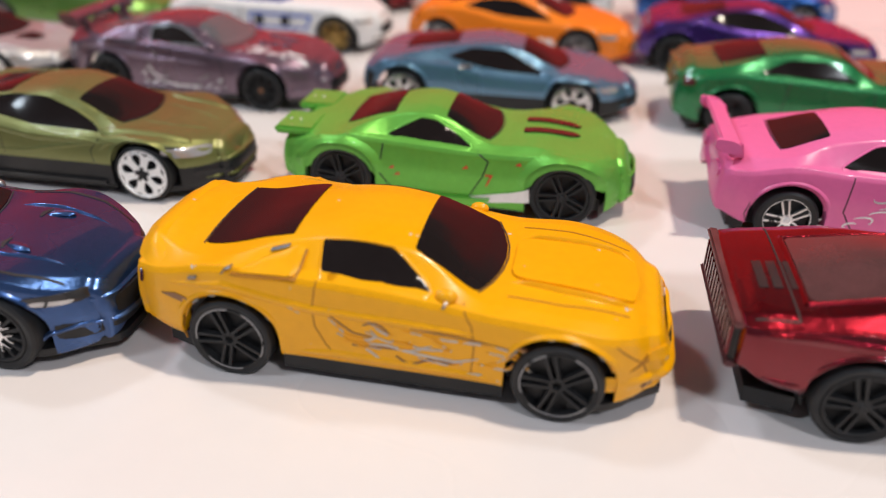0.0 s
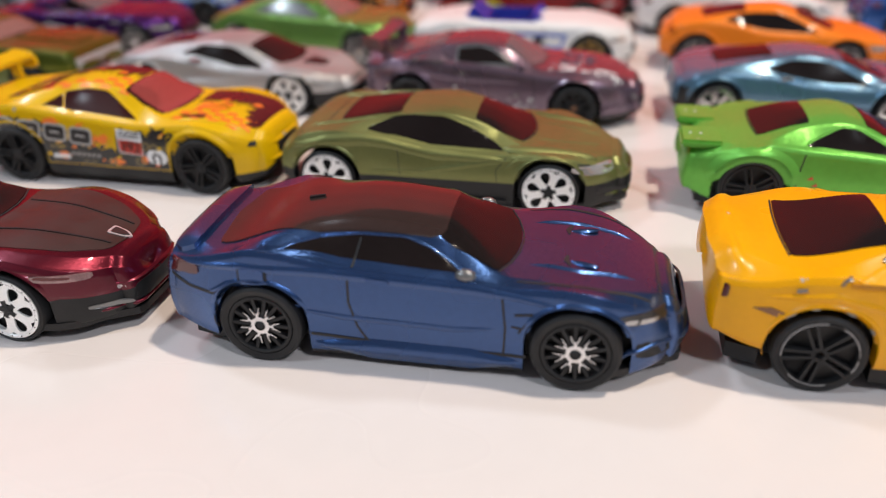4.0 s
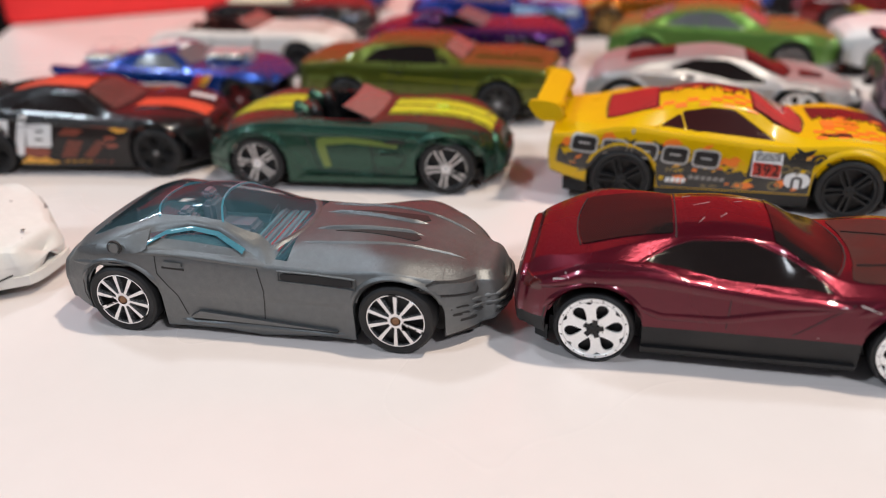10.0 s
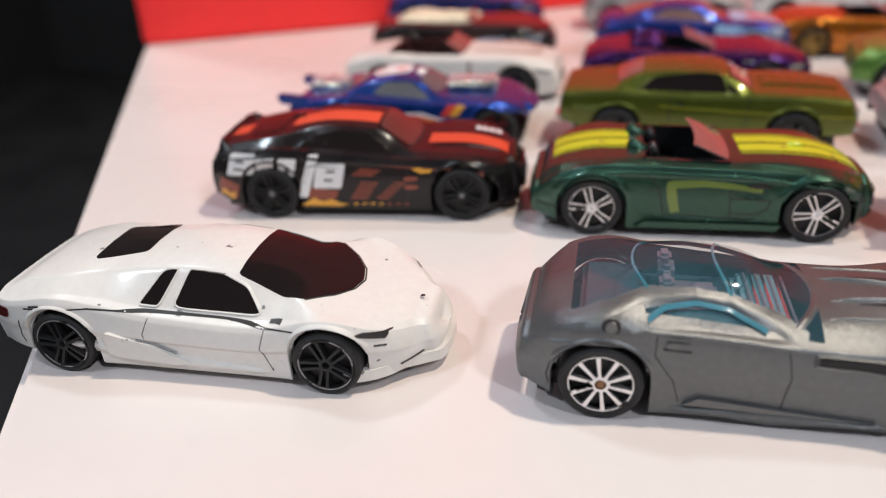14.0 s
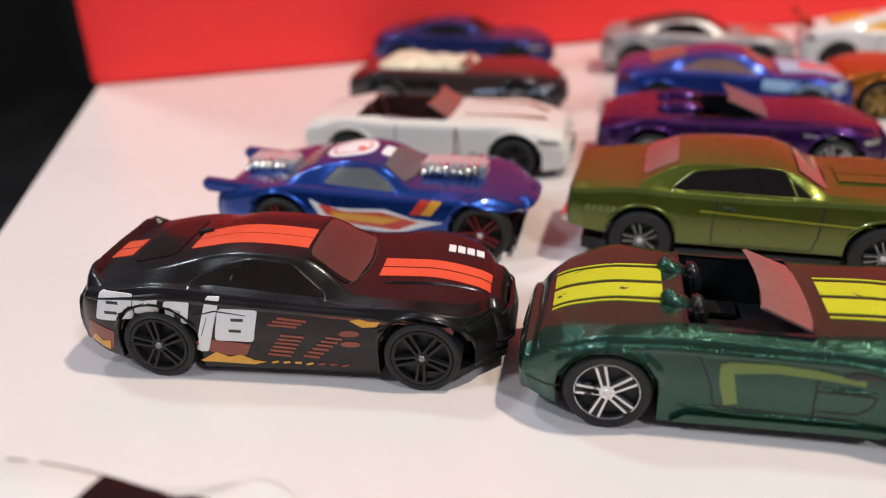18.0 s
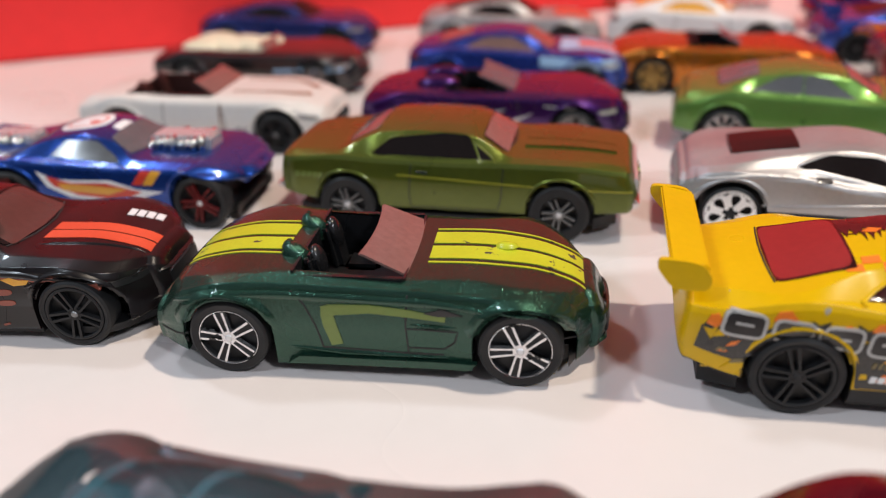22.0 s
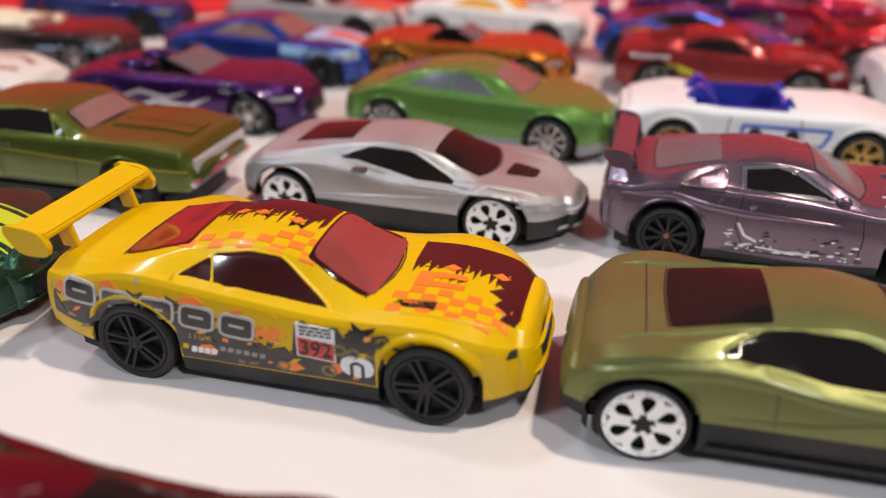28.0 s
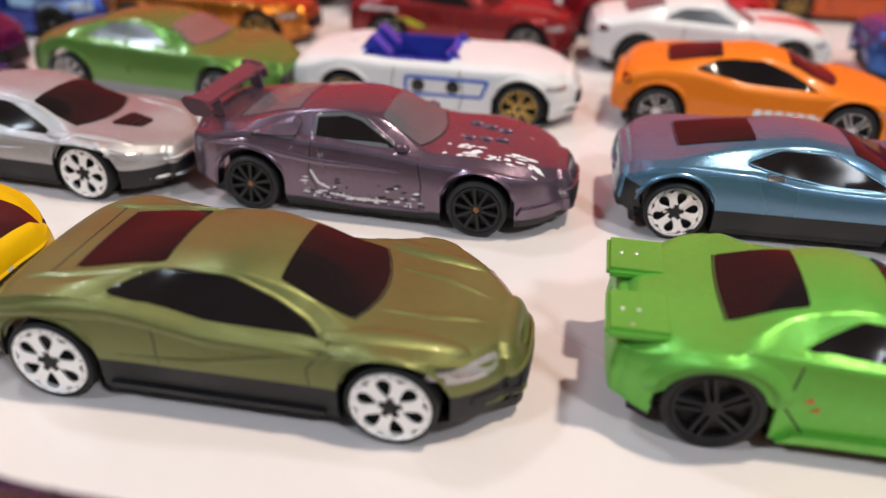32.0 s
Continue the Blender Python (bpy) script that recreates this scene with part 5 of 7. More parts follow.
part("tail_panel", *box(-38.3, -37.3, -12.6, 12.6, 9.2, 14.6, 0.3), SEAM, c.root, "dark tail light panel")
for k in range(14):
    part("tail_slat", *box(-38.7, -38.1, -12 + 1.75 * k, -11.2 + 1.75 * k, 9.6, 14.2, 0.15), CRIMSON, c.root)
part("tail_frame", *merge(box(-38.8, -37.2, -13.2, 13.2, 14.5, 15.3, 0.3), box(-38.8, -37.2, -13.2, 13.2, 8.4, 9.1, 0.3)), shader("worn_bright_trim", (0.15, 0.06, 0.06), 0.35, 0.4, 0, 0.4, 300), c.root, "worn bright tail trim")
c.seams([(-12, 15), (-11, 6)], [(12, 14), (13, 6)])
c.crease([(-36, 14.4), (-29, 14.9), (0, 14.6), (30, 12.6)], 0.5)
c.crease([(-35.5, 8.4), (-30, 7.4), (-28.5, 7.2)], 0.5)
lamp_front(c, 27, 10, 5, 1.4)

# ---- second row ----
BLACKP = shader("satin_black_paint", (0.007, 0.005, 0.0055), 0.30, 0.0, 0.3, 0.2, 150, 0.0, 1500, ior=1.36)
c = Car("toy_car", "satin black toy muscle coupe with scarlet stripes and white side print", -325.5, 156.2, 4.2, BLACKP,
        [(-34.5, 13), (-33, 16.2), (-30, 16.8), (-20, 18.6), (-8, 20.6), (2, 19.9), (11.5, 14.9), (20, 14.9), (29, 13.2), (32.5, 10.6)],
        [(-34.5, 12), (-32, 14.6), (-15, 15.4), (6, 14.0), (18, 13.4), (28, 12), (32.5, 9.8)], -34.5, 32.5, 14.9, wheel="five_black", R=6.0, arch=6.9, base=42.6,
        bottom=[(-34.5, 5), (-28, 2.8), (-16, 1.8), (16, 2.6), (26, 3), (32.5, 4)], roof=0.60)
c.glass([[(-15.4, 16.0), (-10, 18.0), (-6, 18.6), (0, 18.2), (6.4, 14.4)]], (11.0, 2.2, 9.4, 7.8, 2.0), None)
c.on_top("windscreen_tint", rounded([(2.8, -7.2), (10.0, -8.6), (10.8, 0), (10.0, 8.6), (2.8, 7.2)], 0.12), shader("smoky_brown_glass", (0.075, 0.035, 0.030), 0.12, 0, 0.4, 0.1, 60), 0.2)
for a, b in ((-5.2, -2.3), (-1.9, 1.0)):
    c.on_top("bonnet_stripe", [(13.2, a), (32, a * 0.9), (32, b * 0.9), (13.2, b)], SCARLET, 0.12)
    c.on_top("roof_stripe", [(-17.5, a - 0.6), (2.2, a - 0.4), (2.2, b - 0.2), (-17.5, b - 0.4)], SCARLET, 0.12)
    c.on_top("boot_stripe", [(-33, a), (-28.5, a), (-28.5, b), (-33, b)], SCARLET, 0.12)
c.on_top("rear_window", rounded([(-27, -8), (-19.5, -7.4), (-19.5, 7.4), (-27, 8)], 0.15), GLASS, 0.14)
for x0, x1, z0, z1, top in ((-31.0, -25.2, 10.2, 15.2, 1.4), (-24.6, -20.6, 11.4, 14.8, 0.9), (-19.8, -15.8, 9.8, 14.2, 1.0), (-15.4, -13.2, 5.0, 15.0, 3.4), (-11.8, -5.4, 7.2, 13.0, 1.4)):
    c.on_side("printed_bar", rounded([(x0, z0), (x1, z0), (x1 + top, z1), (x0 + top, z1)], 0.1), WHITEPRINT, 0.18)
for x, z in ((-27.6, 13.4), (-28.2, 11.6), (-22.2, 12.8), (-7.4, 11.2), (-8.0, 9.2)):
    c.on_side("print_gap", ribbon([(x - 1.1, z), (x + 0.9, z)], 0.5), BLACKPRINT, 0.21)
c.on_side("print_gap", ribbon([(-17.8, 9.7), (-17.0, 12.6)], 1.1), BLACKPRINT, 0.21)
for ln in ([(-14.6, 11.6), (-11, 12.6), (-6, 12.0)], [(-13.8, 8.0), (-12.4, 11.4)], [(-21, 12), (-18, 10.6)]):
    c.on_side("scuff", ribbon(ln, [0.1] + [0.26] * (len(ln) - 2) + [0.1]), BLACKPRINT, 0.22)
c.on_side("flame_print", [(-15, 3.0), (-12, 4.9), (-10, 4.0), (-8, 4.6), (-6, 3.6), (-4, 3.4), (-6, 2.8)], AMBERPRINT, 0.14)
c.on_side("rust_print", [(-15.6, 6.4), (-13.6, 7.4), (-6, 6.6), (-7, 4.6), (-10, 4.4), (-13, 5.0)], RUSTPRINT, 0.11)
c.on_side("rust_print", [(-33.6, 6.0), (-29.5, 4.6), (-28.6, 8.0), (-32.4, 9.6)], RUSTPRINT, 0.12)
c.on_side("flame_print", [(-33.2, 5.6), (-30.2, 4.2), (-29.6, 6.2), (-31, 5.8), (-32, 7.0)], AMBERPRINT, 0.16)
for k in range(6):
    for x0, x1, sl in ((-3.4, 0.4, 0.5), (2.4, 5.0, 0.8)):
        z = 4.8 + 0.75 * k
        c.on_side("slash_print", ribbon([(x0 + sl * k, z + 0.2), (x1 + sl * k, z)], 0.42), RUSTPRINT, 0.12)
for k in range(3):
    c.on_side("slash_print", ribbon([(-2.6 + 0.8 * k, 10.6 + 0.6 * k), (2.0 + 0.8 * k, 10.4 + 0.5 * k)], 0.4), RUSTPRINT, 0.12)
for z in (7.6, 9.6):
    c.on_side("oval_print", rounded([(8.6, z - 0.6), (11.8, z - 0.4), (11.8, z + 0.7), (8.6, z + 0.5)], 0.5, 4), RUSTPRINT, 0.12)
for k in range(7):
    c.on_side("spark_print", ribbon([(-3 + 1.9 * k, 3.3 + 0.1 * (k % 3)), (-1.9 + 1.9 * k, 3.6)], 0.35), AMBERPRINT if k < 4 else RUSTPRINT, 0.13)
c.on_side("waist_stripe", [(-5, 13.4), (8, 12.2), (18, 11.6), (26, 9.9), (26, 11.2), (18, 12.5), (8, 12.8), (-5, 13.8)], RUSTPRINT, 0.11)
c.on_side("flame_badge", [(10.4, 11.9), (12.4, 10.9), (14.6, 11.2), (15.2, 12.0), (13.4, 11.9), (12.0, 12.3)], AMBERPRINT, 0.17)
for k in range(4):
    c.on_top("bonnet_print", [(23 + 1.5 * k, 5.0 + 0.2 * k), (24.2 + 1.5 * k, 5.0 + 0.2 * k), (24.0 + 1.5 * k, 7.6 + 0.1 * k), (22.8 + 1.5 * k, 7.6 + 0.1 * k)], WHITEPRINT, 0.12)
c.crease([(-33, 13.6), (-20, 14.8), (-6, 13.6), (14, 12.6), (27, 11.0)], 0.5)
c.crease([(13.5, 10.4), (20, 13.0), (27, 11.6)], 0.5)
c.on_top("bonnet_crease", ribbon([(13, -7.4), (22, -7.0), (31, -5.2)], 0.4), BLACKP, 0.3)
c.on_top("roof_fin", [(-18.5, -0.5), (-16, -0.3), (-16, 0.3), (-18.5, 0.5)], BASE, 0.7)
c.on_top("tail_spoiler", ribbon([(-30.0, -12.6), (-32.8, -10.6), (-33.8, -5), (-33.8, 5), (-32.8, 10.6), (-30.0, 12.6)], [1.0, 2.0, 2.4, 2.4, 2.0, 1.0]), BLACKP, 1.7)
c.on_side("window_post", ribbon([(-9.4, 15.0), (-8.2, 18.6)], 0.7), BLACKP, 0.34)
c.seams([(-8, 14), (-9, 8), (-8, 3)], [(9, 13.6), (10, 8), (8.6, 3.4)])
lamp_front(c, 25.5, 10.6, 5, 1.1, BASE)
grille(c, 5.2, 9.4, 6.0)
c.splitter()

# green roadster
GREEN = metallic("deep_green_flake_paint", (0.024, 0.074, 0.050), 0.24, 0.62, flake=0.42)
c = Car("toy_car", "metallic deep green toy roadster with yellow stripes and open cockpit", -254, 153.2, 1.2, GREEN,
        [(-33, 9.5), (-31, 13.4), (-26, 15.6), (-20, 16.5), (-12, 16.6), (5, 15.8), (14, 16.0), (22, 15.4), (29, 13.2), (32.5, 10.0)],
        [(-33, 9), (-28, 13.2), (-20, 15.0), (-12, 15.4), (6, 14.9), (16, 14.2), (24, 13), (32.5, 9)], -33, 32.5, 14.2, wheel="five_chrome", R=6.2, arch=7.0, flare=1.3, haunch=0.9, crest=-0.1, plan=dict(tail=0.80, tip=0.48, reach=8.5, back=8.0), crisp=0.9, fine=0.8,
        cockpit=(-11.5, 4.6), bottom=[(-33, 4), (-28, 2.8), (-16, 1.6), (16, 1.8), (28, 2.4), (32.5, 3.4)])
c.cabin(-11.5, 4.6, 11.4, 8.0, c.top, SEAT, -7.5, (7.0, -2.2, 14.4, 18.4, 10.0))
for s in (-1, 1):
    hump = ball((2.4, 2.0, 3.0), 14, 10)
    part("headrest_fairing", [(x - 12.6 - 0.25 * z, y + s * 5.2, z * (1.0 if x < 0 else 0.8) + 15.7) for x, y, z in hump[0]], hump[1], GREEN, c.root)
    rest = ball((1.2, 1.9, 2.6), 14, 10)
    part("head_restraint", [(x - 9.4 - 0.2 * z, y + s * 5.2, z + 15.2) for x, y, z in rest[0]], rest[1], SEAT, c.root)
for a, b in ((-4.6, -0.5), (0.5, 4.6)):
    c.on_top("bonnet_stripe", [(7.6, a), (18, a), (31.5, a * 0.8), (31.5, b * 0.8), (18, b), (7.6, b)], YELLOWPRINT, 0.12)
    c.on_top("boot_stripe", [(-30, a), (-14.5, a), (-14.5, b), (-30, b)], YELLOWPRINT, 0.12)
for s in (-1, 1):
    c.on_top("pin_stripe", ribbon([(7.6, s * 5.8), (18, s * 5.9), (31, s * 5.0)], 0.45), YELLOWPRINT, 0.11)
    c.on_top("pin_stripe", ribbon([(-30, s * 5.6), (-14.5, s * 5.8)], 0.45), YELLOWPRINT, 0.11)
c.on_side("door_print", ribbon([(-5.2, 5.6), (-6.0, 9.0), (-6.4, 11.6), (0, 12.0), (5.0, 11.6), (11, 10.8)], [1.8, 2.0, 1.8, 1.3, 1.2, 0.8]), OLIVEPRINT, 0.13)
c.crease([(-31, 11.6), (-22, 14.2), (-8, 13.6), (8, 13.2), (24, 11.8)], 0.5)
c.crease([(-13, 5.0), (-4, 4.0), (12, 4.0)], 0.5)
for ax in c.axles:
    pts = [(ax + 7.6 * math.cos(a), c.R + 7.6 * math.sin(a)) for a in [radians(12 + 156 * k / 18) for k in range(19)]]
    c.on_side("arch_flare", ribbon(pts, [0.5] + [1.7] * 17 + [0.5]), GREEN, 0.55, True)
c.on_side("flame_badge", [(7.8, 11.6), (10, 11.2), (13.5, 11.6), (10.5, 12.4)], BLACKPRINT, 0.14)
c.seams([(-11.5, 14.6), (-9.6, 12.4), (-8.2, 9), (-7.4, 5.0)], [(5.6, 14.4), (5.2, 9.6), (5.4, 4.6)], [(5.4, 9.0), (12.8, 8.8), (12.2, 6.8), (10.6, 5.6), (5.4, 5.6)], [(-7.4, 5.0), (5.4, 4.6), (10.6, 4.6)], width=0.26)
c.on_side("vent_ridge", ribbon([(5.6, 9.6), (13, 9.4)], 0.6), GREEN, 0.45)
c.on_side("nose_seam", ribbon([(27.0, 6.6), (30, 7.4), (32, 7.6)], 0.2), SEAM, 0.06, True)
c.on_side("tail_seam", ribbon([(-32.4, 6.4), (-30, 6.0), (-28.4, 6.2)], 0.3), SEAM, 0.06, True)
c.on_side("side_skirt", [(-13, 2.0), (14, 2.2), (15.5, 3.4), (-11, 3.4)], GREEN, 0.8, True)
part("bonnet_scoop", *[(lambda q: ([(x + 19, y, z + 16.0) for x, y, z in q[0]], q[1]))(ball((1.8, 1.2, 0.7)))][0], YELLOWPRINT, c.root)
lamp_front(c, 27, 9.6, 4.2, 2.4, GREEN)
grille(c, 4.0, 7.8, 5.5)

# yellow racing coupe with graphics
PALEGREY = shader("pale_grey_print", (0.46, 0.45, 0.43), 0.35, 0.2, 0.2, 0.1, 400)
SILVERGREY = shader("grey_print", (0.26, 0.25, 0.24), 0.35, 0.3, 0.2, 0.2, 400)
RACE = enamel("race_yellow_enamel", (0.68, 0.41, 0.0), (0.35, 0.33, 0.28), 0.02)
c = Car("toy_car", "yellow toy racing coupe with black and orange graphics and tall wing", -172.5, 151.1, -2.7, RACE,
        [(-35.5, 15.4), (-34, 17.0), (-26, 17.2), (-14, 20.4), (-6, 21.7), (3, 20.6), (13.5, 15.6), (20, 15.7), (28, 14.8), (32, 13.2), (33.8, 11.0)],
        [(-35.5, 14.8), (-16, 16.2), (7, 14.5), (18, 14.0), (27, 13.2), (33.8, 10.4)], -35.5, 33.8, 14.9, wheel="five_dark", R=6.2, arch=7.0, skirt=BASE, skirt_z=4.6, crisp=0.3, nose=1.2, haunch=1.4, fine=0.8,
        plan=dict(tail=0.86, tip=0.68, reach=7.5, side=0.98),
        bottom=[(-35.5, 6.5), (-28, 4.6), (-16, 2.4), (16, 2.2), (28, 2.8), (33.8, 3.6)], roof=0.56)
c.glass([[(-15.6, 16.2), (-10.8, 18.7), (-9.4, 15.8)], [(-9.0, 15.6), (-10.2, 19.0), (-5, 19.7), (-0.6, 19.4), (7.8, 14.7)]], (13.6, 3.0, 9.6, 8.0, 2.2), (-25.5, -15, 9, 8, 0.5), REDGLASS)
for ax in c.axles[1:]:
    pts = [(ax + 7.4 * math.cos(a), c.R + 7.4 * math.sin(a)) for a in [radians(20 + 140 * k / 18) for k in range(19)]]
    c.on_side("arch_flare", ribbon(pts, 1.6), RACE, 0.5, True)
c.wing(-37.0, 21.0, 13.2, 5.2, 1.1, 7.5, 16.6, 3.4)
c.on_top("bonnet_crease", ribbon([(15, -12.0), (24, -11.8), (31, -10.2)], 0.5), RACE, 0.35)
c.on_top("windscreen_tint", rounded([(3.4, -7.4), (12.6, -8.8), (13.4, 0), (12.6, 8.8), (3.4, 7.4)], 0.12), shader("smoky_red_glass", (0.27, 0.05, 0.045), 0.10, 0, 0.6, 0.08, 60), 0.2)
c.on_top("rear_window_tint", rounded([(-25.2, -8.6), (-15.4, -7.6), (-15.4, 7.6), (-25.2, 8.6)], 0.14), shader("bright_red_glass", (0.26, 0.022, 0.022), 0.10, 0, 0.6, 0.08, 60), 0.2)
for k in range(4):
    for j in range(9):
        if (j + k) % 2 == 0:
            x, y = -16.5 + 2.3 * j, -8.6 + 1.6 * k
            if k < 2 or x > -8 + 2 * k:
                c.on_top("check_print", [(x, y), (x + 2.2, y), (x + 2.2, y + 1.5), (x, y + 1.5)], ORANGEPRINT, 0.12)
for k in range(4):
    for j in range(8):
        if (j + k) % 2 == 0:
            x, y = 15 + 2.0 * j, -11.6 + 1.7 * k
            c.on_top("check_print", [(x, y), (x + 2.0, y), (x + 2.0, y + 1.6), (x, y + 1.6)], ORANGEPRINT, 0.12)
def spikes(front, tips, valley, y0, y1):
    """A splash with long fingers that point back from a straight front edge."""
    n = len(tips)
    out = [(front, y0)]
    for k, tip in enumerate(tips):
        a = y0 + (y1 - y0) * k / n
        b = y0 + (y1 - y0) * (k + 1) / n
        out += [(valley + (k * 31 % 4), a), (tip, a + 0.15), (tip + 1.2, b - 0.35), (valley + (k * 17 % 3), b - 0.3)]
    return out + [(front, y1)]


def jagged(x0, x1, far, near, reach, seed):
    """A splash that fills the far side and throws spikes across towards the near one."""
    r, out, x = random.Random(seed), [(x0, far)], x0
    while x < x1 - 0.8:
        out += [(x, near + r.uniform(-0.6, 1.4)), (x + r.uniform(0.2, 0.5), near - reach * r.uniform(0.3, 1.0))]
        x += r.uniform(0.7, 1.6)
    return out + [(x1, near - reach * 0.4), (x1, far)]


c.on_top("splash_print", jagged(-16.0, 2.4, 7.6, 2.2, 4.6, 11), MAROONPRINT, 0.13)
c.on_top("splash_print", jagged(15.4, 32.6, 9.4, 2.6, 4.4, 12), MAROONPRINT, 0.13)
c.on_top("splash_print", [(28.8, 3), (27.8, 0.4), (29.2, -0.6), (27.4, -2.4), (29.4, -3.6), (28.6, -5.4), (30.4, -6.4), (29.8, -8.2), (31.6, -8.0), (32.6, -4), (32.8, 3)], MAROONPRINT, 0.135)
for x, y in ((-9, 0.6), (-3, -0.4), (-12.5, 1.4), (20, 1.4), (27, 2.0)):
    c.on_top("flash_print", [(x, y), (x + 1.6, y - 0.7), (x + 2.6, y + 0.3), (x + 1.2, y + 1.2)], ORANGEPRINT, 0.17)
c.on_top("tyre_mark", spikes(21.5, (16.5, 15.6, 16.0), 18.5, -10.4, -8.4), BLACKPRINT, 0.15)
c.on_top("badge_print", rounded([(17, -4.6), (24, -4.2), (24, -2.9), (19.4, -3.1), (19.4, -1.9), (24, -1.6), (24, -0.2), (17, -0.4)], 0.1), ORANGEPRINT, 0.17)
for x, z, w, h in ((-16.5, 12.6, 4, 2.2), (-22, 13.4, 3, 1.8), (-29, 8.6, 3, 2.4), (10.2, 12.4, 4.6, 2.0), (14.8, 11.0, 3.4, 1.6)):
    c.on_side("splash_print", [(x, z), (x + w * 0.3, z + h * 0.5), (x + w * 0.2, z + h), (x + w * 0.55, z + h * 0.6), (x + w, z + h * 0.9), (x + w * 0.8, z + h * 0.3), (x + w, z - 0.2)], BLACKPRINT, 0.12)
low = [(-34.4, 9.0), (-34, 12.6), (-32.8, 10.6), (-32, 13.6), (-31, 11.4), (-29.6, 14.2), (-28.2, 12.0), (-26, 13.4), (-24, 12.0), (-20, 12.8), (-17, 11.0), (-14, 12.2), (-12.6, 10.2), (-11, 12.6), (-9.4, 10.0), (-7, 11.4), (-5.4, 9.0),
       (-3, 10.0), (-1, 8.4), (1.6, 9.2), (2.6, 7.8), (3.2, 12.8), (4.4, 13.8), (6.2, 12.6), (9.2, 13.4), (10.4, 11.6), (12, 13.2), (12.8, 11.2), (14.4, 12.6), (14.8, 10.4), (16.4, 11.0), (15.6, 9.0), (14.8, 4.9), (-14.4, 4.9), (-15.0, 9.6), (-18, 11.6), (-24, 11.6), (-27.6, 9.4), (-28.6, 7.6)]
c.on_side("ground_print", low, GREYPRINT, 0.11)
for x, z, w, h in ((-33.6, 13, 1.8, 1.6), (-26, 14.6, 3, 1.6), (-14, 13.8, 4, 1.3), (-12, 6.2, 3.4, 1.5), (-3, 10.4, 5, 1.6), (0, 5.6, 4.4, 1.3), (-18, 12.6, 2.2, 2.0), (8, 6.4, 2, 1.4)):
    c.on_side("flash_print", [(x, z), (x + w * 0.6, z - 0.4), (x + w, z + 0.4), (x + w * 0.7, z + h), (x + w * 0.2, z + h * 0.8)], ORANGEPRINT, 0.15)
for i in range(5):
    x0, z0 = -32.0 + 6.0 * i, 12.0 - 0.55 * i
    cell = rounded([(x0, z0), (x0 + 5.0, z0 - 0.4), (x0 + 5.4, z0 + 3.0), (x0 + 0.5, z0 + 3.4)], 0.25)
    c.on_side("printed_block", cell, BLACKPRINT, 0.22)
    c.on_side("block_outline", ribbon(cell + cell[:1], 0.42), PALEGREY, 0.26)
    c.on_side("block_core", ribbon([(x0 + 1.6, z0 + 1.7), (x0 + 3.8, z0 + 1.5)], 0.4), PALEGREY, 0.26)
shreds = random.Random(5)
TAN = shader("tan_print", (0.20, 0.15, 0.06), 0.4, 0, 0.2, 0.3, 400)
for k in range(110):
    x, z, s = shreds.uniform(-34, 15), shreds.uniform(5.2, 13.5), shreds.uniform(0.8, 2.8)
    if min(abs(x - a) for a in c.axles) < 7.4 and z < 12.6 or 2.4 < x < 9.6:
        continue
    a, thin = shreds.uniform(0.1, 0.9), shreds.uniform(0.18, 0.5)
    dx, dz = s * math.cos(a), s * math.sin(a) * 0.7
    mat = (RACE, ORANGEPRINT, BLACKPRINT, TAN, RACE, GREYPRINT, BLACKPRINT, AMBERPRINT)[k % 8]
    c.on_side("shred_print", [(x, z), (x + dx * 0.5 + thin, z + dz * 0.4 - thin * 0.5), (x + dx, z + dz), (x + dx * 0.4 - thin * 0.4, z + dz * 0.5 + thin)], mat, 0.13 + 0.0006 * k)
for k in range(9):
    x = 10.2 + 0.62 * k
    c.on_side("tyre_mark", ribbon([(x, 11.2 + 0.1 * (k % 3)), (x + 1.0 + 0.3 * (k % 2), 13.4 - 0.12 * k)], [0.5, 0.25]), BLACKPRINT, 0.16)
for x, z, r in ((7.9, 6.3, 1.0), (9.6, 10.0, 0.9), (1.2, 6.0, 0.8), (11.6, 9.8, 0.8)):
    c.on_side("gear_print", ribbon([(x + r * math.cos(a), z + 0.8 * r * math.sin(a)) for a in [0.7 * k for k in range(10)]], 0.4), TAN, 0.2)
c.on_side("number_plate_print", [(3.4, 8.2), (9.0, 7.8), (9.0, 13.0), (3.4, 13.4)], WHITEPRINT, 0.17)
c.on_side("number_field", [(3.6, 8.4), (8.8, 8.0), (8.8, 10.8), (3.6, 11.2)], REDPRINT, 0.21)
c.number("392", 6.2, 8.7, 3.2, BLACKPRINT)
for k in range(3):
    c.lettering(3.8, 8.6, 11.6 + 0.55 * k, 11.9 + 0.55 * k, 5 - k, GREYPRINT, 0.2)
c.lettering(-12.9, -8.8, 6.0, 7.0, 4, WHITEPRINT, 0.2)
c.lettering(-8.4, -1.2, 6.9, 7.7, 6, SILVERGREY, 0.35, -0.05)
c.lettering(-13, -9.2, 8.3, 9.2, 5, TAN, 0.3)
c.on_side("roundel_print", rounded([(9.6, 6.0), (14.4, 6.0), (14.4, 9.4), (9.6, 9.4)], 0.5, 4), WHITEPRINT, 0.2)
c.on_side("roundel_stripe", ribbon([(11.2, 6.1), (11.2, 8.0), (12.0, 8.4), (12.8, 8.0), (12.8, 6.1)], 0.5), BLACKPRINT, 0.24)
c.on_side("headlamp", rounded([(31.0, 10.4), (33.2, 10.0), (33.2, 11.0), (31.4, 11.4)], 0.2), SEAM, 0.14, True)
grille(c, 6.6, 9.4, 5.6)
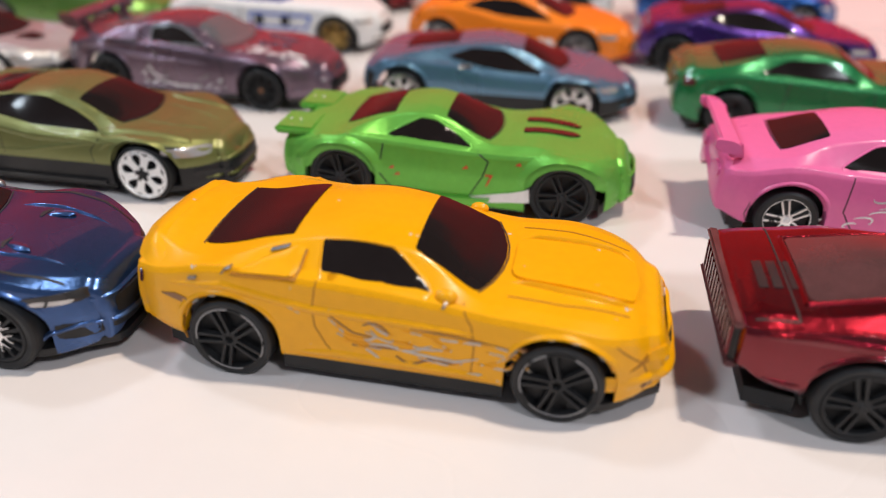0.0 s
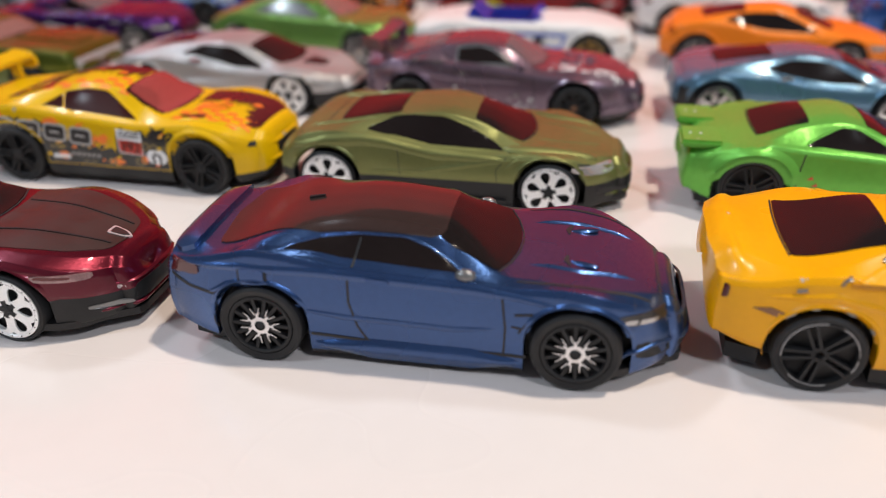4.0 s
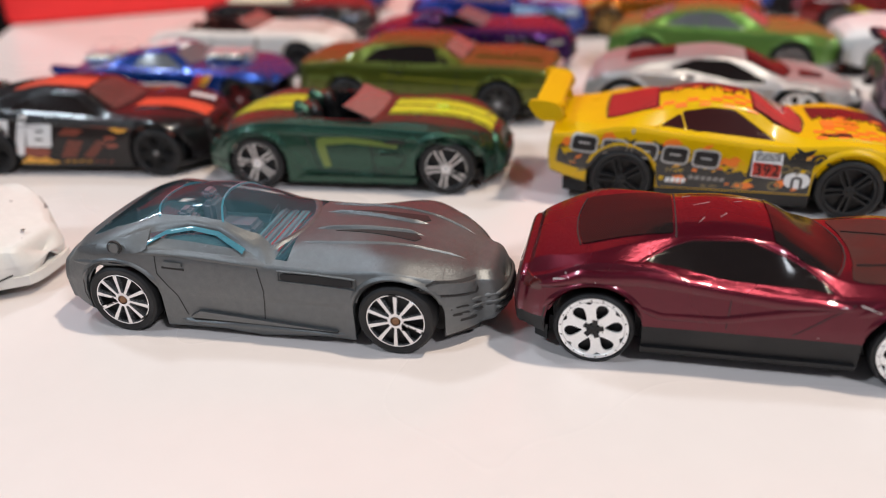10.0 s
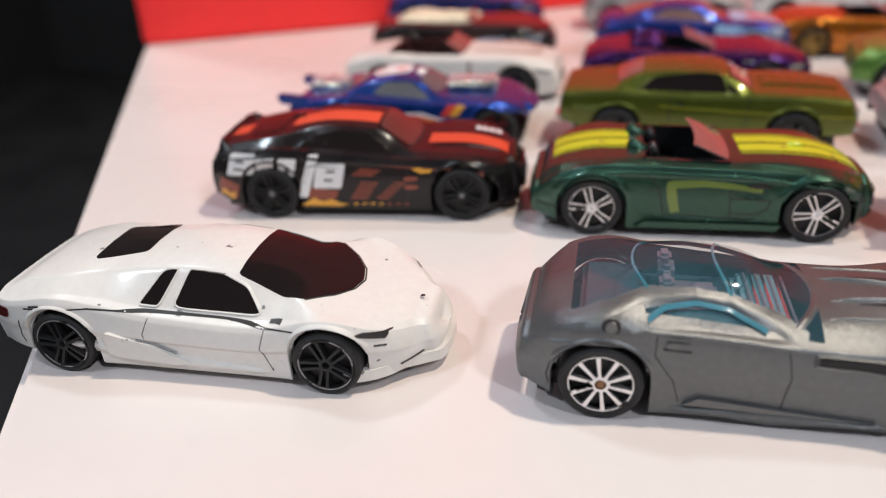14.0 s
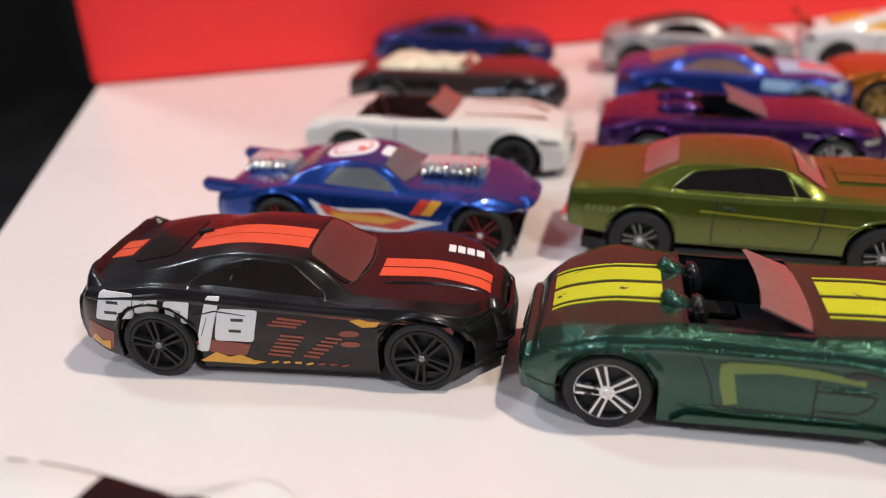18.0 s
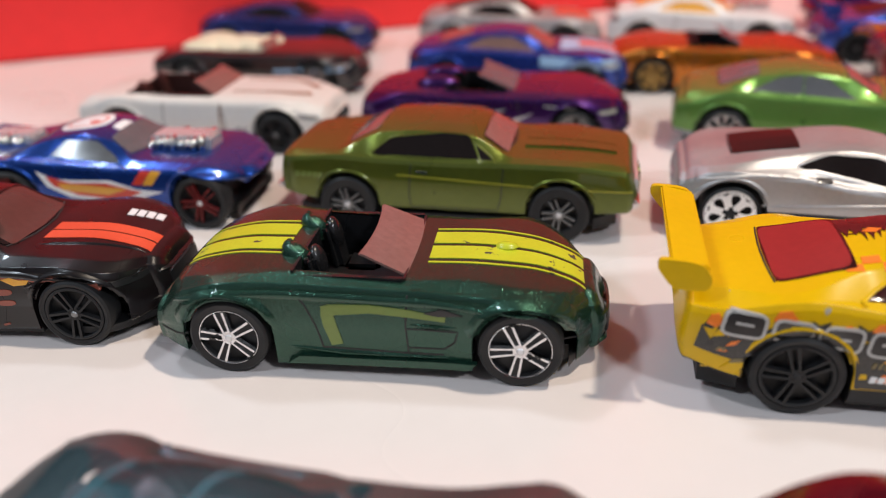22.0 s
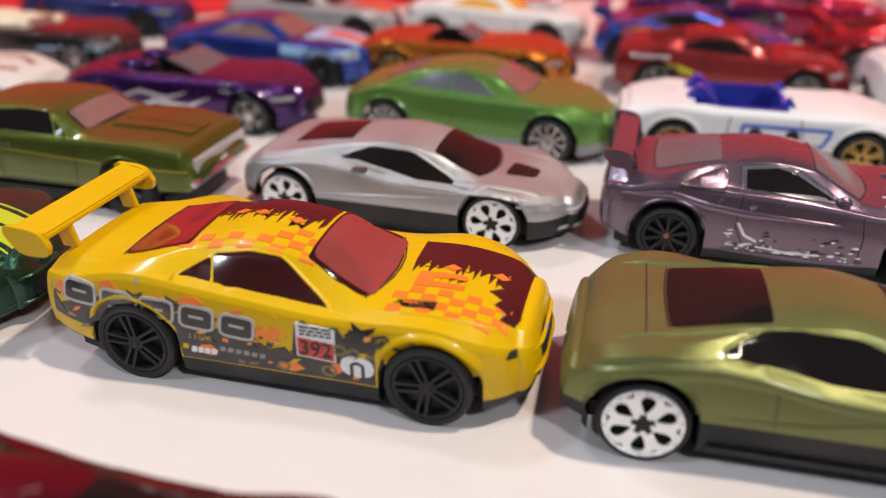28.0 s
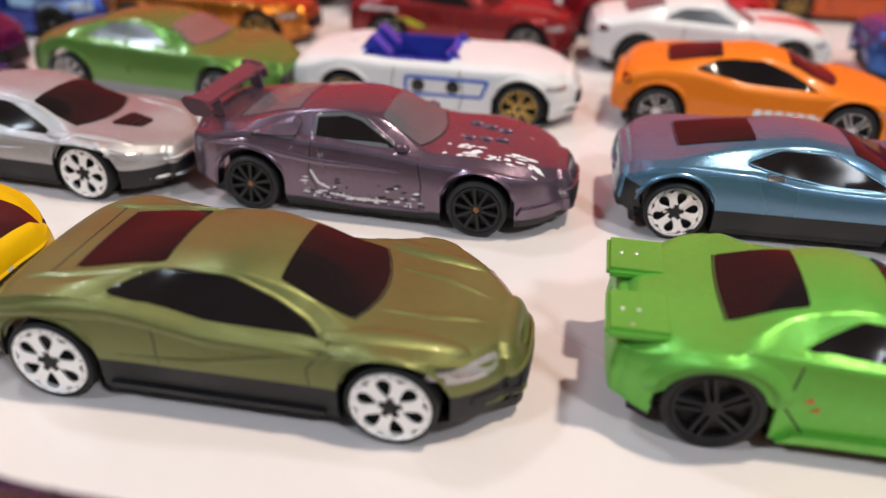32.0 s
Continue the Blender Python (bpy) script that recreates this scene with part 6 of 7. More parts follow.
c.on_side("scribble", ribbon([(14, 12.6), (16, 13.2), (17, 12.2), (18.6, 13.0), (20, 12.2)], 0.4), BLACKPRINT, 0.14)

# olive supercar
OLIVE = metallic("olive_gold_metallic_paint", (0.185, 0.195, 0.068), 0.40, 0.45, coat=0.15)
WEDGE = [(-31.5, 11), (-30, 14.2), (-26, 15.7), (-20, 16.5), (-8, 19.0), (0, 19.8), (7, 18.5), (19, 13.7), (28, 12.8), (34, 11.2), (36, 9.4)]
WEDGE_BELT = [(-31.5, 10.6), (-27, 14), (-14, 15.2), (-1, 13.0), (14, 12.5), (25, 11.9), (33, 10), (36, 8.8)]
WEDGE_WIN = [(-14, 15.9), (-7, 17.8), (1, 17.8), (7, 16.0), (14.4, 12.7), (-1, 13.4)]
WEDGE_BOTTOM = [(-31.5, 5), (-16, 2.6), (16, 2.8), (27, 2.6), (36, 3.2)]
c = Car("toy_car", "olive-gold metallic toy supercar with white six-spoke wheels", -100.8, 148.0, -1.6, OLIVE, WEDGE, WEDGE_BELT, -31.5, 36, 14.7, wheel="six", R=5.9, base=44.8,
        skirt=BASE, skirt_z=7.2, rise=1.2, bottom=WEDGE_BOTTOM, roof=0.58, crisp=0.22, haunch=1.3, crest=0.1, fine=0.8, plan=dict(tail=0.84, tip=0.48, reach=11.0))
c.glass([WEDGE_WIN], (18.6, 7.0, 9.0, 7.6, 2.2), (-20.6, -8.2, 8.0, 7.2, 0.4))
lamp_front(c, 26.0, 9.8, 7.5, 1.9)
fenders(c)
c.on_top("bonnet_fold", ribbon([(18, -5.4), (26, -4.6), (33, -2.4)], [0.6, 1.6, 0.8]), OLIVE, 0.2)
c.on_top("bonnet_fold", ribbon([(18, 5.4), (26, 4.6), (33, 2.4)], [0.6, 1.6, 0.8]), OLIVE, 0.2)
c.on_side("bonnet_shut_line", ribbon([(17, 12.6), (24, 12.2), (30, 11.2)], 0.3), SEAM, 0.06)
c.crease([(14, 12.2), (20, 13.0), (27, 12.2)], 0.6)
c.crease([(-31, 12.2), (-22, 14.0), (-14, 14.6), (-9.0, 14.2), (0, 12.4), (14, 11.8)], 0.9, 0.5, True)
c.on_side("quarter_notch", ribbon([(-9.6, 14.9), (-8.8, 13.4)], 0.5), OLIVE, 0.7)
c.on_side("arch_fold", ribbon([(13.4, 9.8), (16, 12.0), (22, 13.0), (28, 11.6)], [0.3, 0.8, 0.9, 0.4]), OLIVE, 0.4, True)
c.on_side("sill_step", ribbon([(-14.4, 3.2), (0, 3.0), (14, 3.0)], 0.8), BASE, 0.6)
for s in (-1, 1):
    c.on_nose("intake", rounded([(s * 5.6, 4.3), (s * 11.4, 5.0), (s * 11.4, 6.4), (s * 6.6, 5.4)][::s], 0.3), SEAM, 0.3)
    c.on_top("buttress", ribbon([(-27, s * 10.4), (-20, s * 9.6), (-12, s * 8.8), (-6, s * 8.2)], [0.3, 0.8, 0.8, 0.4]), OLIVE, 0.4)
c.on_top("deck_seam", ribbon([(-23.2, -10), (-23.2, 10)], 0.2), SEAM, 0.05)
c.crease([(-14, 8.2), (-2, 8.8), (8, 10.8), (16, 12.0)], 0.4, 0.22)
c.seams([(-9.5, 15.2), (-7.5, 12.4), (-7.2, 7.6)], [(14, 12.4), (12, 10), (12.2, 7.4)], width=0.14)
c.splitter()
grille(c, 4.2, 7.2, 6.5)

# lime tuner
LIME = metallic("lime_green_metallic_paint", (0.15, 0.46, 0.07), 0.34, 0.28, (0.6, 0.6, 0.5), 0.01, flake=0.2, coat=0.08)
c = Car("toy_car", "lime green metallic toy tuner coupe with flared arches", -18, 151.5, -2.3, LIME,
        [(-33, 12.5), (-31, 14.4), (-22, 15.4), (-13, 18.6), (-6, 19.6), (-2, 18.9), (8.5, 14.6), (16, 15.2), (24, 14.4), (30, 12.8), (33, 10.4)],
        [(-33, 11.8), (-20, 14.2), (-13, 14.4), (4, 13.6), (15, 13.2), (28, 11.8), (33, 9.6)], -33, 33, 13.8, wheel="five_dark", R=6.3, arch=7.1, flare=1.9, haunch=1.8, skirt=None,
        bottom=[(-33, 5), (-28, 3.6), (-15, 2.6), (15, 2.2), (28, 2.8), (33, 3.6)], roof=0.60)
c.glass([[(-13, 14.9), (-6.4, 17.6), (-3.6, 17.4), (4.2, 14.0)]], (8.4, -1.8, 8.8, 7.4, 1.8), (-21.5, -12, 8.2, 7.0, 0.4))
for s in (-1, 1):
    part("spoiler_flap", *box(-35.6, -27.5, s * 7.2 - 4.8, s * 7.2 + 4.8, 13.4, 15.0, 0.5), LIME, c.root, "split rear spoiler flap")
    c.on_top("bonnet_scoop", rounded([(13, s * 2.0), (23, s * 1.6), (24, s * 2.6), (22, s * 3.8), (13, s * 4.2)][::s], 0.15), MAROONPRINT, 0.35)
    for dx in (-33.6, -31.6):
        part("rivet", *ball((0.3, 0.3, 0.2), 8, 4), SILVER, c.root).location = (dx * MM, s * 7.2 * MM, 0.0150)
for ax in c.axles:
    pts = [(ax + 7.7 * math.cos(a), c.R + 7.7 * math.sin(a)) for a in [radians(8 + 164 * k / 18) for k in range(19)]]
    c.on_side("arch_flare", ribbon(pts, [0.8] + [2.5] * 17 + [0.8]), LIME, 0.9, True)
c.number("7", 7.6, 7.2, 3.4, REDPRINT)
c.seams([(-13, 14), (-14, 8), (-11, 4)], [(5.2, 13.6), (7.4, 12), (6.4, 9), (4, 4.6)], width=0.26)
c.on_side("silver_skirt", [(6, 3.2), (15.6, 4.4), (15.4, 7.2), (12, 6.0), (4, 4.4)], SILVER, 0.25)
for x, z in ((-12, 9), (-11, 7.6), (12.5, 11.8), (14, 11.4), (2.4, 10.2)):
    c.on_side("chip_print", [(x, z), (x + 1.2, z + 0.1), (x + 0.9, z + 0.7)], REDPRINT, 0.14)
c.on_side("side_skirt", [(-14, 2.4), (6, 2.4), (8, 4.0), (-12, 3.8)], LIME, 0.9, True)
lamp_front(c, 26.5, 10.2, 5, 1.4, LIME)
grille(c, 4.6, 8.4, 6.0)

# pink coupe
PINK = enamel("pink_enamel", (0.72, 0.14, 0.33))
c = Car("toy_car", "bubblegum pink toy coupe with silver scroll print and rear spoiler", 66, 151, -1.0, PINK,
        [(-33, 14.2), (-31, 15.8), (-24, 16.6), (-15, 19.8), (-5, 21.2), (4, 20.2), (14, 15), (24, 14.8), (32, 13), (35, 10.5)],
        [(-33, 13.4), (-20, 14.9), (5, 14.5), (16, 13.8), (30, 12), (35, 9.8)], -33, 35, 14.8, wheel="five_chrome", R=5.6,
        bottom=[(-33, 5.5), (-28, 3.8), (-15, 2.6), (15, 2.6), (35, 3.4)])
c.glass([[(-14, 15.4), (-8, 18.8), (0, 19), (6, 14.9)]], (14, 4, 9.5, 8, 2), (-24, -15.5, 8, 6.6, 0.4))
c.wing(-33.5, 18.4, 12.3, 3.6, 1.0, 10.6, 15.4, 1.6)
curls = random.Random(2)
for k in range(22):
    x, z, r, a0 = curls.uniform(-16, 8), curls.uniform(5.0, 12.0), curls.uniform(0.6, 1.8), curls.uniform(0, 6)
    ln = [(x + r * (1 + 0.12 * i) * math.cos(a0 + 0.55 * i), z + 0.8 * r * (1 - 0.05 * i) * math.sin(a0 + 0.55 * i)) for i in range(7)]
    c.on_side("scroll_print", ribbon(ln, [0.1, 0.25, 0.34, 0.34, 0.3, 0.2, 0.1]), SILVER, 0.13)
for s in (-1, 1):
    c.on_nose("tail_lamp", rounded([(s * 5.5, 11.0), (s * 10.5, 11.2), (s * 10.5, 13.2), (s * 5.5, 13.4)][::s], 0.35), PINK, 0.4, -1)
c.seams([(-12, 14.6), (-12.5, 8), (-10, 4)], [(11, 13.6), (12, 5)])

# ---- third row ----
HOTBLUE = metallic("bright_blue_metallic_paint", (0.010, 0.05, 0.27), 0.26, 0.55)
c = Car("toy_car", "blue metallic toy hot rod with exposed chrome engine and tail fins", -324, 203, 0, HOTBLUE,
        [(-36, 11.5), (-33, 13.6), (-22, 14.6), (-15, 17.8), (-6, 19.4), (0, 18.4), (7, 14.4), (20, 14.2), (27, 12.4), (30, 10)],
        [(-36, 10.8), (-30, 12.4), (-15, 13.8), (5, 13), (16, 12.6), (30, 9.4)], -36, 30, 14.4, wheel="five_red", R=6.0, roof=0.60, flare=0.8)
c.glass([[(-12, 14.6), (-9, 17.2), (-2, 17.2), (4, 13.6)]], (6.5, 0.5, 8.8, 7.4, 1.6), (-21, -15, 8, 7, 0.4), GREYGLASS)
c.on_top("roof_roundel", rounded([(-14, -6), (-3, -6), (-3, 5), (-14, 5)], 0.5, 4), WHITEPRINT, 0.14)
c.on_top("roof_roundel_mark", ribbon(rounded([(-12.6, -4.6), (-4.4, -4.6), (-4.4, 3.6), (-12.6, 3.6)], 0.5, 4) + [(-12.6, -0.5)], 0.4), REDPRINT, 0.19)
c.on_top("roof_roundel_mark", [(-6.5, -3), (-5, -2.4), (-5.6, -0.6), (-7.4, -1.4)], REDPRINT, 0.19)
for x in (-18.5, -1.6):
    c.on_top("roof_print", rounded([(x, -3.2), (x + 3, -3.2), (x + 3, 2.4), (x, 2.4)], 0.2), WHITEPRINT, 0.14)
for x0, n, zz in ((9, 4, 14.6), (-31, 3, 14.0)):
    for k in range(2 * n):
        for s in (-1, 1):
            v, f = ball((0.75, 2.0 + 0.9 * ((k * 7 + s) % 3) / 2, 1.0 + 0.7 * ((k * 5) % 4) / 3), 10, 6)
            part("engine_pipe", [(x + x0 - 1 + 1.6 * k, y + s * 3.0, z + zz + 1.0 - 0.15 * abs(y)) for x, y, z in v], f, CHROME, c.root)
    part("engine_block", *box(x0 - 2, x0 + 3 * n, -3.4, 3.4, zz - 2, zz + 2.4, 0.6), SILVER, c.root, "chrome engine block")
for s in (-1, 1):
    fin = box(-40, -28, s * 10.6 - 1.5, s * 10.6 + 1.5, 10.6, 13.4, 0.7)
    part("tail_fin", [(x, y, z + max(0, -33 - x) * 0.16) for x, y, z in fin[0]], fin[1], HOTBLUE, c.root)
c.on_side("flame_badge", [(-14.5, 12), (-12.6, 8.6), (-8, 6.2), (4, 5.0), (14, 8.2), (8, 8.6), (2, 10.4), (-6, 10.2), (-11, 10.4)], WHITEPRINT, 0.13)
c.on_side("flame_badge_edge", [(-12.6, 11.0), (-11, 8.8), (-6, 6.8), (4, 5.8), (9, 8.0), (1, 9.8), (-7, 9.6)], REDPRINT, 0.15)
c.on_side("flame_badge_core", [(-10, 9.4), (-9, 7.8), (1, 7.0), (6, 8.6), (-4, 9.2)], AMBERPRINT, 0.17)
for k, mat in ((0, REDPRINT), (2.4, AMBERPRINT)):
    c.on_side("fender_stripe", [(7 + k, 9.6), (9.2 + k, 9.6), (11.6 + k, 12.6), (9.4 + k, 12.8)], mat, 0.13)

MOSS = metallic("moss_green_metallic_paint", (0.105, 0.130, 0.018), 0.30, 0.5)
c = Car("toy_car", "moss green metallic toy muscle sedan, raised on black wheels", -248.4, 204.3, -2.8, MOSS,
        [(-35, 15.4), (-34, 16.6), (-24, 17.1), (-18, 20.2), (-14.5, 21.4), (-6, 21.9), (2, 21.6), (6, 20.4), (12.4, 16.7), (22, 16.6), (33, 15.6), (35, 14.2)],
        [(-35, 15.4), (-24, 16.4), (-16, 16.0), (0, 15.7), (10, 15.9), (22, 15.9), (34, 14.8)], -35, 35, 14.4, wheel="five_small", R=6.0, arch=6.7,
        plan=[(-35, 12.6), (-32, 13.8), (0, 14.1), (30, 13.8), (34, 13.2), (35, 12.6)], bottom=[(-35, 7.5), (-28, 6.4), (-15, 5.4), (15, 5.2), (35, 6.4)], roof=0.72, glass=0.90, tuck=0.93, crisp=0.18, haunch=0.2, fine=0.9)
c.glass([[(-16.2, 16.5), (-12.0, 19.4), (-2, 20.3), (3.0, 20.0), (5.4, 16.0)], [(6.0, 16.0), (4.6, 18.6), (9.0, 15.9)]], (11.6, 6.0, 9.4, 8.4, 1.4), None)
c.on_top("windscreen_tint", [(6.2, -8), (11.2, -9), (11.2, 9), (6.2, 8)], PINKGLASS, 0.19)
c.on_top("rear_window", rounded([(-22, -9), (-15.6, -8.2), (-15.6, 8.2), (-22, 9)], 0.12), PINKGLASS, 0.17)
c.on_side("waist_stripe", ribbon([(-11, 12.8), (10, 11.8), (34, 11.0)], 0.3), shader("faded_yellow_stripe", (0.34, 0.33, 0.03), 0.35, 0.2, 0.3), 0.12)
c.lettering(-32.4, -26.6, 11.4, 12.6, 5, OLIVEPRINT, 0.3)
c.both_top("bonnet_panel", [(14, -4.6), (32, -4.2), (32, -0.2), (14, -0.2)], MOSS, 0.4)
c.seams([(-8, 15.2), (-8.6, 9), (-8.4, 5.8)], [(10.6, 15), (10.2, 9), (9.4, 5.8)], [(-8.4, 5.8), (9.4, 5.8)])
part("front_bumper", *box(35.4, 37.2, -12.5, 12.5, 7.2, 9.0, 0.5), CHROME, c.root, "chrome front bumper")
part("rear_bumper", *box(-37.6, -35.8, -12.5, 12.5, 8.0, 9.6, 0.5), CHROME, c.root, "chrome rear bumper")
part("grille", *box(35.6, 36.7, -11, 11, 9.8, 13.0, 0.3), SILVER, c.root)
c.on_side("door_handle", rounded([(-7, 13.4), (-4.6, 13.2), (-4.6, 13.8), (-7, 14.0)], 0.2), CHROME, 0.3)

SILVERP = metallic("silver_metallic_paint", (0.44, 0.43, 0.43), 0.46, 0.6, coat=0.12)
FLAT = [(-31, 11.5), (-29.5, 13.8), (-24, 15.0), (-8, 17.8), (0, 18.5), (8, 17.4), (20, 12.6), (28, 11.6), (34, 9.8), (36, 8.4)]
FLAT_BELT = [(-31, 10.8), (-26, 13.2), (-10, 13.6), (0, 12.0), (14, 11.2), (26, 10.8), (36, 7.8)]
c = Car("toy_car", "silver toy supercar with black lower body and white six-spoke wheels", -171.2, 205.6, -5.0, SILVERP, FLAT, FLAT_BELT, -31, 36, 14.6, wheel="six", R=5.7,
        skirt=BASE, skirt_z=6.6, rise=1.0, bottom=WEDGE_BOTTOM, roof=0.60, crisp=0.6)
c.glass([[(-10.0, 14.6), (-4, 16.4), (4, 16.2), (14.6, 11.9), (4, 12.2), (-3, 13.2)]], (20, 8.4, 9, 7.8, 2.4), (-22, -9.5, 6.4, 6.2, 0.2))
c.on_top("bonnet_slot", rounded([(22, -4.4), (28, -3.0), (28.4, 1.5), (22.6, 3.0)], 0.2), GLASS, 0.12)
for k in range(4):
    c.on_top("slot_rib", ribbon([(23.4 + 1.3 * k, -3.4 + 0.2 * k), (23.6 + 1.3 * k, 1.8)], 0.3), BASE, 0.22)
fenders(c, 22.0, 10.8, (9.0, 2.4, 1.3))
c.crease([(-29, 12.4), (-18, 13.8), (-7, 14.2), (6, 11.8), (18, 11.2)], 0.5)
c.crease([(-16, 7.6), (-4, 8.2), (10, 9.6)], 0.4)
c.crease([(13, 10.8), (21, 11.8), (29, 10.0)], 0.6)
lamp_front(c, 26, 9.2, 6, 1.4)
c.on_side("door_handle", rounded([(-7, 13), (-4, 12.8), (-4, 13.4), (-7, 13.6)], 0.2), CHROME, 0.3)
grille(c, 4.0, 7.0, 6.5)

MAUVE = metallic("dusty_purple_metallic_paint", (0.17, 0.118, 0.160), 0.28, 0.6, (0.40, 0.40, 0.42), 0.05)
c = Car("toy_car", "chipped dusty purple metallic toy muscle coupe with rear wing", -95.2, 204.4, -4.2, MAUVE, trace(FASTBACK, -0.9), trace(FASTBACK_BELT, -1.6), -33, 36.5, 14.9, wheel="ten_black", R=5.6,
        bottom=[(-33, 5.5), (-28, 4), (-16, 2.6), (16, 2.4), (28, 2.2), (36.5, 2.8)], skirt=BASE, skirt_z=3.8, roof=0.60)
c.glass([[(-9.4, 15.6), (-9.6, 18.6), (-4, 19.2), (-0.5, 18.6), (7, 14.6)]], (12.6, 2.6, 10, 8.2, 2.4), (-25.5, -13.6, 9, 8, 0.4), GREYGLASS)
c.on_side("dark_window", [(-9.0, 15.7), (-9.2, 18.4), (-4, 19.0), (-1, 18.4), (6.4, 14.7)], GLASS, 0.2)
c.on_side("quarter_window_louvre", rounded([(-20.5, 16.0), (-12.6, 15.6), (-12.2, 17.4), (-13.2, 18.2)], 0.15), MAUVE, 0.6, True)
# shade beneath the louvre, laid on as a dark strip
c.on_side("louvre_shade", ribbon([(-20.6, 15.8), (-12.6, 15.4)], 0.35), SEAM, 0.4)
c.wing(-31.5, 20.0, 12.6, 4.2, 0.8, 9.0, 16.4, 2.6)
c.on_side("bumper_side", [(29, 4.6), (36, 4.0), (36, 6.2), (29.6, 6.0)], MAUVE, 0.7, True)
c.crease([(-31, 13.0), (-22, 14.2), (-15, 12.4), (-9, 11.6), (8, 11.2)], 0.5)
c.crease([(-13, 4.2), (0, 3.8), (13, 3.8)], 0.6)
wear = random.Random(4)
for k in range(70):
    x, z = wear.uniform(-13, 11), wear.choice((wear.uniform(4.0, 5.6), wear.uniform(4.4, 8.2)))
    w, h = wear.uniform(0.4, 1.9), wear.uniform(0.12, 0.5)
    c.on_side("bare_scratch" if k % 2 else "dark_scuff", [(x, z), (x + w * 0.5, z - h * 0.4), (x + w, z + h * 0.2), (x + w * 0.7, z + h), (x + w * 0.2, z + h * 0.5)], (SEAM, SILVER, GREYPRINT, WHITEPRINT)[k % 4], 0.11)
for k in range(44):
    x, y, w, h = wear.uniform(14, 31), wear.uniform(-11.5, -6.5), wear.uniform(0.5, 2.2), wear.uniform(0.2, 0.8)
    c.on_top("bare_patch", [(x, y), (x + w * 0.5, y - h * 0.3), (x + w, y + h * 0.3), (x + w * 0.6, y + h), (x + w * 0.2, y + h * 0.6)], WHITEPRINT, 0.1)
c.mirror(7.4, 14.9)
c.seams([(-9.4, 15.2), (-10, 9), (-7.4, 3.6)], [(10.6, 13.8), (11.4, 9), (11, 3.6)])
for ln, w in (([(-9.6, 9.8), (-8.2, 7.4), (-6, 6.4)], 0.5), ([(-6, 5.4), (0, 4.8), (5, 5.0)], 0.35)):
    c.on_side("bare_scratch", ribbon(ln, w), SILVER, 0.12, step=0.8)
for x, y in ((18, 5), (21, 4), (24, 3), (18, -3), (21, -2.5), (24, -2)):
    part("bonnet_ridge", *ball((1.5, 0.55, 0.45), 10, 6), MAUVE, c.root).location = (x * MM, y * MM, (c.over(x, y) + 0.1) * MM)
grille(c, 4.0, 7.4, 7.0)

STEEL = metallic("steel_blue_metallic_paint", (0.10, 0.20, 0.30), 0.28, 0.4)
c = Car("toy_car", "steel blue metallic toy supercar with chrome wheels and black sills", -17, 208, -0.8, STEEL, FLAT, FLAT_BELT, -31, 36, 14.6, wheel="six_chrome", R=5.7,
        skirt=BASE, skirt_z=6.6, rise=1.0, bottom=WEDGE_BOTTOM, roof=0.60, crisp=0.6)
c.glass([[(-10.0, 14.6), (-4, 16.4), (4, 16.2), (14.6, 11.9), (4, 12.2), (-3, 13.2)]], (20, 8.4, 9, 7.8, 2.4), (-22, -8.5, 6.4, 6.0, 0.2))
lamp_front(c, 26, 9.2, 6, 1.4)
grille(c, 4.0, 7.0, 6.5)
c.on_side("door_handle", rounded([(-7, 13), (-4, 12.8), (-4, 13.4), (-7, 13.6)], 0.2), CHROME, 0.3)
fenders(c, 22.0, 10.8, (9.0, 2.4, 1.3))
c.on_side("tail_panel", [(-31.5, 6.5), (-28, 5.5), (-28, 10), (-31.5, 11)], BASE, 0.2)

BOTTLE = metallic("bottle_green_metallic_paint", (0.016, 0.17, 0.055), 0.26, 0.25)
PONY = [(-33.5, 14), (-32, 16), (-26, 16.8), (-14, 19.8), (-5, 20.9), (3, 20), (12.5, 15), (22, 14.8), (31, 13), (34, 10.4)]
PONY_BELT = [(-33.5, 13), (-28, 14.4), (-14, 15.2), (6, 14.2), (18, 13.4), (30, 11.8), (34, 9.8)]
PONY_WIN = [(-16, 15.8), (-9, 18.4), (-1, 18.4), (6.6, 14.7)]


def pony(label, x, y, yaw, paint, wheel="five_black", screen=None, dz=0.0, fine=1.2, **more):
    c = Car("toy_car", label, x, y, yaw, paint, trace(PONY, dz), trace(PONY_BELT, dz), -33.5, 34, 14.8, wheel=wheel, R=5.6, fine=fine, **more)
    c.glass([trace(PONY_WIN, dz)], (12.4, 3.2, 9.5, 8, 2), (-25, -14.4, 8.6, 7.6, 0.4), screen)
    c.seams(trace([(-9, 14.6), (-10, 8), (-8, 3.6)], dz), trace([(10, 13.6), (11, 8), (10, 3.6)], dz))
    lamp_front(c, 26.5, 10.4 + dz, 5, 1.2)
    lamp_rear(c, 12 + dz)
    grille(c, 4.8, 8.6, 6.5)
    return c


def wedge(label, x, y, yaw, paint, wheel="six", screen=None, fine=1.2, **more):
    c = Car("toy_car", label, x, y, yaw, paint, WEDGE, WEDGE_BELT, -31.5, 36, 14.6, wheel=wheel, R=5.6, fine=fine, bottom=WEDGE_BOTTOM, roof=0.60, **more)
    c.glass([WEDGE_WIN], (18.6, 7, 9, 7.6, 2.2), (-20.6, -8.2, 8, 7.2, 0.4), screen)
    lamp_front(c, 26.5, 9.6, 6, 1.5)
    lamp_rear(c, 11.6)
    grille(c, 4.2, 7.2, 6.5)
    return c


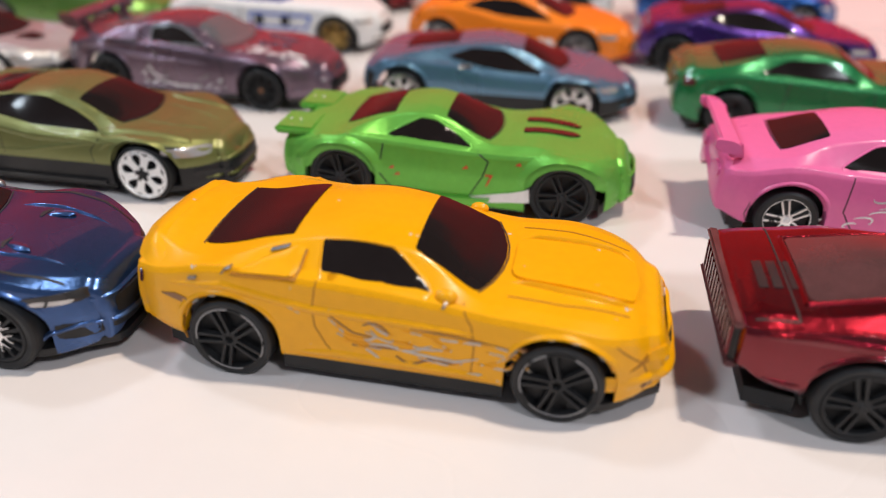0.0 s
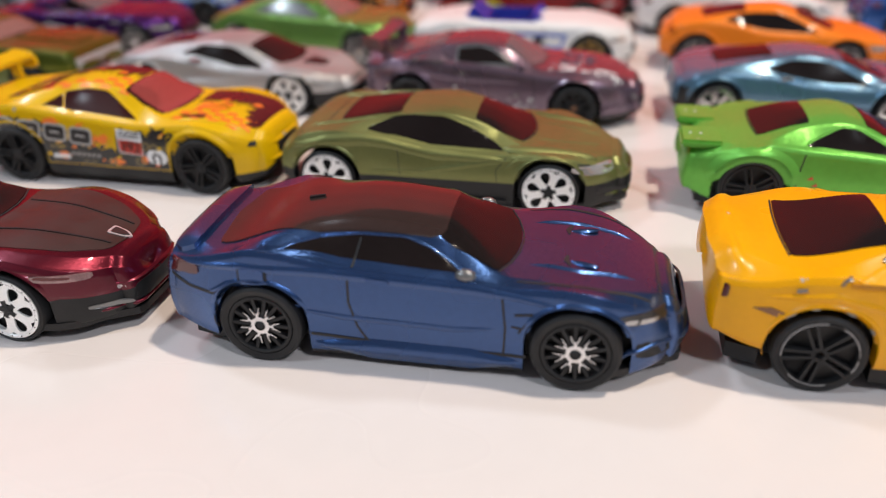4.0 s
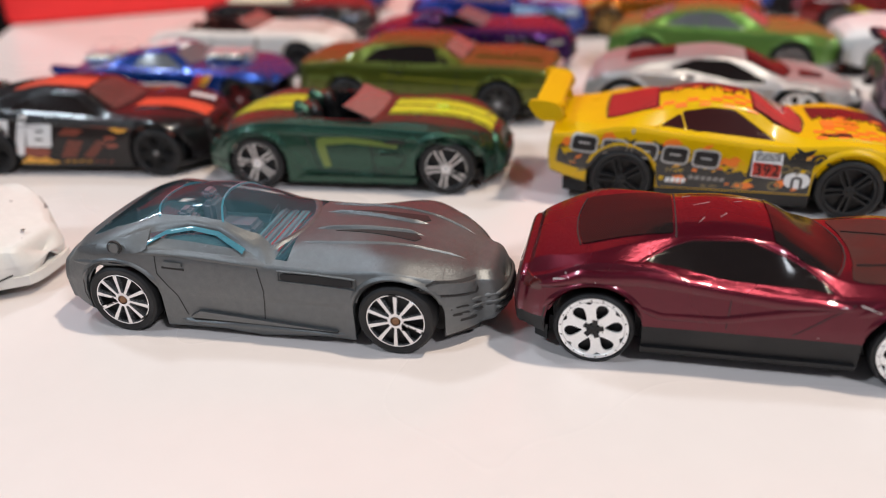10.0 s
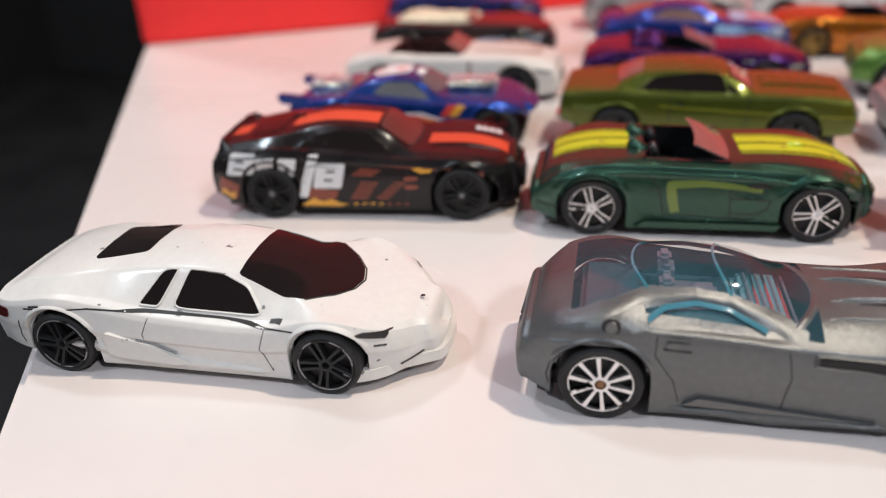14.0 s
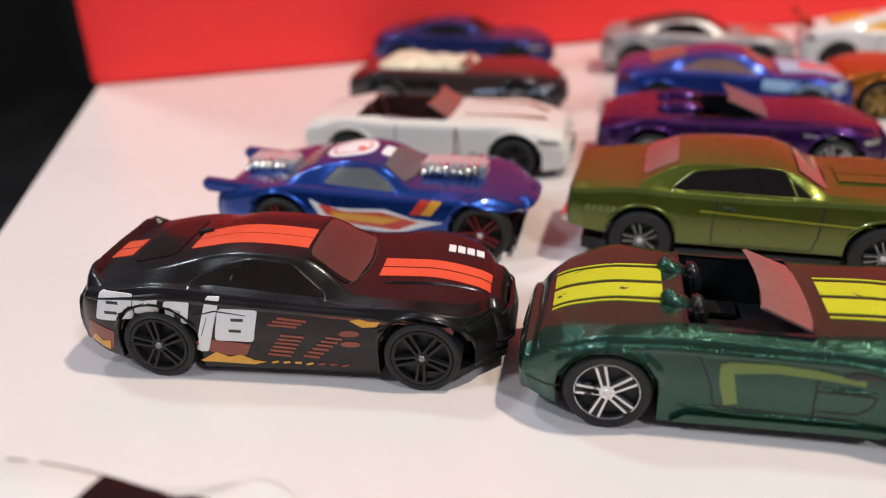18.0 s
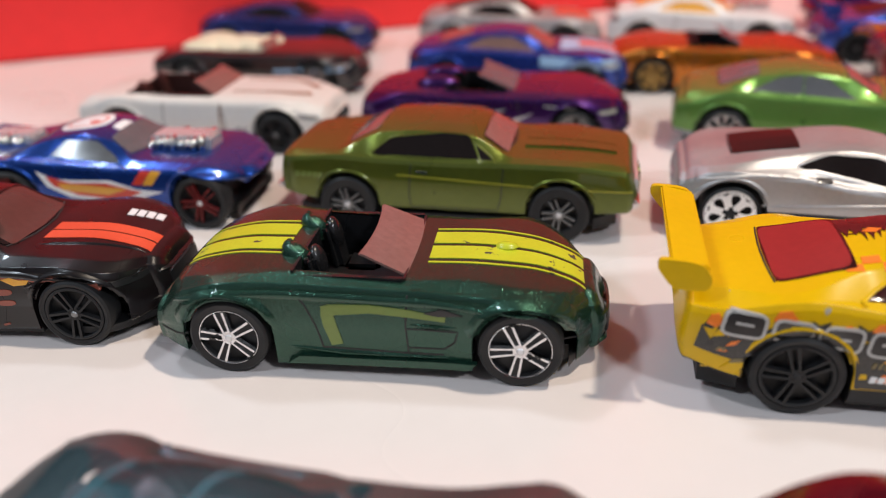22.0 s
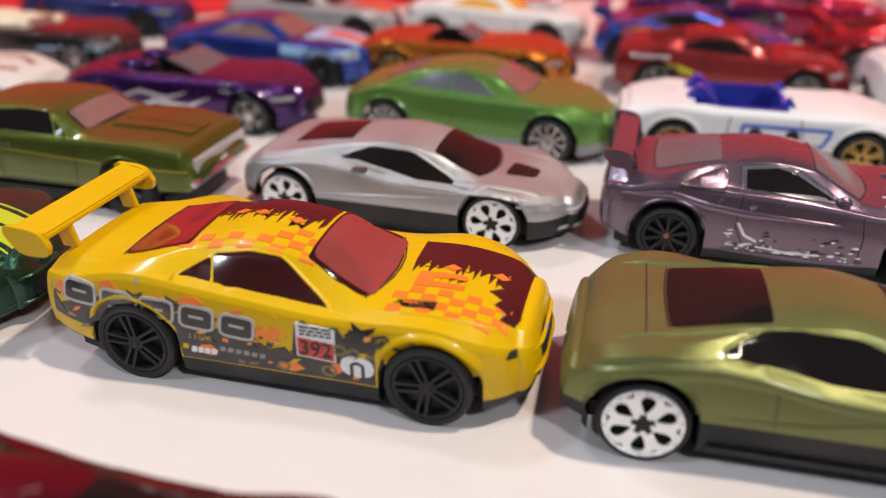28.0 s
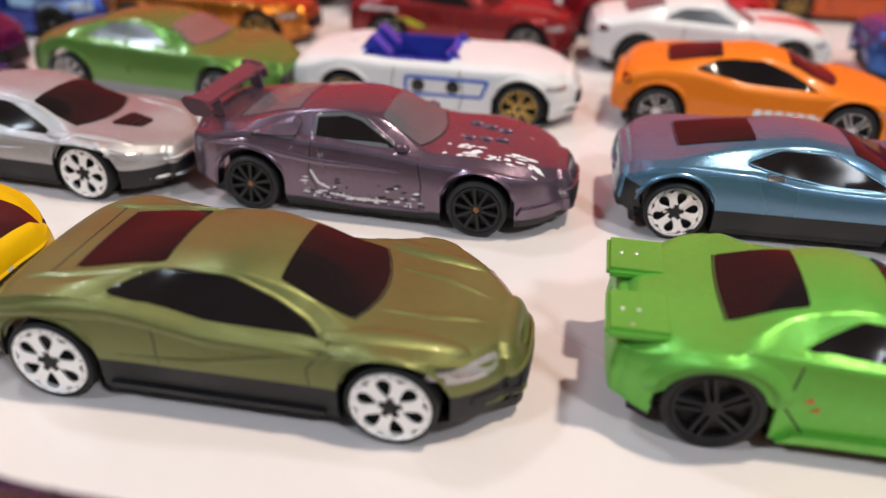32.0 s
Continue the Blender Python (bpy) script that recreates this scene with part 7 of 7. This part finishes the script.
OPEN_TOP = [(-34, 12.5), (-32, 14.4), (-22, 15.4), (-14, 15.6), (6, 15.2), (20, 15), (30, 13.4), (34, 11)]
OPEN_BELT = [(-34, 11.8), (-22, 14), (0, 14), (20, 13.2), (34, 10.2)]


def roadster(label, x, y, yaw, paint, wheel, inside, screen_mat=None, screen=(5.0, -1.0, 14.8, 19.6, 9.6), x0=-14.0, x1=4.5, **more):
    c = Car("toy_car", label, x, y, yaw, paint, OPEN_TOP, OPEN_BELT, -34, 34, 14.6, wheel=wheel, R=5.5, cockpit=(x0, x1), crisp=0.6, **more)
    c.cabin(x0, x1, 11.2, 8.0, c.top, inside, x0 + 4, screen, screen_mat)
    c.seams([(-9, 13.6), (-9.6, 8), (-8, 3.8)], [(7, 13.6), (8, 8), (7, 3.8)])
    lamp_front(c, 27, 10.0, 5, 1.2)
    grille(c, 4.8, 8.4, 7)
    return c


c = pony("bottle green metallic toy muscle coupe with dark roof glass", 64.5, 207, -1, BOTTLE)
c.on_top("tail_spoiler", rounded([(-35, -10), (-32, -11.5), (-30.5, -11), (-30.5, 11), (-32, 11.5), (-35, 10)], 0.25), BOTTLE, 0.8)

# ---- fourth row ----
c = roadster("white enamel open-topped toy muscle car with brown cockpit", -324, 251, 0, enamel("ivory_enamel", (0.70, 0.67, 0.63)), "five_black", shader("brown_plastic_interior", (0.05, 0.018, 0.016), 0.4),
             PINKGLASS, (4.5, -1.5, 14.6, 18.4, 10.4), -20.0, 3.6, plan=[(-34, 12.4), (-30, 14), (0, 14.3), (28, 13.8), (34, 11.5)])
c.both_top("bonnet_stripe", ribbon([(8, -6.4), (16, -6.8), (24, -6.2), (29, -3.6)], [0.5, 0.9, 1.6, 2.2]), BROWNPRINT, 0.12)
c.on_side("dark_seam", ribbon([(7, 13.2), (6.6, 8), (7.4, 4)], 0.5), BROWNPRINT, 0.1)
c.on_side("script_print", ribbon([(10, 6.4), (11.4, 7.2), (12.6, 6.2), (14, 7.0)], 0.35), GREYPRINT, 0.12)
PURPLE = metallic("deep_purple_metallic_paint", (0.05, 0.010, 0.105), 0.25, 0.6)
c = roadster("deep purple metallic open toy roadster with silver flames", -246, 259, -1, PURPLE, "five_chrome", SEAT, GREYGLASS, (6.0, -4.0, 14.6, 18.6, 9.6), -12.0, 3.6)
for s in (-1, 1):
    hump = ball((6.0, 2.6, 2.0), 12, 8)
    part("headrest_fairing", [(x - 15, y + s * 6, z + 15.6) for x, y, z in hump[0]], hump[1], PURPLE, c.root)
for ln in ([(-18, 8), (-10, 10.6), (-2, 9), (4, 11)], [(-14, 5), (-6, 8), (4, 7), (11, 10)], [(14, 12), (22, 11.4)]):
    c.on_side("flame_print", ribbon(ln, [0.4] + [1.1] * (len(ln) - 2) + [0.2]), SILVER, 0.13)
APPLE = metallic("apple_green_metallic_paint", (0.115, 0.25, 0.05), 0.30, 0.35)
SALOON = [(-33, 12.6), (-31, 15.2), (-24, 16.4), (-14, 20), (-4, 21.2), (6, 20), (15, 15.4), (26, 14.8), (33, 12.4), (35, 10)]
c = Car("toy_car", "apple green metallic toy saloon with grey windows and chrome wheels", -163.4, 256.6, -8.2, APPLE, SALOON, [(-33, 12), (-20, 15.2), (8, 14.6), (20, 13.8), (35, 9.6)], -33, 35, 14.6,
        wheel="ten", R=5.8, skirt=shader("grey_plastic_sill", (0.25, 0.25, 0.26), 0.4), skirt_z=5.4)
c.glass([[(-17, 15.8), (-10, 18.8), (-4.6, 19.4), (-4.6, 15.5)], [(-4.0, 15.5), (-4.0, 19.4), (1, 18.8), (8, 15.0)]], (14.6, 6, 9.6, 8, 2), (-24, -14.6, 8.8, 7.8, 0.4), GREYGLASS)
c.on_top("windscreen_tint", [(6.2, -7.8), (13.6, -9), (14.4, 0), (13.6, 9), (6.2, 7.8)], PINKGLASS, 0.2)
part("grille", *box(35.6, 36.8, -9, 9, 4, 10, 0.4), GREYPRINT, c.root)
WHITE = enamel("bright_white_enamel", (0.72, 0.71, 0.70))
c = roadster("white toy roadster with bright blue open cockpit and blue side frame", -92, 259, -1.2, WHITE, "ten_gold", BLUESEAT, BLUESEAT, (4.4, 2.6, 14.6, 16.2, 9.6), -17.0, 4.0)
for s in (-1, 1):
    v, f = prism([(-20.5, 13.5), (-16.6, 18.6), (-15.4, 18.4), (-11.5, 14.6), (-11.5, 13.0)], s * 5 - 2.2, s * 5 + 2.2)
    part("headrest_fairing", [(x, y, z) for x, z, y in v], f, BLUESEAT, c.root)
    v, f = prism([(2.0, 13.6), (4.6, 17.6), (6.4, 15.0)], s * 8 - 0.6, s * 8 + 0.6)
    part("screen_post", [(x, y, z) for x, z, y in v], f, BLUESEAT, c.root)
c.on_side("blue_frame", ribbon([(-6, 11.6), (14, 11.4), (12.4, 7.4), (-6, 7.4), (-6, 11.6)], 0.8), BLUEPRINT, 0.14)
for x in (-3, 5.5):
    c.on_side("roundel_print", rounded([(x - 1.6, 8), (x + 1.6, 8), (x + 1.6, 11), (x - 1.6, 11)], 0.5, 4), BLACKPRINT if x > 0 else GREYPRINT, 0.15)
ORANGE = enamel("orange_enamel", (0.80, 0.20, 0.012))
c = wedge("glossy orange toy sports coupe with white side print", -14.5, 261, -6, ORANGE, "five_chrome", flare=0.7)
c.lettering(0, 14, 5.4, 8.4, 6, WHITEPRINT, 0.5)
c.on_side("white_blade", [(0, 4.6), (14, 5.2), (15, 8), (10, 6)], WHITEPRINT, 0.12)
c = wedge("violet metallic toy sports coupe with black wheels", 57.5, 259, -4, metallic("violet_metallic_paint", (0.07, 0.03, 0.20), 0.25, 0.6), "five_black")

# ---- fifth row ----
c = roadster("glossy black long toy convertible with cream folded top", -330, 306, 0, shader("gloss_black_paint", (0.012, 0.010, 0.011), 0.18, 0, 0.8, 0.2, 60), "five_chrome", CREAM, PINKGLASS, (4.5, 2.0, 14.8, 17.0, 9.6), -20.0, 3.6)
for x, y, r in ((-19, -5, 4.2), (-18, 5, 4.4), (-13, 0, 4.6), (-9, -5, 3.0), (-7, 4, 3.4), (-4, -1, 4.4), (0, -5, 2.8), (1, 4, 3.0)):
    fold = ball((r * 1.8, r * 1.5, r * 0.7), 14, 8)
    part("folded_top", [(px + x, py + y, max(pz, -2.5) * 0.9 + 15.0) for px, py, pz in fold[0]], fold[1], CREAM, c.root)
c.on_side("chrome_side", ribbon([(8, 9), (20, 9.4), (30, 9)], 0.8), PALEBLUE, 0.12)
c = pony("blue and pale blue toy muscle coupe with a purple sheen", -243, 309, -1.0, metallic("royal_blue_metallic_paint", (0.025, 0.06, 0.34), 0.25, 0.55), screen=PINKGLASS)
c.on_side("pale_flank", [(8, 10.5), (33, 9), (33, 12), (20, 13), (8, 13.6)], PALEBLUE, 0.13)
c.on_top("pale_bonnet", [(14, -9), (32, -7), (32, 7), (14, 9)], PALEBLUE, 0.12)
c.on_top("red_band", [(20, -4), (33, -3), (33, 3), (20, 4)], SCARLET, 0.18)
COPPER = metallic("copper_orange_metallic_paint", (0.52, 0.17, 0.02), 0.24, 0.7)
c = roadster("copper orange metallic toy concept roadster with gold wheels", -177, 316, -3, COPPER, "ten_gold", SEAT, GREYGLASS, (4.5, -2, 14.8, 18, 9.0), -11, 3.4, flare=1.0)
RED = metallic("brick_red_metallic_paint", (0.22, 0.016, 0.018), 0.27, 0.35)
c = pony("brick red toy muscle coupe with small yellow print", -93, 318, -4, RED, "five_chrome")
c.on_side("yellow_print", [(-20, 11), (-12, 8.6), (-9, 9), (-16, 11.6)], YELLOWPRINT, 0.13)
for k in range(6):
    c.on_side("printed_bar", rounded([(-30 + 2 * k, 13.0), (-28.6 + 2 * k, 13.0), (-28.4 + 2 * k, 14.0), (-29.8 + 2 * k, 14.0)], 0.3), WHITEPRINT, 0.14)
c.on_top("bonnet_flash", [(16, -8), (30, -6.4), (30, -4), (16, -5)], PINKGLASS, 0.12)
c = pony("white toy fastback with red bonnet flash and black wheels", -18, 313, 2, WHITE, "five_black", GREYGLASS)
c.on_side("red_flank", [(-14, 4), (0, 4.6), (-2, 8), (-12, 7)], REDPRINT, 0.13)
c.on_top("red_bonnet", [(14, -2), (32, -8), (33, 0), (32, 3), (14, 2)], REDPRINT, 0.12)
c = pony("royal blue metallic toy coupe with pale windows", 62, 313, 0, metallic("azure_blue_metallic_paint", (0.02, 0.10, 0.36), 0.25, 0.5), "five_chrome")

# ---- far rows before the red board ----
c = pony("dark blue toy sports coupe near the red board", -340, 366, 0, metallic("navy_blue_metallic_paint", (0.02, 0.035, 0.17), 0.28, 0.5))
c = pony("silver toy coupe with a black roof and red panels", -250, 370, 0, SILVERP)
c.on_top("black_roof", [(-24, -8.4), (3, -8), (3, 8), (-24, 8.4)], GREYPRINT, 0.3)
c.on_top("red_bonnet", [(18, -8), (32, -6), (32, 6), (18, 8)], SCARLET, 0.12)
c = pony("white toy racing coupe with orange mark and chrome engine", -176, 376, -4, WHITE, "five_black", AMBERPRINT)
c.on_top("orange_mark", rounded([(-14, -4), (-8, -4), (-8, 4), (-14, 4)], 0.4), ORANGEPRINT, 0.14)
for k in range(4):
    part("engine_pipe", *[(lambda q: ([(x + 14 + 3.4 * k, y, z + 16.6) for x, y, z in q[0]], q[1]))(ball((1.6, 3.4, 1.8), 10, 6))][0], CHROME, c.root)
c.wing(-34, 19.5, 12, 4, 1, 8, 15, 2.5, REDPRINT)
c = wedge("blue toy racer with an orange disc and low wing", -103, 361, 0, metallic("cobalt_blue_metallic_paint", (0.03, 0.08, 0.40), 0.25, 0.5), "five_black")
c.on_side("orange_disc", rounded([(-24, 10), (-12, 10), (-12, 14.6), (-24, 14.4)], 0.45, 4), ORANGEPRINT, 0.14)
c.on_side("orange_edge", [(8, 12), (18, 11), (22, 11.8), (10, 13.6)], ORANGEPRINT, 0.15)
c.wing(-31, 20, 12.5, 5, 1.2, 8, 15, 3)
c = pony("cherry red toy coupe with bright wheels", -27, 353, 0, metallic("cherry_red_metallic_paint", (0.36, 0.012, 0.02), 0.24, 0.4), "five_chrome")
c.wing(-33, 20, 12.5, 4, 1.2, 9, 15.5, 2.5)
c = pony("orange-red toy coupe with gold wheels", 46, 394, 0, metallic("tangerine_metallic_paint", (0.55, 0.085, 0.015), 0.25, 0.4), "ten_gold")
c = wedge("violet-blue toy coupe with a chrome nose", -92, 418, 0, PURPLE, "five_chrome")
c = pony("white toy coupe with black wheels and red flash", 18, 436, 0, WHITE)
c = pony("raspberry red toy coupe with dark glass", -52, 420, 0, metallic("raspberry_metallic_paint", (0.30, 0.012, 0.06), 0.25, 0.4))
